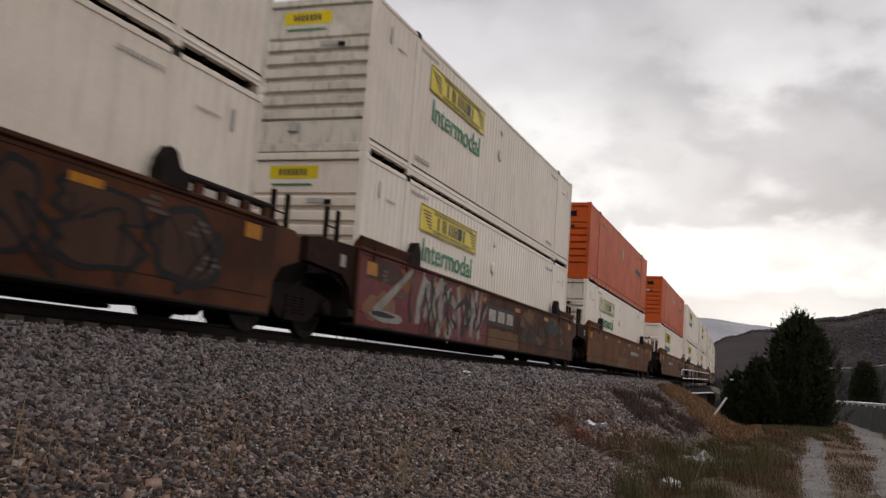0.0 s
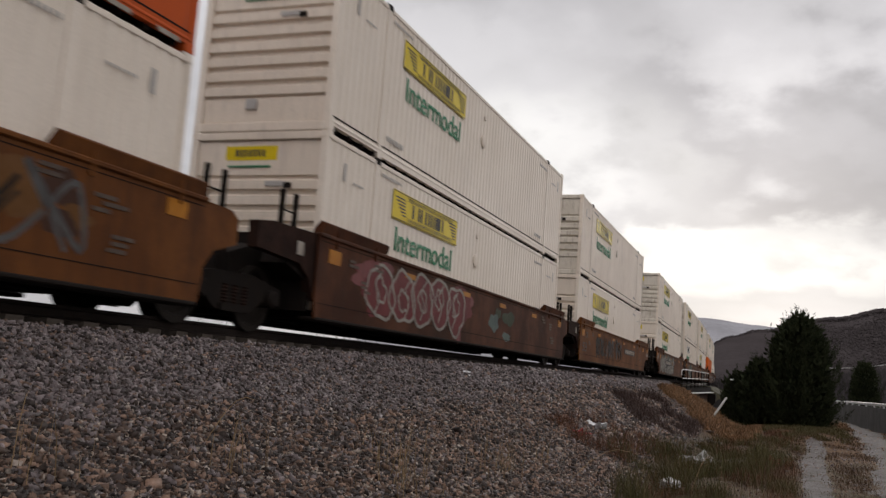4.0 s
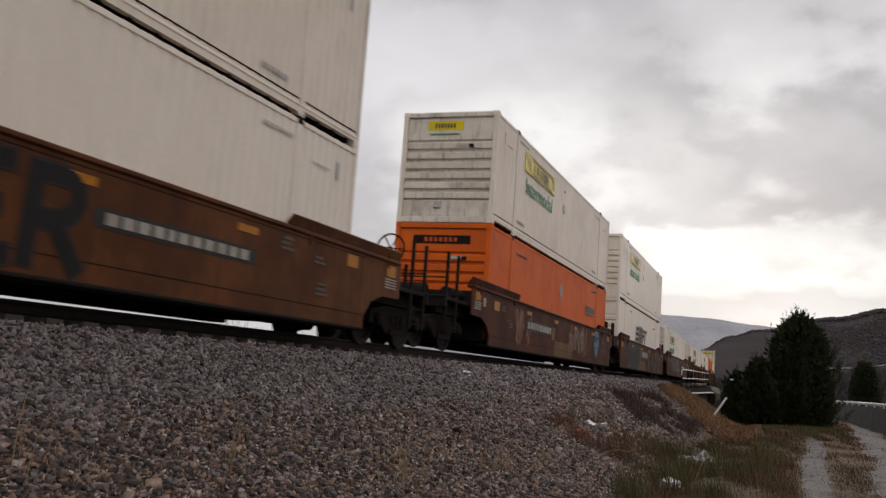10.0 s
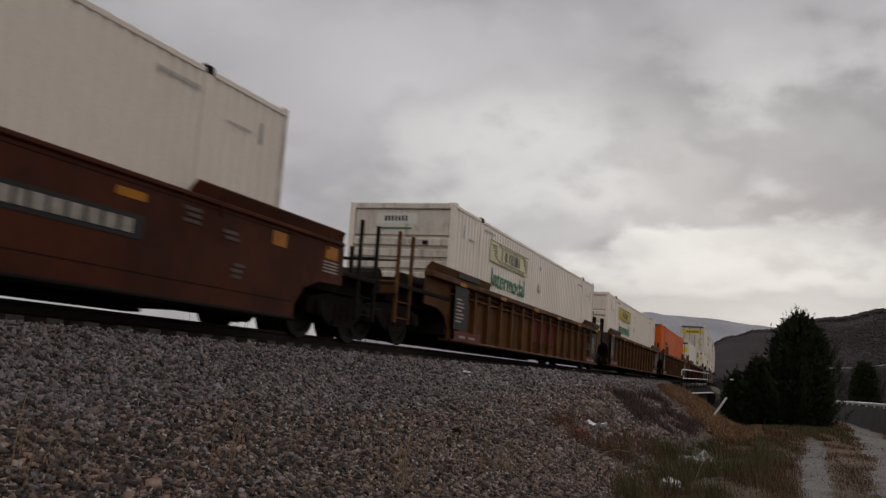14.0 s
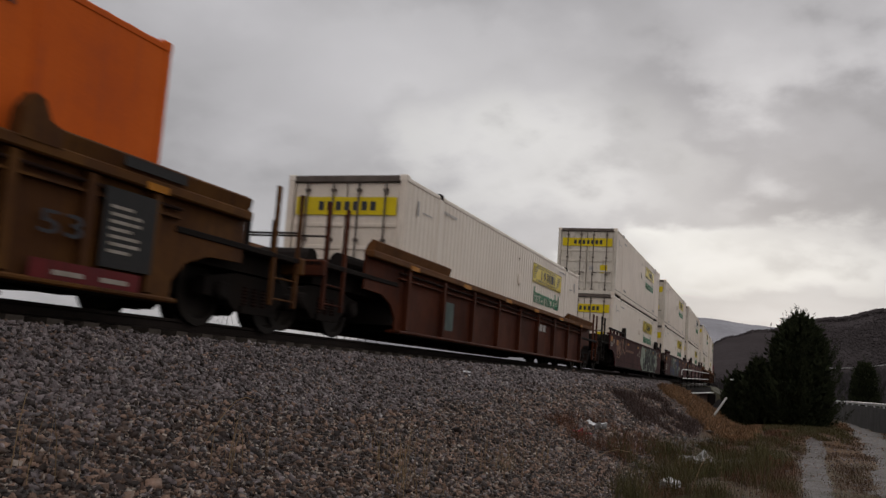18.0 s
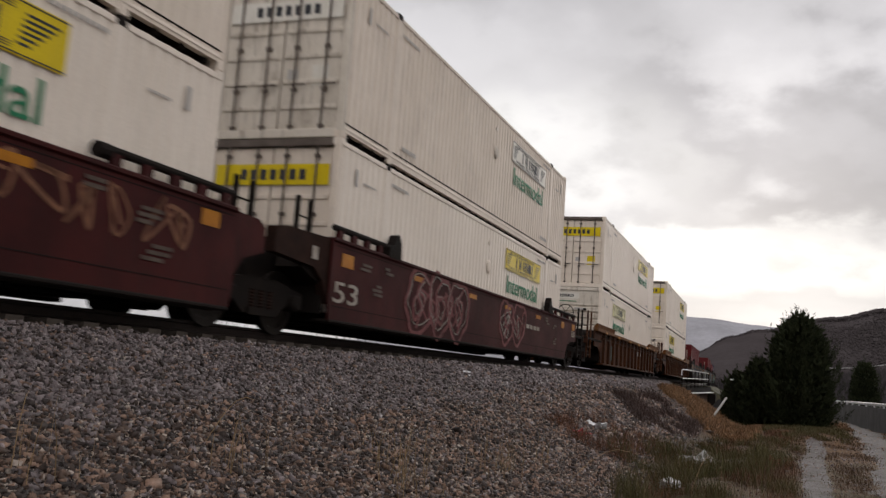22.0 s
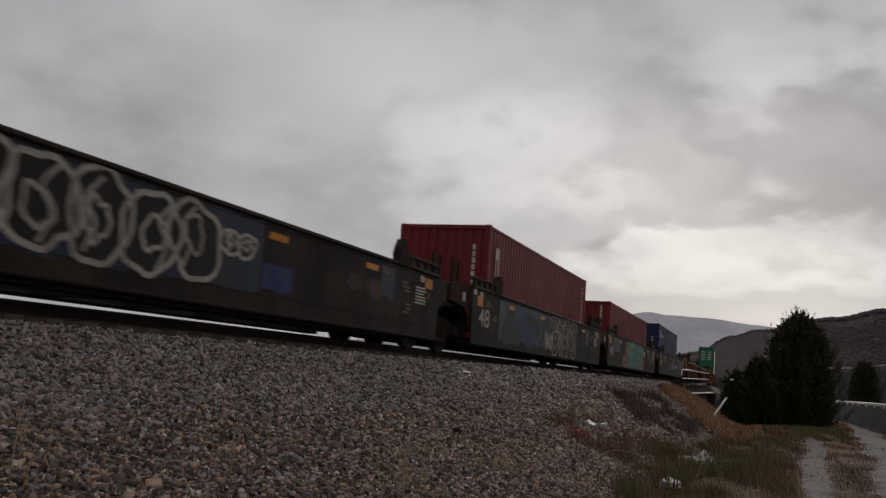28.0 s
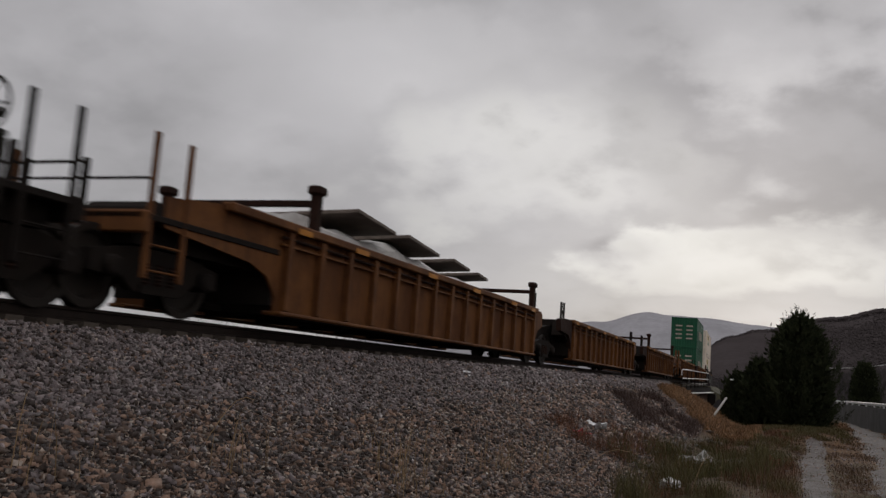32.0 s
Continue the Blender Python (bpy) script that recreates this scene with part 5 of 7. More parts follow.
def decor_freight(film, ink=LETTER_DARK, green=LETTER_GREEN, endfilm=None):
    def go(root, hw, h, e):
        for sd in (1, -1):
            x = sd * (hw + 0.001)
            sign(root, sd, x, -5.35, -1.73, 1.96, 2.52, film, ink)
            if sd > 0:
                lettering("Intermodal", green, root, x, -5.12, 1.37, 3.15, 0.46, 1)
            else:
                lettering("Intermodal", green, root, x, -1.97, 1.37, 3.15, 0.46, -1)
            s0 = (lambda y, l: y if sd > 0 else y + l)
            stencils(root, x, sd, [(s0(-5.9, 0.9), 2.6, 0.9, 0.09, 8), (s0(-5.85, 0.75), 0.36, 0.75, 0.16, 5), (s0(5.1, 0.8), 2.5, 0.8, 0.1, 7), (s0(4.9, 0.7), 0.36, 0.7, 0.14, 5), (s0(6.6, 0.5), 2.28, 0.5, 0.06, 4),
                                   (s0(-7.05, 0.4), 2.2, 0.4, 0.06, 4)], LETTER_GREY)
            part("reflector", Solid().box(min(x, x + sd * 0.006), max(x, x + sd * 0.006), 7.35, 7.43, 2.2, 2.5), LETTER_GREY, root)
            part("reflector", Solid().box(min(x, x + sd * 0.006), max(x, x + sd * 0.006), -7.43, -7.35, 2.2, 2.5), LETTER_GREY, root)
        end_mark(root, -e + 0.05, -1, -0.62, 0.36, 2.42, 2.66, endfilm or film, ink)
        stencil_y = Solid().box(-0.55, 0.25, -e + 0.03, -e + 0.05, 2.3, 2.33)
        part("stencil", stencil_y, green, root)
        end_mark(root, e - 0.048, 1, -1.1, 1.1, 2.1, 2.46, film, ink)
        part("placard", Solid().box(-0.92, -0.6, e - 0.072, e - 0.062, 0.92, 1.28), film, root)
        part("placard", Solid().box(-0.32, -0.12, e - 0.072, e - 0.062, 0.98, 1.22), LETTER_GREY, root)
    return go


def decor_orange(root, hw, h, e):
    for sd in (1, -1):
        x = sd * (hw + 0.001)
        s0 = (lambda y, l: y if sd > 0 else y + l)
        tagged(part("inscription", bars(Solid(), sd, x, s0(4.0, 1.7), 1.72, 1.7, 0.22, [1] * 9, 0.22), LETTER_DARK, root, "dark plain marks"), kind="stuff")
        part("underline", bars(Solid(), sd, x, s0(4.0, 1.7), 1.6, 1.7, 0.06, [1], 0), LETTER_DARK, root)
        part("diamond", Solid().slab_x([(-0.13, 1.72), (0.1, 2.03), (-0.13, 2.34), (-0.36, 2.03)], min(x, x + sd * 0.006), max(x, x + sd * 0.006)), LETTER_WHITE, root, "white diamond placard")
        stencils(root, x, sd, [(s0(-5.7, 1.1), 2.42, 1.1, 0.1, 8), (s0(5.0, 0.8), 2.52, 0.8, 0.1, 6)], LETTER_DARK)
        ref = Solid()
        for i in range(18):
            y = -7.6 + i * 0.88
            ref.slab_x([(y, 0.06), (y + 0.4, 0.06), (y + 0.4, 0.12), (y, 0.12)], min(x, x + sd * 0.006), max(x, x + sd * 0.006))
        tagged(part("reflective_tape", ref, LETTER_WHITE, root, "white reflective dashes"), kind="stuff")
    end_mark(root, -e + 0.05, -1, -0.8, 0.75, 2.36, 2.58, STEEL_DARK, ORANGE)
    end_mark(root, e - 0.07, 1, -0.9, 0.9, 1.5, 1.8, STEEL_DARK, ORANGE)
    part("placard", Solid().slab_y([(-0.75, 0.42), (-0.55, 0.64), (-0.75, 0.86), (-0.95, 0.64)], -e + 0.005, -e + 0.012), LETTER_GREY, root)


def decor_slant(root, hw, h, e):
    for sd in (1, -1):
        x = sd * (hw + 0.001)
        for ink, dy, dz, lift in ((YELLOW, 0.07, -0.05, 0.0), (LETTER_BLUE, 0.0, 0.0, 0.006)):
            y0 = -2.5 if sd > 0 else 2.1
            at = 0.0
            for wide, level in ((0.84, 3), (1.0, 0), (0.26, 0), (0.74, 2), (0.8, 1)):
                s = Solid()
                a = y0 + sd * (at + dy)
                z0, hh, th, sl = 1.28 + dz, 0.82, 0.2, sd * 0.26
                if level:
                    rects = [(0, wide, hh * k / 3 + 0.03, hh * k / 3 + th) for k in range(3)][3 - level:] + ([(wide * 0.2, wide * 0.2 + 0.24, 0.0, hh * (3 - level) / 3 - 0.02)] if level < 3 else [])
                else:
                    rects = [(k * (wide - 0.24) / 2, k * (wide - 0.24) / 2 + 0.24, 0, hh) for k in (range(3) if wide > 0.5 else (0,))]
                for k, (r0, r1, b0, b1) in enumerate(rects):
                    q4 = [(a + sd * r + sl * b / hh, z0 + b) for r, b in ((r0, b0), (r1, b0), (r1, b1), (r0, b1))]
                    s.slab_x(q4, x + sd * lift, x + sd * (lift + 0.005))
                part("mark", s, ink, root, "slanted blue bars" if ink is LETTER_BLUE else "yellow edge of the bars")
                at += wide + 0.1
        s0 = (lambda y, l: y if sd > 0 else y + l)
        stencils(root, x, sd, [(s0(4.4, 1.0), 2.3, 1.0, 0.12, 6), (s0(-4.7, 0.6), 2.52, 0.6, 0.14, 4)], LETTER_GREY)
    end_mark(root, -e + 0.05, -1, -0.7, 0.5, 2.3, 2.55, WHITE_END, LETTER_BLUE)


def container40(label, wall, high, marks, group="40-foot containers on the train"):
    """A 40-foot corrugated box, doors at +y."""
    root = thing("container", label, "container", group)
    hw, h, e = 1.219, high, 6.096
    for sd in (-1, 1):
        part("side_wall", wavy(hw - 0.012, -e + 0.12, e - 0.12, 0.16, h - 0.09, 0.28, 0.013, sd), wall, root)
        part("top_rail", Solid().box(min(sd * (hw - 0.06), sd * hw), max(sd * (hw - 0.06), sd * hw), -e + 0.1, e - 0.1, h - 0.1, h - 0.02, 0.01), wall, root)
        part("bottom_rail", Solid().box(min(sd * (hw - 0.06), sd * hw), max(sd * (hw - 0.06), sd * hw), -e + 0.1, e - 0.1, 0.02, 0.17, 0.01), wall, root)
        for sy in (-1, 1):
            part("corner_post", Solid().box(min(sd * (hw - 0.13), sd * hw), max(sd * (hw - 0.13), sd * hw), min(sy * e, sy * (e - 0.12)), max(sy * e, sy * (e - 0.12)), 0.1, h - 0.1, 0.014), wall, root)
            for z0, z1 in ((-0.004, 0.12), (h - 0.12, h)):
                part("corner_casting", Solid().box(min(sd * (hw - 0.16), sd * (hw + 0.004)), max(sd * (hw - 0.16), sd * (hw + 0.004)), min(sy * (e + 0.004), sy * (e - 0.178)), max(sy * (e + 0.004), sy * (e - 0.178)), z0, z1, 0.014), wall, root)
    roof = comb(-hw + 0.05, hw - 0.05, -e + 0.08, e - 0.08, h - 0.06, h - 0.03, h - 0.015, 40, 0.12)
    part("roof", roof, wall, root)
    part("floor", Solid().box(-hw + 0.05, hw - 0.05, -e + 0.1, e - 0.1, 0.1, 0.16), STEEL_DARK, root, "dark steel underframe")
    ew = Solid()
    edge = []
    for i in range(9):
        x = -hw + 0.14 + i * 0.243
        edge += [(x, -e + 0.02), (x + 0.12, -e + 0.02), (x + 0.15, -e + 0.055), (x + 0.22, -e + 0.055)]
    edge += [(hw - 0.12, -e + 0.055), (hw - 0.12, -e + 0.09), (-hw + 0.12, -e + 0.09)]
    m = len(edge)
    ew.v += [(a, b, z) for z in (0.14, h - 0.1) for a, b in edge]
    ew.f += [(i, (i + 1) % m, m + (i + 1) % m, m + i) for i in range(m)]
    part("end_wall", ew, wall, root, "corrugated end wall")
    for z0, z1 in ((0.0, 0.15), (h - 0.12, h - 0.01)):
        part("end_beam", Solid().box(-hw + 0.12, hw - 0.12, -e + 0.004, -e + 0.1, z0, z1, 0.012), wall, root)
        part("end_beam", Solid().box(-hw + 0.12, hw - 0.12, e - 0.1, e - 0.004, z0, z1, 0.012), wall, root)
    doors(root, e, 1, hw, h, wall, wall, STEEL_DARK, "door with four lock rods")
    marks(root, hw, h, e)
    return root


def marks_red(root, hw, h, e):
    for sd in (1, -1):
        x = sd * (hw + 0.003)
        if h > 2.7:
            part("mark", Solid().slab_x([(-5.5, 1.0), (-5.2, 1.0), (-5.2, 2.4), (-5.5, 2.4)], min(x, x + sd * 0.005), max(x, x + sd * 0.005)), LETTER_WHITE, root, "upright white plate")
            part("mark", Solid().slab_x([(-5.43, 1.2), (-5.27, 1.2), (-5.27, 2.1), (-5.43, 2.1)], min(x, x + sd * 0.007), max(x, x + sd * 0.007)), RED, root)
        s = Solid()
        for i in range(11):
            s.slab_x([(5.35, h - 0.45 - i * 0.15), (5.47, h - 0.45 - i * 0.15), (5.47, h - 0.35 - i * 0.15), (5.35, h - 0.35 - i * 0.15)], min(x, x + sd * 0.005), max(x, x + sd * 0.005))
        part("stencil", s, LETTER_WHITE, root)
    s = Solid()
    for i in range(9):
        s.box(0.78, 0.86, -e + 0.012, -e + 0.02, 0.9 + i * 0.17, 1.03 + i * 0.17)
    part("stencil", s, LETTER_WHITE, root)


def marks_blue(root, hw, h, e):
    for sd in (1, -1):
        x = sd * (hw + 0.003)
        a = -5.8 if sd > 0 else 5.8
        blot = Solid()
        for cy, cz, r in ((0.32, 2.3, 0.2), (0.36, 2.12, 0.13), (0.62, 2.38, 0.13), (0.6, 2.14, 0.12), (0.76, 2.26, 0.09)):
            blot.slab_x([(a + sd * (cy + r * math.cos(k * math.pi / 7)), cz + r * math.sin(k * math.pi / 7)) for k in range(14)], min(x, x + sd * 0.005), max(x, x + sd * 0.005))
        tagged(part("inscription", blot, SPRAY["white"], root, "white plain emblem"), kind="stuff")
        tagged(part("inscription", bars(Solid(), sd, x, a + sd * 0.95, 2.1, 1.35, 0.2, [1] * 6, 0.7), SPRAY["white"], root), kind="stuff")
        s = Solid()
        for i in range(11):
            s.slab_x([(5.35, h - 0.45 - i * 0.15), (5.47, h - 0.45 - i * 0.15), (5.47, h - 0.35 - i * 0.15), (5.35, h - 0.35 - i * 0.15)], min(x, x + sd * 0.005), max(x, x + sd * 0.005))
        part("stencil", s, LETTER_GREY, root)
    s = Solid()
    for i in range(6):
        s.box(-0.75 + i * 0.2, -0.62 + i * 0.2, -e + 0.012, -e + 0.02, h - 0.42, h - 0.28)
    for i in range(9):
        s.box(0.78, 0.86, -e + 0.012, -e + 0.02, 0.6 + i * 0.17, 0.73 + i * 0.17)
    part("stencil", s, LETTER_WHITE, root)


def marks_green(root, hw, h, e):
    for sd in (1, -1):
        x = sd * (hw + 0.003)
        part("inscription", bars(Solid(), sd, x, -2.6 * sd, 1.0, 5.2, 0.8, [1] * 9, 0.4), LETTER_WHITE, root, "white plain marks")
    s = Solid()
    for i in range(4):
        s.box(-0.8, -0.2, -e + 0.01, -e + 0.02, 0.8 + i * 0.4, 0.95 + i * 0.4).box(0.2, 0.8, -e + 0.01, -e + 0.02, 0.8 + i * 0.4, 0.95 + i * 0.4)
    part("inscription", s, LETTER_WHITE, root)


# ---- well cars ----
def wheel_mesh():
    s = Solid()
    s.turn([(-0.07, 0.0), (-0.07, 0.1), (-0.045, 0.14), (-0.02, 0.33), (-0.07, 0.38), (-0.07, 0.455), (0.05, 0.465), (0.055, 0.49), (0.085, 0.49), (0.085, 0.4), (0.03, 0.36), (0.03, 0.14), (0.07, 0.1), (0.07, 0.0)], (0, 0), 28)
    return s.mesh("wheel")


SHARED = {}


def shared(key, make):
    if key not in SHARED:
        SHARED[key] = make()
    return SHARED[key]


def truck(root, y0):
    """A two-axle truck under a car, centred at y0: cast side frames with springs, bolster, axles, wheels."""
    def bolster():
        return Solid().box(-1.0, 1.0, -0.2, 0.2, 0.42, 0.68, 0.03).mesh("bolster")

    def frame_side():
        s = Solid()
        s.slab_x([(-1.2, 0.38), (-1.2, 0.62), (-0.95, 0.66), (-0.5, 0.74), (0.5, 0.74), (0.95, 0.66), (1.2, 0.62), (1.2, 0.38), (0.95, 0.36), (0.75, 0.42), (0.45, 0.22),
                  (-0.45, 0.22), (-0.75, 0.42), (-0.95, 0.36)], 0.98, 1.12)
        s.box(1.12, 1.17, -0.36, 0.36, 0.2, 0.3)
        return s.mesh("side_frame")

    def springs():
        s = Solid()
        s.box(0.98, 1.15, -0.34, 0.34, 0.27, 0.3)
        for k in (-0.24, 0, 0.24):
            coil = [(1.08, 0.06)] + [(1.08, 0.085 if i % 2 else 0.06) for i in range(12)]
            n = 10
            base = len(s.v)
            for i, (cx, r) in enumerate(coil):
                s.v += [(cx + r * math.cos(6.283 * j / n), k + r * math.sin(6.283 * j / n), 0.29 + i * 0.023) for j in range(n)]
            s.f += [(base + i * n + j, base + i * n + (j + 1) % n, base + (i + 1) * n + (j + 1) % n, base + (i + 1) * n + j) for i in range(len(coil) - 1) for j in range(n)]
        return s.mesh("springs")

    def bearing():
        return Solid().turn([(0.95, 0.0), (0.95, 0.13), (1.2, 0.13), (1.24, 0.09), (1.24, 0.0)], (0, 0.46), 14).mesh("axle_box")

    t = part("truck", shared("bolster", bolster), STEEL_DARK, root, "black greasy two-axle truck")
    t.location = (0, y0, 0)
    for sd in (0, 180):
        f = part("side_frame", shared("side_frame", frame_side), STEEL_DARK, t)
        f.rotation_euler = (0, 0, radians(sd))
        g = part("springs", shared("springs", springs), STEEL_RUST, t)
        g.rotation_euler = (0, 0, radians(sd))
    for ya in (-0.89, 0.89):
        ax = part("axle", shared("axle", lambda: Solid().rod((-0.95, 0, 0.46), (0.95, 0, 0.46), 0.08, 12).mesh("axle")), WHEEL, t)
        ax.location = (0, ya, 0)
        for sd in (0, 180):
            w = part("wheel", shared("wheel", wheel_mesh), WHEEL, t)
            w.location, w.rotation_euler = (0.755 if sd else -0.755, ya, 0.46), (0, 0, radians(180 - sd))
            b = part("axle_box", shared("axle_box", bearing), STEEL_DARK, t)
            b.location, b.rotation_euler = (0, ya, 0), (0, 0, radians(sd))


def side_outline(half, near_end, far_end, top=1.5, reach=1.45):
    """The outline of a side, notched over a truck where the car couples."""
    pts = [(-half, 0.2), (half, 0.2)]
    if far_end == "coupler":
        pts += [(half, 0.42), (half + 0.25, 0.68), (half + 0.7, 0.82), (half + reach, 0.84 + 0.12 * (reach - 1.45)), (half + reach, top - 0.06 - 0.08 * (reach - 1.45)), (half + 1.35, top)]
    else:
        pts += [(half + 0.05, 0.5), (half + 0.05, top)]
    if near_end == "coupler":
        pts += [(-half - 1.35, top), (-half - reach, top - 0.06 - 0.08 * (reach - 1.45)), (-half - reach, 0.84 + 0.12 * (reach - 1.45)), (-half - 0.7, 0.82), (-half - 0.25, 0.68), (-half, 0.42)]
    else:
        pts += [(-half - 0.05, top), (-half - 0.05, 0.5)]
    return pts


def well_car(label, style, paint, near_end, far_end, half=8.38, joint=9.75, coupler=11.8, ribs=1.05, marks=None, knob=False, brake=False, chord=None, stripes=True, open_guides=False, reach=1.45, guides=True):
    """One unit of a container well car, base at the railhead: deep side sills, ends over the trucks, a low floor."""
    root = thing("well_car", label, "well car", "units of the freight train")
    body = PAINT[paint]
    cap = chord or body
    yn = -half - (1.45 if near_end == "coupler" else 0.05)
    yf = half + (1.45 if far_end == "coupler" else 0.05)
    ribbed = style == "ribbed"
    xo = 1.4 if ribbed else 1.5
    for sd in (-1, 1):
        p = part("side_panel", Solid().slab_x(side_outline(half, near_end, far_end, reach=reach), min(sd * (xo - 0.04), sd * xo), max(sd * (xo - 0.04), sd * xo)), body, root)
        part("top_chord", Solid().box(min(sd * 1.34, sd * 1.53), max(sd * 1.34, sd * 1.53), yn + 0.02, yf - 0.02, 1.4 if ribbed else 1.455, 1.525, 0.018), cap, root)
        part("bottom_sill", Solid().box(min(sd * 1.2, sd * 1.515), max(sd * 1.2, sd * 1.515), -half, half, 0.165, 0.225, 0.018), STEEL_DARK if not ribbed else body, root)
        if sd > 0:
            part("pipe", Solid().rod((sd * 1.42, -half + 0.3, 0.16), (sd * 1.42, half - 0.3, 0.16), 0.02, 6), STEEL_DARK, root)
        # raised guides at both ends of the well
        for sy, lim in ((-1, yn), (1, yf)):
            a, b = sorted((sy * 5.86, lim - sy * 0.08 if lim * sy > 8 else lim))
            g = Solid().slab_y([(sd * 1.33, 1.52), (sd * 1.5, 1.52), (sd * 1.54, 1.68), (sd * 1.46, 1.72), (sd * 1.36, 1.6)], a, b)
            if knob:
                kb = Solid().slab_x([(sy * 5.75, 1.5), (sy * 5.78, 1.8), (sy * 5.9, 1.96), (sy * 6.02, 1.92), (sy * 6.12, 1.74), (sy * 6.3, 1.68), (sy * 6.3, 1.5)], min(sd * 1.38, sd * 1.54), max(sd * 1.38, sd * 1.54))
                part("guide_horn", kb, cap if ribbed else STEEL_DARK, root, "stubby steel guide horn")
            if not guides:
                continue
            if open_guides:
                tube = Solid().rod((sd * 1.45, a, 1.69), (sd * 1.45, b, 1.69), 0.05, 10)
                inner = a if sy > 0 else b
                tube.rod((sd * 1.45, inner - 0.1, 1.66), (sd * 1.45, inner + 0.1, 1.66), 0.085, 10)
                part("end_guide", tube, STEEL_DARK, root, "dark open guide tube")
                for k in range(5):
                    yy = a + 0.12 + k * (b - a - 0.4) / 4
                    part("guide_gusset", Solid().box(min(sd * 1.42, sd * 1.49), max(sd * 1.42, sd * 1.49), yy, yy + 0.16, 1.5, 1.68), body, root)
                continue
            part("end_guide", g, cap if ribbed else body, root)
            if not ribbed:
                for k in range(2 if sd > 0 else 0):
                    yy = a + 0.5 + k * (b - a - 1.0)
                    part("guide_gusset", Solid().slab_x([(yy - 0.02, 1.34), (yy + 0.02, 1.34), (yy + 0.02, 1.62), (yy - 0.02, 1.62)], min(sd * 1.5, sd * 1.53), max(sd * 1.5, sd * 1.53)), body, root)
        if ribbed:
            n = int((half - 0.2) * 2 / ribs)
            for i in range(n + 1):
                y = -n * ribs / 2 + i * ribs
                part("side_post", shared(("post", paint, sd), lambda: Solid().slab_y([(sd * 1.39, 0.21), (sd * 1.5, 0.25), (sd * 1.5, 1.38), (sd * 1.39, 1.41)], -0.06, 0.06).mesh("side_post")), body, root).location = (0, y, 0)
            if sd < 0:
                continue
            part("ledge", Solid().box(min(sd * 1.4, sd * 1.47), max(sd * 1.4, sd * 1.47), -half, half, 1.17, 1.2), body, root)
            part("side_tube", Solid().rod((sd * 1.45, -half, 1.29), (sd * 1.45, half, 1.29), 0.022, 8), STEEL_RUST, root, "dark level tube")
        if stripes and sd > 0:
            spots = [(-half + 0.3, 0.42, 0.22), (-4.95, 0.5, 0.1), (-1.6, 0.5, 0.1), (1.25, 0.5, 0.1), (4.4, 0.5, 0.1), (half - 0.75, 0.38, 0.2)]
            for y, l, hh in spots:
                if ribbed:
                    hh, z = 0.085, 1.43
                    xq = 1.53
                else:
                    z, xq = (1.2 if hh > 0.2 else 1.28), 1.5
                part("reflector", Solid().box(min(sd * xq, sd * (xq + 0.006)), max(sd * xq, sd * (xq + 0.006)), y, y + l, z - hh / 2, z + hh / 2), REFLECT, root, "orange reflective patch")
    # floor with cross bearers, and the ends of the well
    fl = Solid()
    for i in range(9):
        y = -half + 0.6 + i * (2 * half - 1.2) / 8
        fl.box(-1.2, 1.2, y - 0.16, y + 0.16, 0.2, 0.34)
    fl.box(-0.25, 0.25, -half, half, 0.2, 0.3)
    part("underframe", fl, STEEL_DARK, root, "dark steel cross bearers")
    for sy, kind in ((-1, near_end), (1, far_end)):
        y = sy * half
        part("bulkhead", Solid().box(-1.36, 1.36, min(y, y + sy * 0.08), max(y, y + sy * 0.08), 0.3, 1.5), STEEL_DARK, root, "dark well bulkhead")
        a, b = sorted((y, y + sy * 1.2))
        if kind == "coupler":
            e = coupler - 0.35
            part("centre_sill", Solid().box(-0.35, 0.35, min(y, sy * e), max(y, sy * e), 0.72, 1.0, 0.02), STEEL_DARK, root)
            part("end_deck", Solid().box(-1.42, 1.42, min(y, sy * e), max(y, sy * e), 1.02, 1.1, 0.01), STEEL_DARK, root, "dark end platform")
            part("end_beam", Solid().box(-1.45, 1.45, min(sy * (e - 0.12), sy * e), max(sy * (e - 0.12), sy * e), 0.86, 1.12, 0.02), body if ribbed else STEEL_DARK, root)
            part("coupler_shank", Solid().box(-0.1, 0.1, min(sy * e, sy * (e + 0.3)), max(sy * e, sy * (e + 0.3)), 0.75, 0.92, 0.02).box(-0.17, 0.17, min(sy * (e + 0.2), sy * (e + 0.36)), max(sy * (e + 0.2), sy * (e + 0.36)), 0.7, 0.98, 0.04), STEEL_RUST, root, "rusty coupler")
            part("air_hose", Solid().rod((0.3, sy * e, 0.8), (0.35, sy * (e + 0.2), 0.45), 0.03, 8).rod((0.35, sy * (e + 0.2), 0.45), (0.3, sy * (e + 0.36), 0.4), 0.03, 8), BLACK, root)
            for sx in (-1, 1):
                lad = Solid()
                for yy in (e - 0.82, e - 0.16):
                    lad.box(min(sx * 1.36, sx * 1.42), max(sx * 1.36, sx * 1.42), sy * yy - 0.035, sy * yy + 0.035, 0.35, 2.06, 0.008)
                for z in (0.45, 0.75, 1.05):
                    lad.rod((sx * 1.39, sy * (e - 0.82), z), (sx * 1.39, sy * (e - 0.16), z), 0.014, 6)
                part("ladder", lad, body if ribbed else STEEL_DARK, root, "upright grab posts with rungs")
            hr = Solid().rod((-1.39, sy * (e - 0.08), 1.5), (1.39, sy * (e - 0.08), 1.5), 0.018, 6)
            for k in (-0.45, 0.45):
                hr.box(k - 0.035, k + 0.035, sy * (e - 0.1) - 0.03, sy * (e - 0.1) + 0.03, 1.1, 1.75)
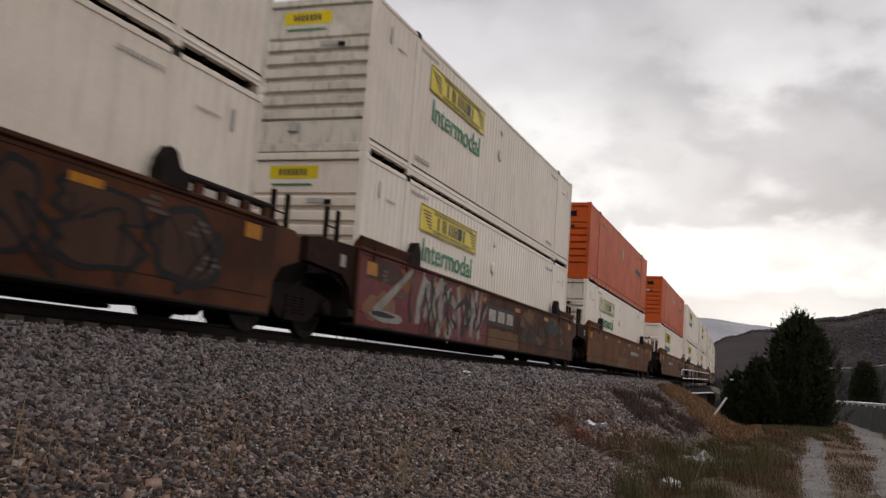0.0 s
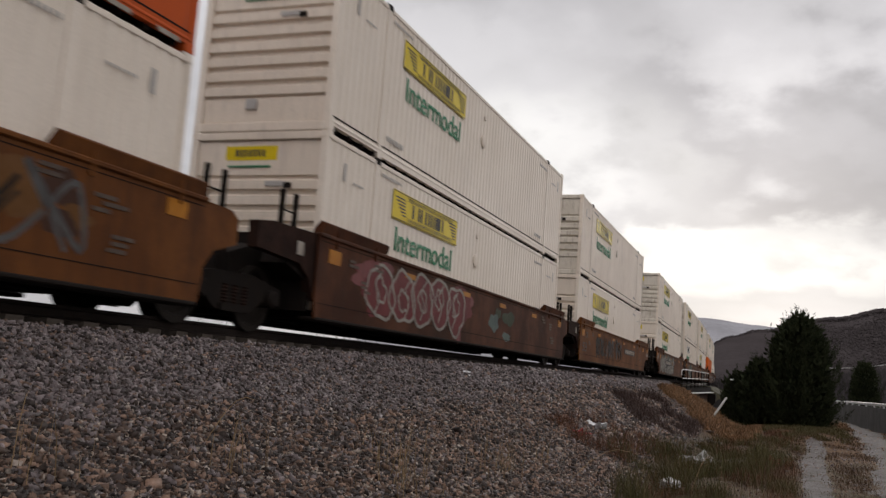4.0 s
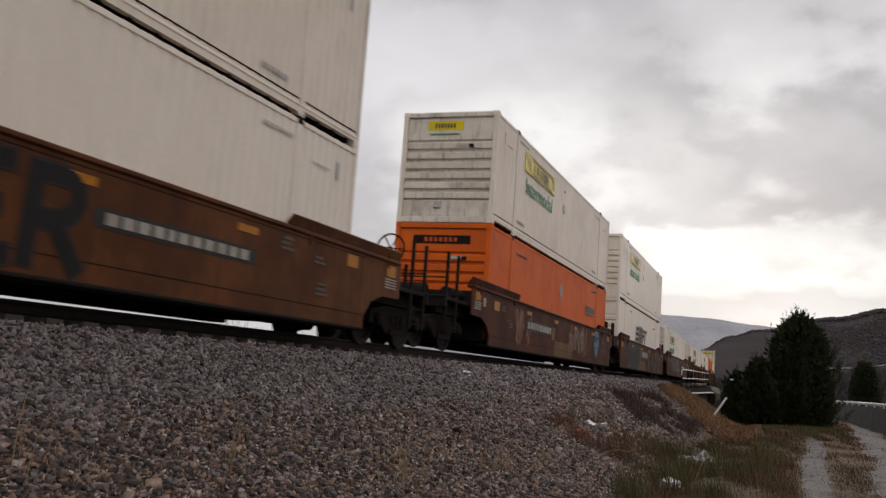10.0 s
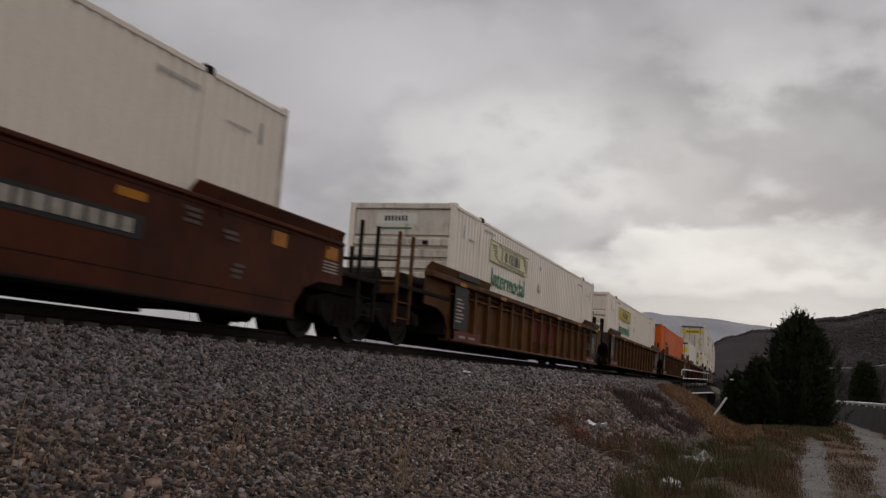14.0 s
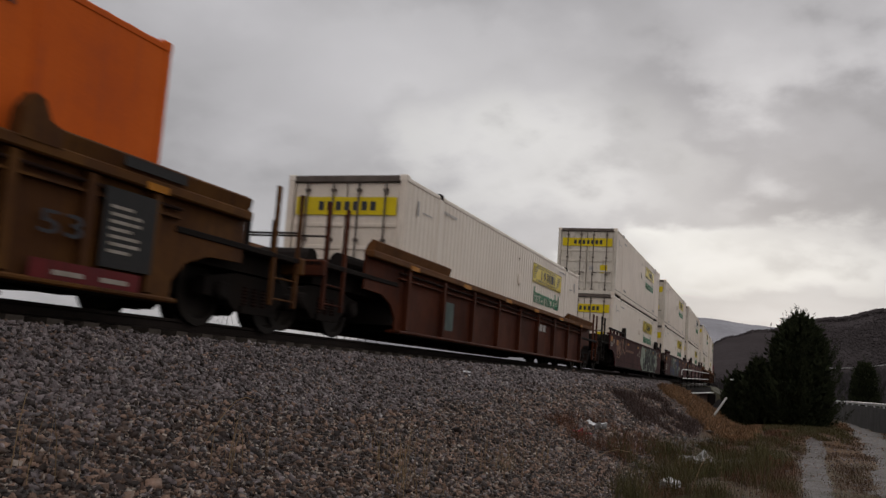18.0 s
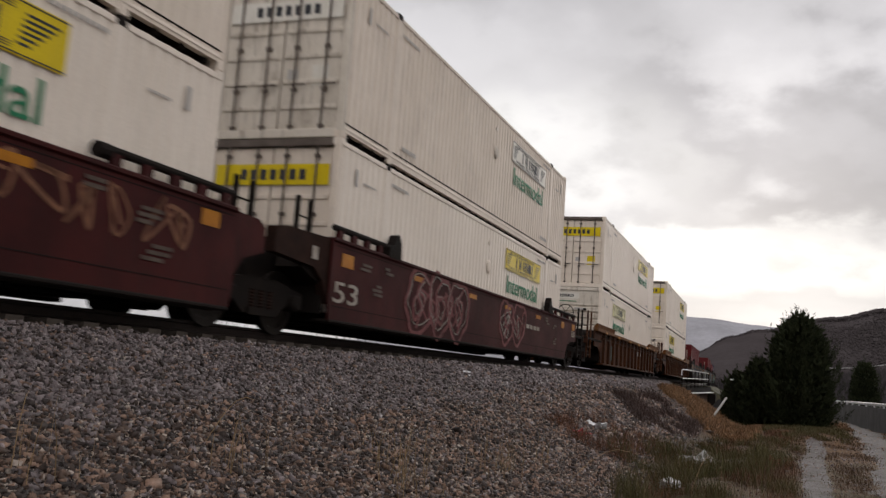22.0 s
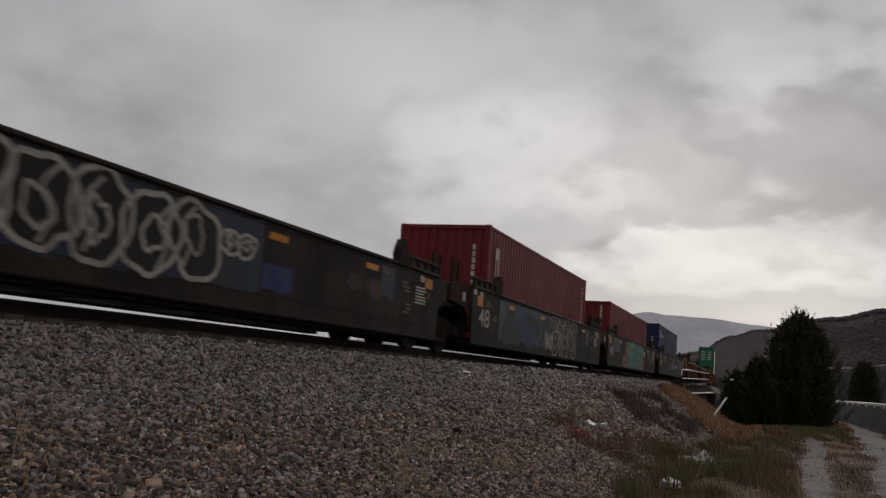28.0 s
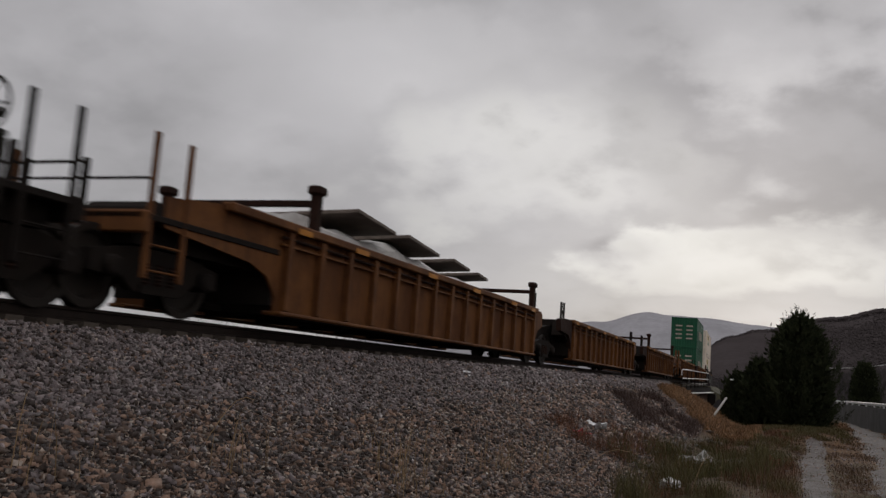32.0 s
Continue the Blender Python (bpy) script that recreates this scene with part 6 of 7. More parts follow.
            part("handrail", hr, STEEL_DARK, root)
            if brake and sy == brake:
                bx = Solid().box(-0.55, 0.6, min(sy * (e - 1.6), sy * (e - 1.05)), max(sy * (e - 1.6), sy * (e - 1.05)), 1.5, 1.86, 0.04)
                bx.box(-0.4, -0.3, *sorted((sy * (e - 1.4), sy * (e - 1.3))), 1.1, 1.5).box(0.1, 0.2, *sorted((sy * (e - 1.4), sy * (e - 1.3))), 1.1, 1.5)
                part("brake_gear", bx, STEEL_DARK, root, "brake gear housing")
                wr = Solid()
                c = Vector((0.95, sy * (e - 0.95), 1.88))
                ring = [c + Vector((0.29 * math.cos(k * math.pi / 9), 0, 0.29 * math.sin(k * math.pi / 9))) for k in range(18)]
                for k in range(18):
                    wr.rod(ring[k], ring[(k + 1) % 18], 0.018, 6)
                for k in range(0, 18, 3):
                    wr.rod(c, ring[k], 0.012, 5)
                wr.box(0.9, 1.0, c.y - 0.1 * (sy > 0), c.y + 0.1 * (sy < 0) + 0.02, 1.1, 1.9)
                part("brake_wheel", wr, STEEL_DARK, root, "round hand-brake wheel")
            ym = sy * (half + 0.9)
            part("end_sill", Solid().box(-1.16, 1.16, min(y, sy * (e - 0.2)), max(y, sy * (e - 0.2)), 0.76, 1.018), STEEL_DARK, root, "dark steel end framing")
            part("brake_cylinder", Solid().rod((0.8, ym - 0.45, 1.3), (0.8, ym + 0.45, 1.3), 0.17, 12).rod((0.8, ym + 0.45, 1.3), (0.8, ym + 0.75, 1.3), 0.04, 6).box(0.66, 0.94, ym - 0.3, ym - 0.2, 1.1, 1.3).box(0.66, 0.94, ym + 0.2, ym + 0.3, 1.1, 1.3), STEEL_DARK, root, "black brake cylinder on the end platform")
            part("air_reservoir", Solid().rod((-0.7, ym + sy * 0.55, 1.32), (0.35, ym + sy * 0.55, 1.32), 0.2, 12).box(-0.3, 0.0, ym + sy * 0.55 - 0.08, ym + sy * 0.55 + 0.08, 1.1, 1.3), STEEL_DARK, root, "black air reservoir")
            truck(root, sy * (coupler - 1.15))
        else:
            nk = Solid().slab_x([(y, 0.55), (y, 1.3), (y + sy * 0.6, 1.25), (sy * joint, 1.0), (sy * joint, 0.62)], -0.75, 0.75)
            nk.slab_x([(y, 0.7), (y, 1.45), (y + sy * 0.55, 1.42), (y + sy * 0.75, 0.95)], 0.9, 1.36).slab_x([(y, 0.7), (y, 1.45), (y + sy * 0.55, 1.42), (y + sy * 0.75, 0.95)], -1.36, -0.9)
            part("joint_neck", nk, STEEL_DARK, root, "dark tapered joint over the shared truck")
            gap = min(2 * (joint - half), 2.74)
            for sx in (-1, 1):
                if sy < 0:
                    l = 0.62 * gap
                    arm = [(y, 0.45), (y - 0.2, 0.8), (y - 0.5, 0.98), (y - l, 1.05), (y - l, 1.42), (y - 0.8 * l, 1.47), (y, 1.5)]
                else:
                    l = 0.3 * gap
                    arm = [(y, 0.5), (y, 1.5), (y + 0.8 * l, 1.48), (y + l, 1.38), (y + l, 1.05), (y + 0.4 * l, 0.9)]
                part("end_arm", Solid().slab_x(arm, min(sx * 1.28, sx * 1.44), max(sx * 1.28, sx * 1.44)), body if sy > 0 else STEEL_RUST, root)
            for sx in (-1, 1):
                gb = Solid()
                for yy in (y + sy * 0.35, y + sy * 0.75):
                    gb.box(sx * 1.2 - 0.035, sx * 1.2 + 0.035, yy - 0.03, yy + 0.03, 1.3, 2.05, 0.006)
                gb.rod((sx * 1.2, y + sy * 0.35, 1.75), (sx * 1.2, y + sy * 0.75, 1.75), 0.014, 6)
                part("grab_posts", gb, STEEL_DARK, root, "pair of upright grab posts")
            if sy > 0:
                truck(root, sy * joint)
    if marks:
        marks(root)
    return root


def plate(root, y, z, l, h, n=10, backing=True, ink=LETTER_WHITE, x=1.5):
    p = root
    if backing:
        p = part("number_plate", Solid().box(x, x + 0.005, y, y + l, z, z + h), BLACK, root, "black plate with plain pale bars")
    s = Solid()
    bars(s, 1, x + 0.005, y + 0.06 * l, z + 0.2 * h, l * 0.88, h * 0.6, [1] * 4 + [0.6] + [1] * (n - 4) if n > 4 else [1] * n, 0.35)
    tagged(part("inscription", s, ink, p), kind="stuff")


def blob(cy, cz, ry, rz, seed, n=18, rough=0.22):
    """A closed rounded outline, swelling and shrinking smoothly."""
    rs = random.Random(seed)
    waves = [(m, rs.uniform(0, 6.283), rs.uniform(0.3, 1.0) / (1 + 0.15 * m)) for m in (2, 3, 5, 7)]
    n = max(n, 22)
    out = []
    for i in range(n):
        a = 6.28319 * i / n
        k = 1 + rough * 0.75 * sum(w * math.cos(m * a + p) for m, p, w in waves)
        out.append((cy + ry * k * math.cos(a), cz + rz * k * math.sin(a)))
    return out


def graffiti(root, y0, y1, z0, z1, n, back, fill, line, seed, accents=(), x=1.5):
    """A sprayed piece: a ragged cloud, outlined bubble letters over it, some strokes."""
    rs = random.Random(seed)
    h, w = z1 - z0, (y1 - y0) / n
    base = root
    if back:
        base = part("graffiti", Solid().slab_x(blob((y0 + y1) / 2, (z0 + z1) / 2, (y1 - y0) * 0.54, h * 0.54, seed, 30, 0.12), x, x + 0.003), SPRAY[back], root, "sprayed graffiti")
    for i in range(n):
        lo = Solid()
        cy, cz = y0 + (i + 0.5) * w, (z0 + z1) / 2 + rs.uniform(-0.06, 0.06) * h
        kind = rs.randrange(4)
        pieces = {0: [(0, 0.2, 0.42, 0.26), (0, -0.22, 0.46, 0.27)], 1: [(-0.25, 0, 0.2, 0.48), (0.2, 0.1, 0.24, 0.3), (0.22, -0.28, 0.2, 0.2)],
                  2: [(0, 0, 0.44, 0.46)], 3: [(-0.2, 0.05, 0.2, 0.45), (0.22, 0.05, 0.2, 0.45), (0, -0.3, 0.36, 0.18)]}[kind]
        lean = rs.uniform(-0.25, 0.25)
        seeds = [rs.randrange(9999) for _ in pieces]
        tilt = lambda pts: [(a + lean * (b - cz), b) for a, b in pts]
        for k, (dy, dz, ry, rz) in enumerate(pieces):
            lo.slab_x(tilt(blob(cy + dy * w, cz + dz * h, ry * w * 1.14 + 0.025, rz * h * 1.06 + 0.025, seeds[k])), x + 0.003, x + 0.005 + k * 0.0005)
        cut = len(lo.f)
        for k, (dy, dz, ry, rz) in enumerate(pieces):
            lo.slab_x(tilt(blob(cy + dy * w, cz + dz * h, ry * w * 0.95, rz * h * 0.9, seeds[k])), x + 0.005, x + 0.0075 + k * 0.0005)
        cut2 = len(lo.f)
        for _ in range(3):
            a = Vector((cy + rs.uniform(-0.3, 0.3) * w, cz + rs.uniform(-0.3, 0.2) * h))
            d = Vector((rs.uniform(-0.2, 0.2) * w, rs.uniform(0.15, 0.35) * h))
            t = 0.028
            lo.slab_x([(a.x - t, a.y), (a.x + t, a.y), (a.x + d.x + t, a.y + d.y), (a.x + d.x - t, a.y + d.y)], x + 0.007, x + 0.0095)
        ob = part("graffiti_letter", lo, SPRAY[line], base)
        ob.data.materials.append(SPRAY[fill])
        for f in range(cut, cut2):
            ob.data.polygons[f].material_index = 1
    for i, (c, cy, cz, ry, rz) in enumerate(accents):
        part("graffiti_patch", Solid().slab_x(blob(cy, cz, ry, rz, seed + i, 14, 0.3), x, x + 0.0025 - 0.0003 * i), SPRAY[c], root, "sprayed patch")


def curve(pts, steps=5, closed=False):
    """A smooth line through the points."""
    p = [Vector(q) for q in pts]
    n = len(p)
    if n < 3:
        return p
    out = []
    for i in range(n if closed else n - 1):
        a, b, c, d = (p[(i + k) % n] if closed else p[min(max(i + k, 0), n - 1)] for k in (-1, 0, 1, 2))
        for j in range(steps):
            t = j / steps
            out.append(0.5 * ((2 * b) + (c - a) * t + (2 * a - 5 * b + 4 * c - d) * t * t + (3 * b - a - 3 * c + d) * t ** 3))
    return out + ([] if closed else [p[-1]])


def ribbon(solid, pts, wide, x0, x1, closed=False, taper=0.0):
    """A painted stroke of even or tapering width along (y, z) points."""
    n = len(pts)
    k = len(solid.v)
    for i in range(n):
        a, b = pts[(i - 1) % n if closed else max(i - 1, 0)], pts[(i + 1) % n if closed else min(i + 1, n - 1)]
        d = b - a
        d = d.normalized() if d.length > 1e-6 else Vector((1, 0))
        w = wide / 2 * (1 - taper * i / max(n - 1, 1))
        c = pts[i]
        if not closed and i in (0, n - 1):
            c = c + d * (wide * 0.4 if i else -wide * 0.4)
        for x in (x0, x1):
            solid.v += [(x, c.x - d.y * w, c.y + d.x * w), (x, c.x + d.y * w, c.y - d.x * w)]
    for i in range(n if closed else n - 1):
        a, b = k + 4 * i, k + 4 * ((i + 1) % n)
        solid.f += [(a + 2, a + 3, b + 3, b + 2), (a, a + 2, b + 2, b), (a + 1, b + 1, b + 3, a + 3), (a, b, b + 1, a + 1)]
    if not closed:
        a, b = k, k + 4 * (n - 1)
        solid.f += [(a, a + 1, a + 3, a + 2), (b, b + 2, b + 3, b + 1)]
    return solid


GLYPHS = {
    "A": "0,0 .25,.55 .5,1|.5,1 .75,.55 1,0|.2,.36 .8,.36", "B": "0,0 0,1|0,1 .6,1 .88,.78 .6,.55 .1,.52|.1,.52 .7,.5 1,.26 .7,.02 0,0", "E": "1,1 0,1|0,1 0,0|0,0 1,0|0,.5 .8,.5",
    "S": "1,.84 .6,1 .14,.88 .12,.62 .5,.5 .9,.36 .9,.12 .45,0 0,.1", "Y": "0,1 .45,.48|1,1 .45,.48 .3,0", "T": "0,1 1,1|.5,1 .5,0", "K": "0,0 0,1|1,1 .05,.48|.2,.52 1,0",
    "J": ".95,1 .85,.25 .5,0 .1,.1 0,.35", "O": ".5,1 .08,.75 .08,.25 .5,0 .92,.25 .92,.75 .6,1", "N": "0,0 .05,1|.05,1 .92,0|.92,0 1,1", "I": ".5,0 .5,1", "R": "0,0 0,1|0,1 .7,1 .9,.75 .6,.52 .05,.5|.45,.5 1,0",
}


def sprayed_word(root, word, y0, y1, z0, z1, fill, line, wide, edge, seed, x=1.5, gap=0.2, lean=0.0):
    """Tall sprayed letters: an edge line and a fill over it, each letter a mesh of its own."""
    rs = random.Random(seed)
    step = (y1 - y0) / len(word)
    for i, ch in enumerate(word):
        lo, paths = Solid(), []
        a, w = y0 + i * step + rs.uniform(-0.03, 0.03), step * (1 - gap) - wide * 0.5
        b, h = z0 + wide / 2 + rs.uniform(0, 0.04), z1 - z0 - wide
        tilt = lean + rs.uniform(-0.06, 0.06)
        for piece in GLYPHS[ch].split("|"):
            pts = [tuple(float(v) for v in q.split(",")) for q in piece.split()]
            pts = [Vector((a + wide * 0.25 + (u + rs.gauss(0, 0.02)) * w + tilt * v, b + (v + rs.gauss(0, 0.012)) * h)) for u, v in pts]
            paths.append(curve(pts) if len(pts) > 2 else [pts[0].lerp(pts[1], k / 4) for k in range(5)])
        for k, p in enumerate(paths):
            ribbon(lo, p, wide + 2 * edge, x + 0.002, x + 0.005 + 0.0003 * k)
        cut = len(lo.f)
        for k, p in enumerate(paths):
            ribbon(lo, p, wide, x + 0.005, x + 0.0075 + 0.0003 * k)
        ob = part("graffiti_letter", lo, SPRAY[line], root)
        ob.data.materials.append(SPRAY[fill])
        for f in range(cut, len(lo.f)):
            ob.data.polygons[f].material_index = 1


def scrawl(root, y0, y1, z0, z1, n, ink, wide, seed, x=1.5, lift=0.004):
    """Loose looping strokes, each one line of the can."""
    rs = random.Random(seed)
    w, h = (y1 - y0) / n, z1 - z0
    for i in range(n):
        cy = y0 + (i + 0.5) * w
        m = rs.randrange(4, 8)
        pts = [(cy + rs.uniform(-0.75, 0.75) * w, z0 + h * (0.5 + 0.5 * math.sin(j * 2.2 + rs.uniform(-0.6, 0.6))) * rs.uniform(0.9, 1)) for j in range(m)]
        part("graffiti_stroke", ribbon(Solid(), curve(pts), wide * rs.uniform(0.7, 1.3), x + 0.002, x + lift + 0.0003 * i, taper=0.4), SPRAY[ink], root)


def rings(root, y0, y1, z0, z1, n, fill, ink, wide, seed, x=1.5):
    """Round letters drawn as loops, with or without a fill, and an inner line."""
    rs = random.Random(seed)
    w, h = (y1 - y0) / n, z1 - z0
    for i in range(n):
        cy, cz = y0 + (i + 0.5) * w, (z0 + z1) / 2 + rs.uniform(-0.04, 0.04) * h
        lean = rs.uniform(-0.2, 0.2)
        out = [Vector((a + lean * (b - cz), b)) for a, b in blob(cy, cz, w * 0.6, h * 0.5, seed + i, 26, 0.16)]
        s = Solid()
        if fill:
            s.slab_x([tuple(p) for p in out], x + 0.001, x + 0.003 + 0.0003 * i)
        cut = len(s.f)
        ribbon(s, out, wide, x + 0.002, x + 0.0065 + 0.0003 * i, closed=True)
        inner = [Vector((a + lean * (b - cz), b)) for a, b in blob(cy + rs.uniform(-0.05, 0.05), cz + rs.uniform(-0.1, 0.1) * h, w * 0.22, h * 0.22, seed + 40 + i, 22, 0.3)]
        ribbon(s, inner, wide * 0.8, x + 0.002, x + 0.0065 + 0.0003 * i, closed=True)
        a0 = Vector((cy + rs.uniform(-0.3, 0.3) * w, cz - 0.4 * h))
        ribbon(s, curve([a0, a0 + Vector((0.15 * w, 0.3 * h)), a0 + Vector((-0.05 * w, 0.55 * h)), a0 + Vector((0.2 * w, 0.8 * h))]), wide * 0.7, x + 0.002, x + 0.0075 + 0.0003 * i)
        ob = part("graffiti_letter", s, SPRAY[ink], root)
        if fill:
            ob.data.materials.append(SPRAY[fill])
            for f in range(cut):
                ob.data.polygons[f].material_index = 1


def smears(root, y0, y1, z0, z1, n, colours, size, seed, x=1.5, lift=0.002):
    """Overlapping clouds of paint in several colours."""
    rs = random.Random(seed)
    for i in range(n):
        ry, rz = size * rs.uniform(0.5, 1.4), size * rs.uniform(0.3, 0.7)
        rz = min(rz, (z1 - z0) * 0.48)
        cy = min(max(rs.uniform(y0, y1), y0 + 0.6 * ry), y1 - 0.6 * ry)
        cz = min(max(rs.uniform(z0, z1), z0 + rz), z1 - rz)
        part("graffiti_patch", Solid().slab_x(blob(cy, cz, ry, rz * 0.95, seed * 31 + i, 24, 0.3), x, x + lift + 0.00012 * i), SPRAY[colours[i % len(colours)]], root)


def shards(root, y0, y1, z0, z1, n, light, dark, seed, x=1.5, lift=0.006):
    """Sharp interlocking strokes: pale blades with dark blades over them."""
    rs = random.Random(seed)
    h, w = z1 - z0, (y1 - y0) / n
    for i in range(n):
        cy = y0 + (i + 0.5) * w
        for k, ink in enumerate((light, dark)):
            s = Solid()
            for m in range(2):
                a = Vector((cy + rs.uniform(-0.7, 0.7) * w, z0 + rs.uniform(0.02, 0.35) * h))
                b = Vector((cy + rs.uniform(-0.7, 0.7) * w, z1 - rs.uniform(0.02, 0.3) * h))
                c = (a + b) / 2 + Vector((rs.uniform(-0.5, 0.5) * w, rs.uniform(-0.1, 0.1) * h))
                ribbon(s, curve([a, c, b] if m else [b, c, a], 4), rs.uniform(0.18, 0.3) if k < 1 else rs.uniform(0.1, 0.19), x + 0.002, x + lift + 0.0018 * k + 0.0006 * m + 0.00005 * i, taper=0.85)
            part("graffiti_stroke", s, SPRAY[ink], root)


def patch(root, y, z, l, h, c, x=1.5):
    """A rolled or sprayed field of paint with an uneven edge."""
    n, rag = max(4, int(l / 0.35)), min(0.05, 0.12 * h)
    low = [(y + l * i / n, z + rag * noise.noise((y + l * i / n * 2.1, z * 9, 1)) * 1.6) for i in range(n + 1)]
    high = [(y + l * i / n + rag * noise.noise((i * 1.7, z, 5)), z + h + rag * noise.noise((y + l * i / n * 1.9, z * 7, 3)) * 1.6) for i in range(n, -1, -1)]
    part("paint_patch", Solid().slab_x(low + high, x, x + 0.003), SPRAY[c], root, "repainted patch")


# ---- the train: units in order, each with its load ----
TRAIN = []          # (thing, place along the train, height above the rail, turned)
DECK = 0.348        # underside of the lower box above the railhead
PROTO = {}


def box(kind, u, up, turned=False, dy=0.0):
    makers = {
        "white": lambda: container53("grimy white 53-foot container with yellow signs and green lettering", WHITE, WHITE_END, decor_freight(YELLOW), rib=0.009),
        "clean": lambda: container53("clean white 53-foot container with yellow signs and green lettering", WHITE_CLEAN, WHITE, decor_freight(YELLOW), rib=0.02),
        "pale": lambda: container53("white 53-foot container with pale signs and green lettering", WHITE, WHITE_END, decor_freight(PALE_SIGN)),
        "faded": lambda: container53("white 53-foot container with faded yellow signs", WHITE_CLEAN, WHITE_END, decor_freight(FADED_SIGN, endfilm=PALE_SIGN)),
        "orange": lambda: container53("dull orange 53-foot container with plain dark marks", ORANGE, ORANGE, decor_orange, rib=0.0012, vents=False),
        "bright": lambda: container53("bright orange 53-foot container with white diamond placard", ORANGE_BRIGHT, ORANGE_BRIGHT, decor_orange, rib=0.0012, vents=False),
        "slant": lambda: container53("white 53-foot container with large slanted blue bars", WHITE_CLEAN, WHITE_CLEAN, decor_slant, rib=0.0012, vents=False),
        "red": lambda: container40("dark red 40-foot high container with white marks", RED, 2.896, marks_red),
        "redlow": lambda: container40("dark red 40-foot standard container with white marks", RED, 2.591, marks_red),
        "blue": lambda: container40("navy blue 40-foot container with a white emblem", BLUE, 2.896, marks_blue),
        "green": lambda: container40("green 40-foot container with white marks", GREEN, 2.896, marks_green),
    }
    if kind not in PROTO:
        PROTO[kind] = makers[kind]()
        ob = PROTO[kind]
    else:
        ob = copy_thing(PROTO[kind], Matrix())
    TRAIN.append((ob, u + dy, up, turned))
    return ob


def unit(u, car, lower=None, upper=None):
    TRAIN.append((car, u, 0.0, False))
    if lower:
        k, t = lower if isinstance(lower, tuple) else (lower, False)
        box(k, u, DECK, t)
    if upper:
        k, t = upper if isinstance(upper, tuple) else (upper, False)
        box(k, u, DECK + C_H + 0.006, t)


T, F = True, False
CP, AR = "coupler", "joint"


def g0(r):
    graffiti(r, -6.5, 7.2, 0.4, 1.3, 9, None, "brown", "black", 3, [("tan", 4.9, 0.75, 0.45, 0.2), ("tan", 6.5, 0.85, 0.4, 0.2)])
    scrawl(r, -6.5, 7.0, 0.25, 1.35, 10, "black", 0.07, 4, lift=0.009)


def g1(r):
    patch(r, -8.35, 0.22, 7.2, 1.22, "red")
    smears(r, -8.2, -1.2, 0.25, 1.42, 16, ("pink", "orange", "red", "flesh", "brown"), 0.55, 12, lift=0.0035)
    shards(r, -5.9, -1.3, 0.25, 1.44, 9, "white", "black", 11)
    part("graffiti_stroke", ribbon(Solid(), [Vector((-7.6, 0.5)), Vector((-6.8, 0.95)), Vector((-6.1, 1.36))], 0.2, 1.502, 1.512, taper=0.5), SPRAY["white"], r)
    part("graffiti_patch", Solid().slab_x(blob(-7.1, 0.42, 0.75, 0.1, 7, 20, 0.15), 1.503, 1.511), SPRAY["white"], r)
    part("graffiti_patch", Solid().slab_x(blob(-7.3, 0.45, 0.5, 0.05, 8, 20, 0.15), 1.511, 1.514), SPRAY["black"], r)
    plate(r, -1.2, 0.74, 2.4, 0.46, 3)
    patch(r, -1.0, 0.22, 2.7, 0.44, "tan")
    smears(r, 1.6, 6.2, 0.4, 1.4, 12, ("brown", "black", "tan", "brown"), 0.4, 13)
    scrawl(r, 1.8, 5.6, 0.45, 1.35, 4, "black", 0.09, 14, lift=0.006)


def g2(r):
    patch(r, -1.7, 0.22, 3.15, 0.44, "tan")
    patch(r, -0.1, 0.85, 0.5, 0.3, "tan")
    plate(r, 1.9, 0.8, 3.0, 0.27)


def g3(r):
    lettering("53", LETTER_DARK, r, 1.502, -8.05, 0.6, 0.75, 0.3)
    plate(r, -4.73, 0.83, 3.15, 0.26, 10)
    smears(r, 1.2, 6.5, 0.5, 1.34, 9, ("tan", "brown", "tan"), 0.35, 20)
    scrawl(r, 1.5, 6.4, 0.5, 1.34, 6, "grey", 0.1, 21)
    scrawl(r, 2.2, 6.0, 0.5, 1.3, 4, "black", 0.05, 22, lift=0.007)
    patch(r, -3.0, 0.22, 0.75, 0.54, "tan")


def g4(r):
    smears(r, -6.8, -1.2, 0.25, 1.4, 9, ("pink", "red", "pink"), 0.6, 30)
    rings(r, -6.5, -1.5, 0.4, 1.35, 5, "red", "white", 0.06, 31)
    smears(r, 0.6, 2.4, 0.4, 1.2, 4, ("olive", "moss"), 0.4, 32)


def g5(r):
    lettering("53", LETTER_DARK, r, 1.502, -7.95, 0.55, 0.75, 0.32)
    smears(r, -5.2, -3.0, 0.5, 1.2, 6, ("smoke", "brown"), 0.32, 40)
    scrawl(r, -5.2, -3.2, 0.45, 1.35, 4, "black", 0.09, 41, lift=0.006)
    scrawl(r, -2.9, 0.7, 0.5, 1.3, 6, "grey", 0.1, 42)
    scrawl(r, -2.8, 0.7, 0.5, 1.35, 6, "black", 0.08, 43, lift=0.008)
    plate(r, 1.67, 0.82, 3.2, 0.26)


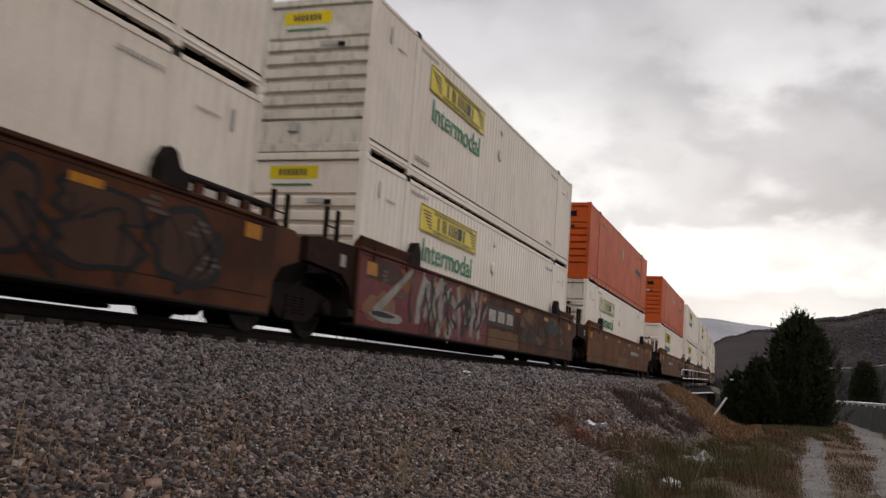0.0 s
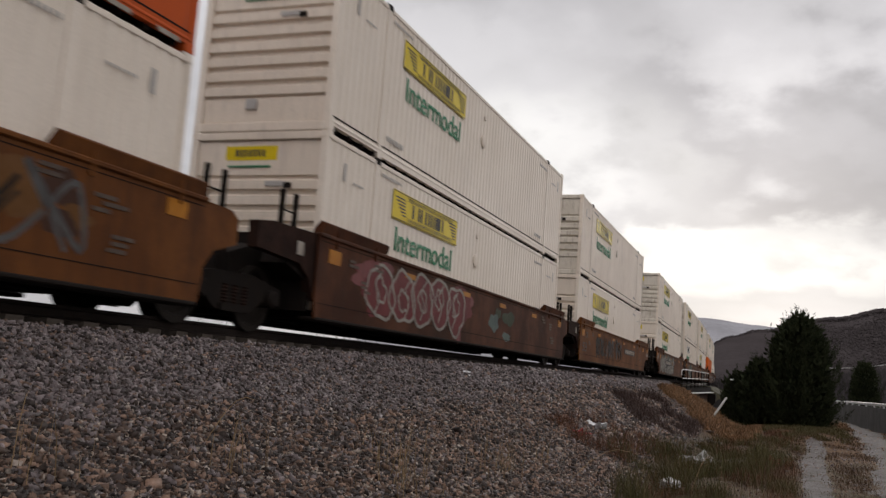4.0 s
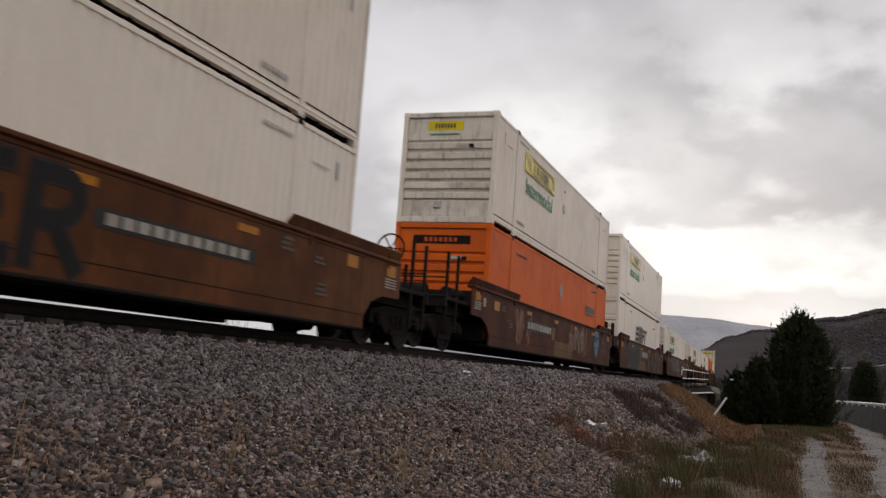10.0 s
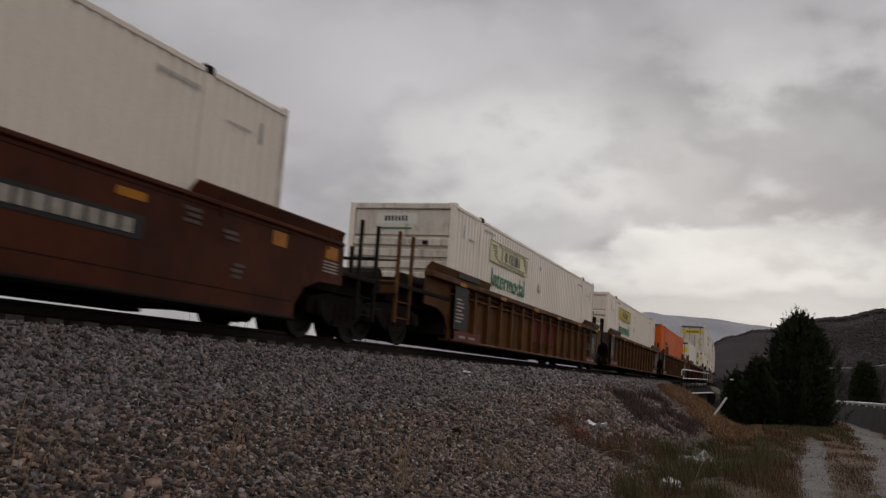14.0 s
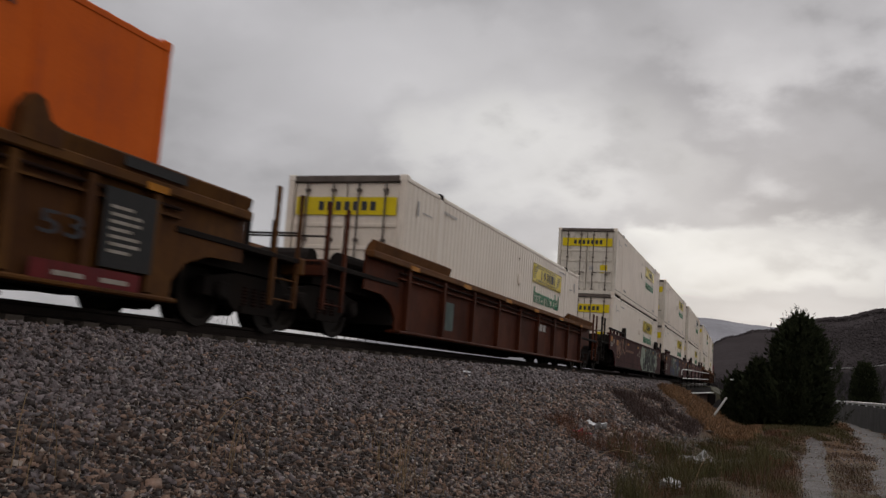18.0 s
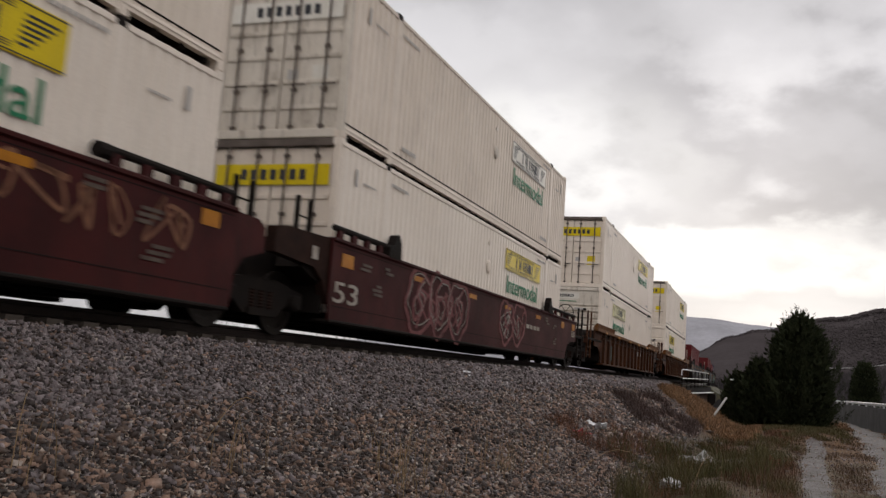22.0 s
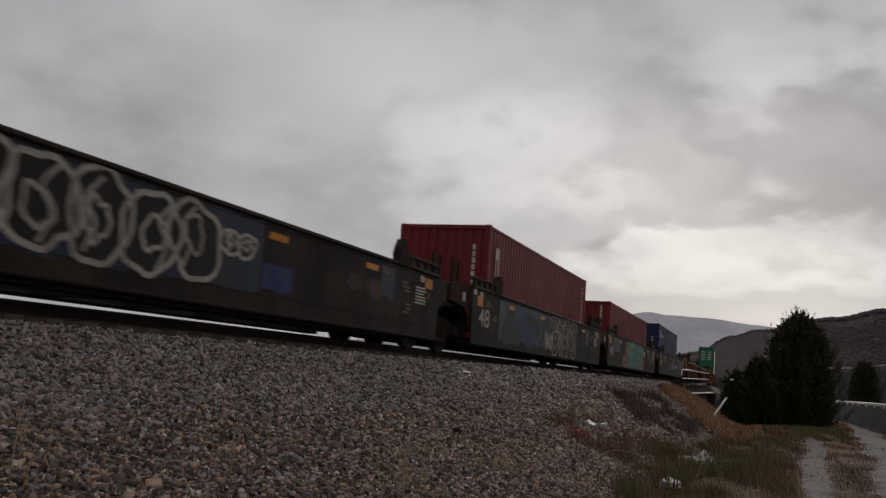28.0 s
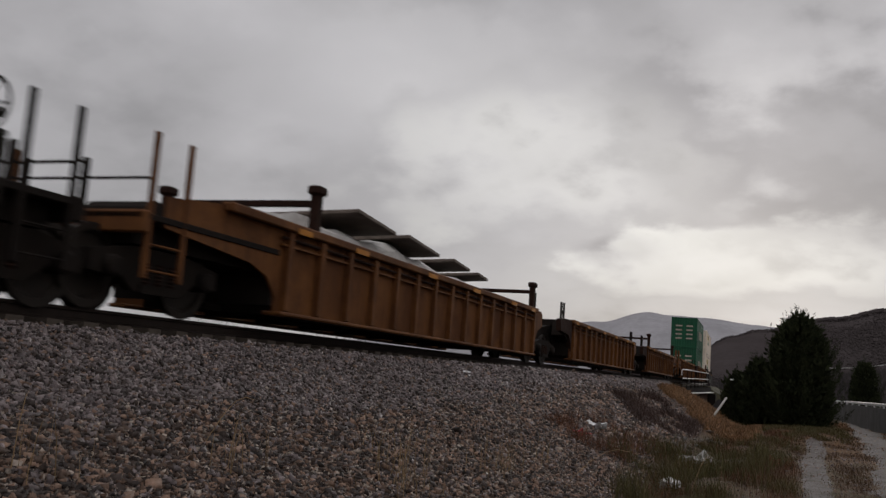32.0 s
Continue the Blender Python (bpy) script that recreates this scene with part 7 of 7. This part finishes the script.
def g6(r):
    smears(r, -6.8, 0.9, 0.25, 1.4, 12, ("olive", "smoke", "olive"), 0.5, 50)
    scrawl(r, -8.2, -5.8, 0.34, 1.36, 4, "white", 0.18, 51)
    rings(r, -5.4, 0.7, 0.25, 1.4, 5, "white", "smoke", 0.05, 52)
    smears(r, -0.9, 0.2, 0.6, 1.1, 3, ("orange", "tan"), 0.2, 53, lift=0.01)
    scrawl(r, 0.7, 2.5, 1.0, 1.4, 3, "black", 0.05, 54)
    plate(r, -4.9, 0.8, 3.35, 0.28, x=1.511)


def g7(r):
    smears(r, -5.3, -1.9, 0.25, 1.36, 16, ("moss", "olive", "moss"), 0.5, 60)
    smears(r, -5.0, -2.1, 0.4, 1.2, 7, ("black", "smoke"), 0.16, 61, lift=0.005)


def g8(r):
    rings(r, -5.5, -2.9, 0.25, 1.36, 2, "smoke", "black", 0.12, 71)
    sprayed_word(r, "INOER", -2.9, 1.8, 0.25, 1.3, "black", "smoke", 0.17, 0.035, 72)
    plate(r, 1.75, 0.82, 3.15, 0.22)
    smears(r, -8.0, -5.6, 0.4, 1.3, 5, ("black", "smoke"), 0.35, 73)


def g9(r):
    plate(r, -5.0, 0.8, 3.1, 0.3, 9)
    patch(r, -1.5, 0.22, 2.6, 0.48, "tan")
    patch(r, -1.9, 0.72, 0.4, 0.35, "orange")
    scrawl(r, 0.5, 3.4, 0.4, 1.42, 6, "flesh", 0.09, 82)
    scrawl(r, 0.7, 3.2, 0.5, 1.35, 4, "white", 0.04, 83, lift=0.007)
    scrawl(r, -6.2, -4.6, 0.4, 1.42, 3, "flesh", 0.12, 84)
    part("graffiti_face", Solid().slab_x([(4.95, 1.42), (5.75, 1.42), (5.85, 1.1), (5.95, 1.0), (5.8, 0.85), (5.65, 0.6), (5.4, 0.4), (5.15, 0.62), (5.0, 0.95)], 1.5, 1.504), SPRAY["sky"], r, "light blue sprayed face")
    for k, (cy, cz, ry, rz) in enumerate(((5.2, 1.15, 0.1, 0.07), (5.6, 1.15, 0.1, 0.07), (5.4, 0.8, 0.14, 0.03))):
        part("graffiti_patch", Solid().slab_x(blob(cy, cz, ry, rz, 85 + k, 14, 0.2), 1.504, 1.507), SPRAY["black"], r)
    part("graffiti_stroke", ribbon(Solid(), curve([(4.98, 1.25), (5.2, 1.0), (5.35, 1.2), (5.6, 1.0), (5.85, 1.1)]), 0.03, 1.504, 1.508), SPRAY["black"], r)


def g10(r):
    rings(r, -6.1, -2.1, 0.25, 1.46, 4, "smoke", "grey", 0.04, 91)
    patch(r, -2.5, 0.22, 2.9, 0.48, "tan")
    patch(r, -2.3, 0.7, 0.8, 0.6, "tan")
    plate(r, -1.4, 0.8, 2.4, 0.45, 3)
    smears(r, 0.6, 6.6, 0.25, 1.3, 9, ("smoke", "olive", "black"), 0.5, 93)
    shards(r, 0.9, 6.6, 0.25, 1.42, 10, "flesh", "black", 92)


def g11(r):
    smears(r, -5.9, 1.2, 0.25, 1.45, 14, ("pink", "red", "pink", "black"), 0.65, 100)
    graffiti(r, -5.0, 0.3, 0.42, 1.42, 5, None, "grey", "black", 101, x=1.504)
    smears(r, -5.0, 0.2, 0.5, 1.35, 7, ("mint", "grey"), 0.17, 103, lift=0.014)
    plate(r, 1.85, 0.8, 3.05, 0.27)


def g16(r):
    lettering("53", SPRAY["flesh"], r, 1.502, -8.05, 0.55, 0.85, 0.36)
    scrawl(r, -8.4, -5.6, 0.75, 1.42, 4, "flesh", 0.12, 111)
    smears(r, 0.0, 6.3, 0.25, 1.45, 20, ("mint",), 0.6, 112)
    patch(r, 0.5, 0.22, 5.5, 1.18, "mint")
    sprayed_word(r, "JABONE", 0.7, 5.9, 0.25, 1.44, "black", "smoke", 0.25, 0.02, 113, x=1.505, gap=0.02, lean=0.1)
    smears(r, 4.2, 7.8, 1.0, 1.4, 6, ("mint", "pink"), 0.1, 114, lift=0.009)
    plate(r, -5.55, 0.88, 2.65, 0.18, 6, False, SPRAY["flesh"])
    lettering("A", LETTER_WHITE, r, 1.502, -1.5, 0.87, 0.17, 0.2)
    part("seal", ribbon(Solid(), [Vector(p) for p in blob(-0.82, 1.0, 0.16, 0.14, 115, 22, 0.03)], 0.03, 1.5, 1.504, closed=True), LETTER_WHITE, r, "round white stencilled seal")


def g17(r):
    lettering("53", LETTER_WHITE, r, 1.502, -8.3, 0.5, 0.9, 0.36)
    patch(r, -4.9, 0.22, 5.7, 1.2, "navy")
    smears(r, -5.0, 0.9, 0.25, 1.44, 26, ("cobalt", "navy", "moss", "cobalt", "olive", "navy"), 0.5, 121, lift=0.0035)
    smears(r, -4.8, 0.6, 0.45, 1.4, 9, ("mint", "white", "tan"), 0.2, 122, lift=0.008)
    smears(r, 0.6, 2.8, 0.6, 1.15, 5, ("mint", "moss"), 0.3, 123)
    smears(r, 2.6, 4.2, 0.85, 1.15, 4, ("pink", "brown"), 0.16, 124)
    scrawl(r, 4.2, 7.6, 0.8, 1.4, 6, "flesh", 0.06, 125)


def g18(r):
    lettering("53", LETTER_WHITE, r, 1.502, -8.3, 0.5, 0.9, 0.34)
    rings(r, -5.2, -1.7, 0.25, 1.45, 3, None, "pink", 0.09, 131)
    rings(r, -5.1, -1.8, 0.42, 1.38, 3, None, "white", 0.025, 131)
    scrawl(r, -4.8, -2.0, 0.5, 1.2, 3, "pink", 0.06, 134)
    rings(r, 0.9, 3.2, 0.4, 1.42, 2, None, "pink", 0.08, 132)
    scrawl(r, 1.0, 3.0, 0.5, 1.3, 3, "white", 0.04, 133)
    plate(r, 3.3, 0.85, 1.6, 0.18, 4, False)


def g48(seed, kind):
    def go(r):
        lettering("48", SPRAY["white"], r, 1.502, -7.45, 0.62, 0.85, 0.42)
        for k, (y, z, l, h) in enumerate(((6.7, 0.84, 0.5, 0.03), (6.7, 0.9, 0.55, 0.03), (6.7, 0.96, 0.5, 0.03), (6.7, 1.02, 0.4, 0.03), (6.7, 1.08, 0.55, 0.03), (6.7, 1.14, 0.5, 0.03), (6.9, 1.28, 0.2, 0.12), (-7.9, 1.32, 0.2, 0.12), (-7.4, 1.3, 0.2, 0.12))):
            part("stencil", Solid().slab_x([(y, z), (y + l, z), (y + l, z + h), (y, z + h)], 1.5, 1.504), LETTER_WHITE, r)
        part("red_mark", Solid().slab_x(blob(7.38, 1.02, 0.07, 0.07, 3, 22, 0.04), 1.5, 1.504), SPRAY["red"], r, "red round mark")
        patch(r, 5.05, 0.8, 0.6, 0.56, "blue")
        if kind == "loop":
            patch(r, -5.9, 0.42, 7.0, 1.0, "blue")
            rings(r, -4.2, 0.0, 0.42, 1.4, 5, "black", "white", 0.07, seed, x=1.503)
            rings(r, 0.1, 0.9, 0.88, 1.18, 2, None, "white", 0.05, seed + 50, x=1.503)
            patch(r, 1.15, 0.5, 0.8, 0.4, "cobalt")
            smears(r, 3.2, 5.0, 0.7, 1.1, 3, ("smoke", "brown"), 0.3, seed + 9)
        elif kind == "tall":
            patch(r, -5.8, 0.42, 5.8, 0.98, "blue")
            smears(r, -5.7, -0.1, 0.25, 1.35, 9, ("smoke", "navy", "cobalt"), 0.7, seed + 8, lift=0.0035)
            scrawl(r, -0.85, 0.05, 0.36, 0.95, 3, "white", 0.1, seed + 9)
            sprayed_word(r, "BTAKS", 0.15, 3.5, 0.25, 1.43, "black", "white", 0.2, 0.035, seed, gap=0.04)
            scrawl(r, 0.4, 3.3, 0.45, 1.3, 5, "white", 0.035, seed + 7, lift=0.0105)
        elif kind == "word":
            smears(r, -4.0, -2.4, 0.25, 1.1, 7, ("flesh",), 0.4, seed + 2)
            patch(r, -3.1, 0.22, 6.1, 1.18, "flesh")
            rs = random.Random(seed)
            for i in range(34):
                part("graffiti_patch", Solid().slab_x(blob(rs.choice((rs.uniform(-3.6, -2.2), rs.uniform(-3.0, 2.9))), rs.uniform(0.4, 1.34), 0.07, 0.055, i, 12, 0.3), 1.503, 1.505), SPRAY["brown"], r)
            patch(r, -6.6, 0.8, 1.9, 0.6, "blue")
            sprayed_word(r, "BEASY", -2.15, 2.55, 0.25, 1.43, "teal", "black", 0.3, 0.05, seed, x=1.504, gap=0.02)
            smears(r, -2.1, 2.4, 0.45, 1.35, 6, ("cobalt",), 0.12, seed + 4, lift=0.013)
            part("sticker", Solid().box(1.5, 1.504, 3.2, 3.5, 0.95, 1.2), LETTER_GREY, r, "pale stencilled square")
        else:
            patch(r, -1.3, 0.62, 3.2, 0.4, "blue")
            patch(r, -5.2, 0.95, 0.9, 0.28, "blue")
            plate(r, 2.0, 0.72, 1.9, 0.22, 4, False)
            patch(r, 0.4, 1.05, 0.7, 0.16, "grey")
    return go


def gy(r):
    for y0, y1, z0, z1 in ((-8.3, -7.42, 0.44, 1.38), (7.02, 7.86, 0.44, 1.3)):
        board = part("dark_board", Solid().box(1.5, 1.51, y0, y1, z0, z1), BLACK, r, "black data board with rows of white bars")
        rows = Solid()
        for k in range(7):
            rows.box(1.51, 1.514, y0 + 0.1, y0 + 0.1 + (0.5 if k % 3 else 0.36), z0 + 0.16 + 0.08 * k, z0 + 0.195 + 0.08 * k)
        tagged(part("stencil", rows, LETTER_WHITE, board), kind="stuff")
    for y0, y1 in ((-8.2, -6.35), (6.1, 7.7)):
        red = part("red_panel", Solid().box(1.5, 1.508, y0, y1, 0.22, 0.41), SPRAY["red"], r, "dull red strip with white dashes")
        tagged(part("stencil", bars(Solid(), 1, 1.508, y0 + 0.3, 0.27, 1.1, 0.05, [1, 1], 0.6), LETTER_WHITE, red), kind="stuff")
    for y0, y1 in ((-8.25, -6.75), (7.2, 8.3)):
        part("black_band", Solid().box(1.541, 1.546, y0, y1, 1.56, 1.67), BLACK, r)
    lettering("53", LETTER_DARK, r, 1.502, 6.15, 0.66, 0.6, 0.24)
    s = Solid()
    bars(s, 1, 1.402, -1.4, 0.55, 2.9, 0.62, [1, 1, 1], 0.5)
    part("inscription", s, SPRAY["red"], r, "faded red plain marks")


def gb(r):
    plate(r, 1.9, 0.85, 1.3, 0.32, 3, False, LETTER_GREY, 1.402)
    part("board", Solid().box(1.402, 1.41, -6.0, -5.2, 0.4, 1.0), SPRAY["moss"], r, "weathered grey-green patch board")


def wrapped_load(u):
    """Sheeted goods and boards lying in the well."""
    root = thing("sheeted_load", "white sheeted load with loose boards in the well", "load")
    xs, ys = 9, 40
    s = Solid()
    for j in range(ys + 1):
        y = -6.2 + 12.4 * j / ys
        for i in range(xs + 1):
            x = -1.15 + 2.3 * i / xs
            f = (1 - abs(x / 1.15) ** 9) * min(1, (6.2 - abs(y)) / 0.6 + 0.05)
            s.v.append((x, y, 0.0 + f * (1.5 + 0.2 * noise.noise((x * 0.9, y * 0.8, 3)) + 0.08 * noise.noise((x * 2.5, y * 2.2, 5)) - 0.03 * y)))
    m = xs + 1
    s.f += [(j * m + i, j * m + i + 1, (j + 1) * m + i + 1, (j + 1) * m + i) for j in range(ys) for i in range(xs)]
    part("sheet", s, surface("white_plastic_sheet", (0.5, 0.49, 0.47), (0.33, 0.31, 0.29), 0.45, scale=2.5, dirt=(0.1, 0.08, 0.06), dirt_amount=0.5, streak=0.3, bump=0.4, fine=8), root)
    for y, z, l in ((-3.4, 1.74, 1.9), (-1.0, 1.66, 2.0), (1.4, 1.58, 1.3), (3.0, 1.5, 0.9)):
        b = part("board", Solid().box(-0.9, 1.15, -l / 2, l / 2, 0.0, 0.07, 0.01), ROD, root, "loose weathered board")
        b.location, b.rotation_euler = (0, y, z), (radians(-3), radians(-3), radians(3))
    TRAIN.append((root, u, 0.34, False))


def gates(r):
    """End gate posts with arms that stand above the sides."""
    for sy, y in ((-1, -6.2), (1, 6.9)):
        for sx in (-1, 1):
            part("gate_post", Solid().box(min(sx * 1.32, sx * 1.46), max(sx * 1.32, sx * 1.46), y - 0.09, y + 0.09, 1.5, 2.15, 0.02).box(min(sx * 1.28, sx * 1.5), max(sx * 1.28, sx * 1.5), y - 0.15, y + 0.15, 2.1, 2.24, 0.03), STEEL_RUST, r, "dark gate post")
        part("gate_bar", Solid().box(-1.4, 1.4, y - 0.05, y + 0.05, 1.92, 2.02, 0.01), STEEL_RUST, r)


BROWN = "freight well-car unit with flat steel sides"


def smooth(text, paint, a, b, marks, **kw):
    car = well_car(text + " " + BROWN, "flat", paint, a, b, marks=marks, **kw)
    rs = random.Random(len(TRAIN) * 7 + 3)
    end = kw.get("half", 8.38)
    for y, z in ((-end + 1.0, 1.2), (-end + 1.6, 0.9), (-end + 2.1, 1.25), (end - 1.7, 0.75), (end - 1.9, 1.15), (end - 2.8, 1.3)):
        s = Solid()
        n = rs.randrange(2, 4)
        for i in range(n):
            a0, l = y + rs.uniform(-0.1, 0.1), rs.uniform(0.2, 0.42)
            zz = z - i * 0.075
            s.slab_x([(a0, zz), (a0 + l, zz), (a0 + l, zz + 0.045), (a0, zz + 0.045)], 1.5, 1.509)
        tagged(part("stencil", s, FAINT, car), kind="stuff")
    for z in (0.43, 1.395):
        part("weld_seam", Solid().box(1.5, 1.5035, -end + 0.05, end - 0.05, z, z + 0.012), STEEL_DARK, car)
    for far, sy in ((a, -1), (b, 1)):
        if far == CP:
            y = sy * (end + 1.02)
            part("reflector", Solid().box(1.5, 1.506, y - 0.2, y + 0.2, 1.2, 1.4), REFLECT, car, "orange reflective patch")
            rows = Solid()
            for k in range(4):
                rows.box(1.5, 1.5045, y - 0.24, y + 0.24, 0.99 + 0.05 * k, 1.015 + 0.05 * k)
            tagged(part("stencil", rows, LETTER_WHITE, car, "rows of white stencilled bars"), kind="stuff")
    xl = 1.5 if a == CP else 1.44
    part("label_plate", Solid().box(xl, xl + 0.007, -end - 0.6, -end - 0.42, 1.1, 1.3), LETTER_WHITE, car, "small white data label")
    return car


def ribbed(text, paint, a, b, marks=None, **kw):
    return well_car(text + " freight well-car unit with upright side posts", "ribbed", paint, a, b, marks=marks, **kw)


unit(-16.8, smooth("brown graffiti-marked", "rust", CP, AR, None, knob=True, open_guides=True), "white", "white")
unit(2.74, smooth("brown graffiti-marked", "rust", AR, AR, g0, knob=True, open_guides=True), "white", "white")
unit(22.25, smooth("rust-brown, red graffiti-covered", "rust", AR, AR, g1, knob=True), "clean", "white")
unit(41.82, smooth("ochre-brown, patched", "ochre", AR, CP, g2, knob=True, brake=1), "faded", "orange")
unit(65.62, smooth("ochre-brown, numbered", "ochre", CP, AR, g3), "clean", "orange")
unit(85.38, smooth("brown, pink graffiti-marked", "rust", AR, AR, g4), "clean", "clean")
unit(104.88, smooth("ochre-brown, scrawled", "ochre", AR, CP, g5), "clean", "white")
unit(128.59, smooth("tawny brown, white graffiti-covered", "tawny", CP, AR, g6), "clean", "white")
unit(148.17, smooth("tawny brown, green-patched", "tawny", AR, AR, g7), "pale", "white")
unit(167.67, smooth("tawny brown, black-lettered", "tawny", AR, CP, g8, brake=1), "clean", "white")
unit(191.53, smooth("red-brown, patched", "redbrown", CP, AR, g9), "bright", "white")
unit(211.06, smooth("red-brown, black graffiti-covered", "redbrown", AR, AR, g10), "slant", "clean")
unit(230.56, smooth("red-brown, grey graffiti-marked", "redbrown", AR, CP, g11), "faded")
unit(254.10, ribbed("weathered yellow-ochre", "yellow", CP, AR, gy), "faded")
unit(273.66, ribbed("weathered yellow-ochre", "yellow", AR, AR, gy), "clean")
unit(293.33, ribbed("weathered yellow-ochre", "yellow", AR, CP, gy, knob=True), ("bright", T))
unit(316.79, ribbed("red-brown, widely posted", "redbrown", CP, CP, gb, ribs=2.0, chord=CHORD, knob=False), ("clean", T))
unit(340.46, smooth("maroon, graffiti-marked", "maroon", CP, AR, g16, knob=True, open_guides=True), ("clean", T), ("white", T))
unit(360.26, smooth("maroon, blue graffiti-marked", "maroon", AR, AR, g17, open_guides=True), ("clean", T), ("white", T))
unit(379.80, smooth("maroon, pink graffiti-marked", "maroon", AR, CP, g18, knob=True, brake=1, open_guides=True), ("clean", T), ("pale", T))
unit(403.41, ribbed("weathered brown", "brownrib", CP, CP, gb, ribs=1.14, chord=CHORD, brake=1), "faded", ("clean", T))
unit(426.97, ribbed("weathered brown", "brownrib", CP, CP, gb, ribs=1.05, chord=CHORD, brake=1), "clean", ("clean", T))
K48 = dict(half=7.9, joint=9.0, coupler=10.85, open_guides=True, knob=True)
unit(449.62, smooth("slate-grey, worn", "slate", CP, AR, g48(141, "plain"), **K48), "red")
unit(467.60, smooth("slate-grey, empty, graffiti-covered", "slate", AR, AR, g48(142, "loop"), **K48))
unit(485.69, smooth("slate-grey, graffiti-marked", "slate", AR, AR, g48(143, "tall"), **K48), "red")
unit(503.36, smooth("slate-grey, teal graffiti-lettered", "slate", AR, AR, g48(144, "word"), **K48), "redlow")
unit(521.46, smooth("slate-grey, blue-patched", "slate", AR, CP, g48(145, "plain"), brake=1, **K48), "blue")
K40 = dict(half=7.2, joint=9.7, coupler=10.6, reach=2.6, guides=False)
unit(543.10, ribbed("loaded yellow-ochre", "amber", CP, AR, lambda r: gates(r), ribs=1.0, **K40))

wrapped_load(543.10)
unit(562.50, ribbed("empty yellow-ochre", "amber", AR, AR, None, ribs=1.0, **K40))
unit(581.90, ribbed("empty yellow-ochre", "amber", AR, CP, gates, ribs=1.0, **K40))
unit(603.50, ribbed("empty yellow-ochre", "amber", CP, AR, None, ribs=1.0, **K40))
unit(622.90, ribbed("yellow-ochre, loaded", "amber", AR, CP, None, ribs=1.0, **K40), "green", "green")
unit(645.00, smooth("slate-grey", "slate", CP, CP, None), "white", "white")


def motions():
    times = [2 * k for k in range(17)]
    for ob, u, up, turned in TRAIN:
        walk(ob, [(t, on_track(u - travel(t), up, turned)) for t in times])
    walk(SUV, [(t, pose(6.2 - 1.1 * (t - 7) + 0.25, 70 + 25 * (t - 7), 0.9, 0, 0, 2.5)) for t in (0, 8, 16, 24, 32)])


motions()
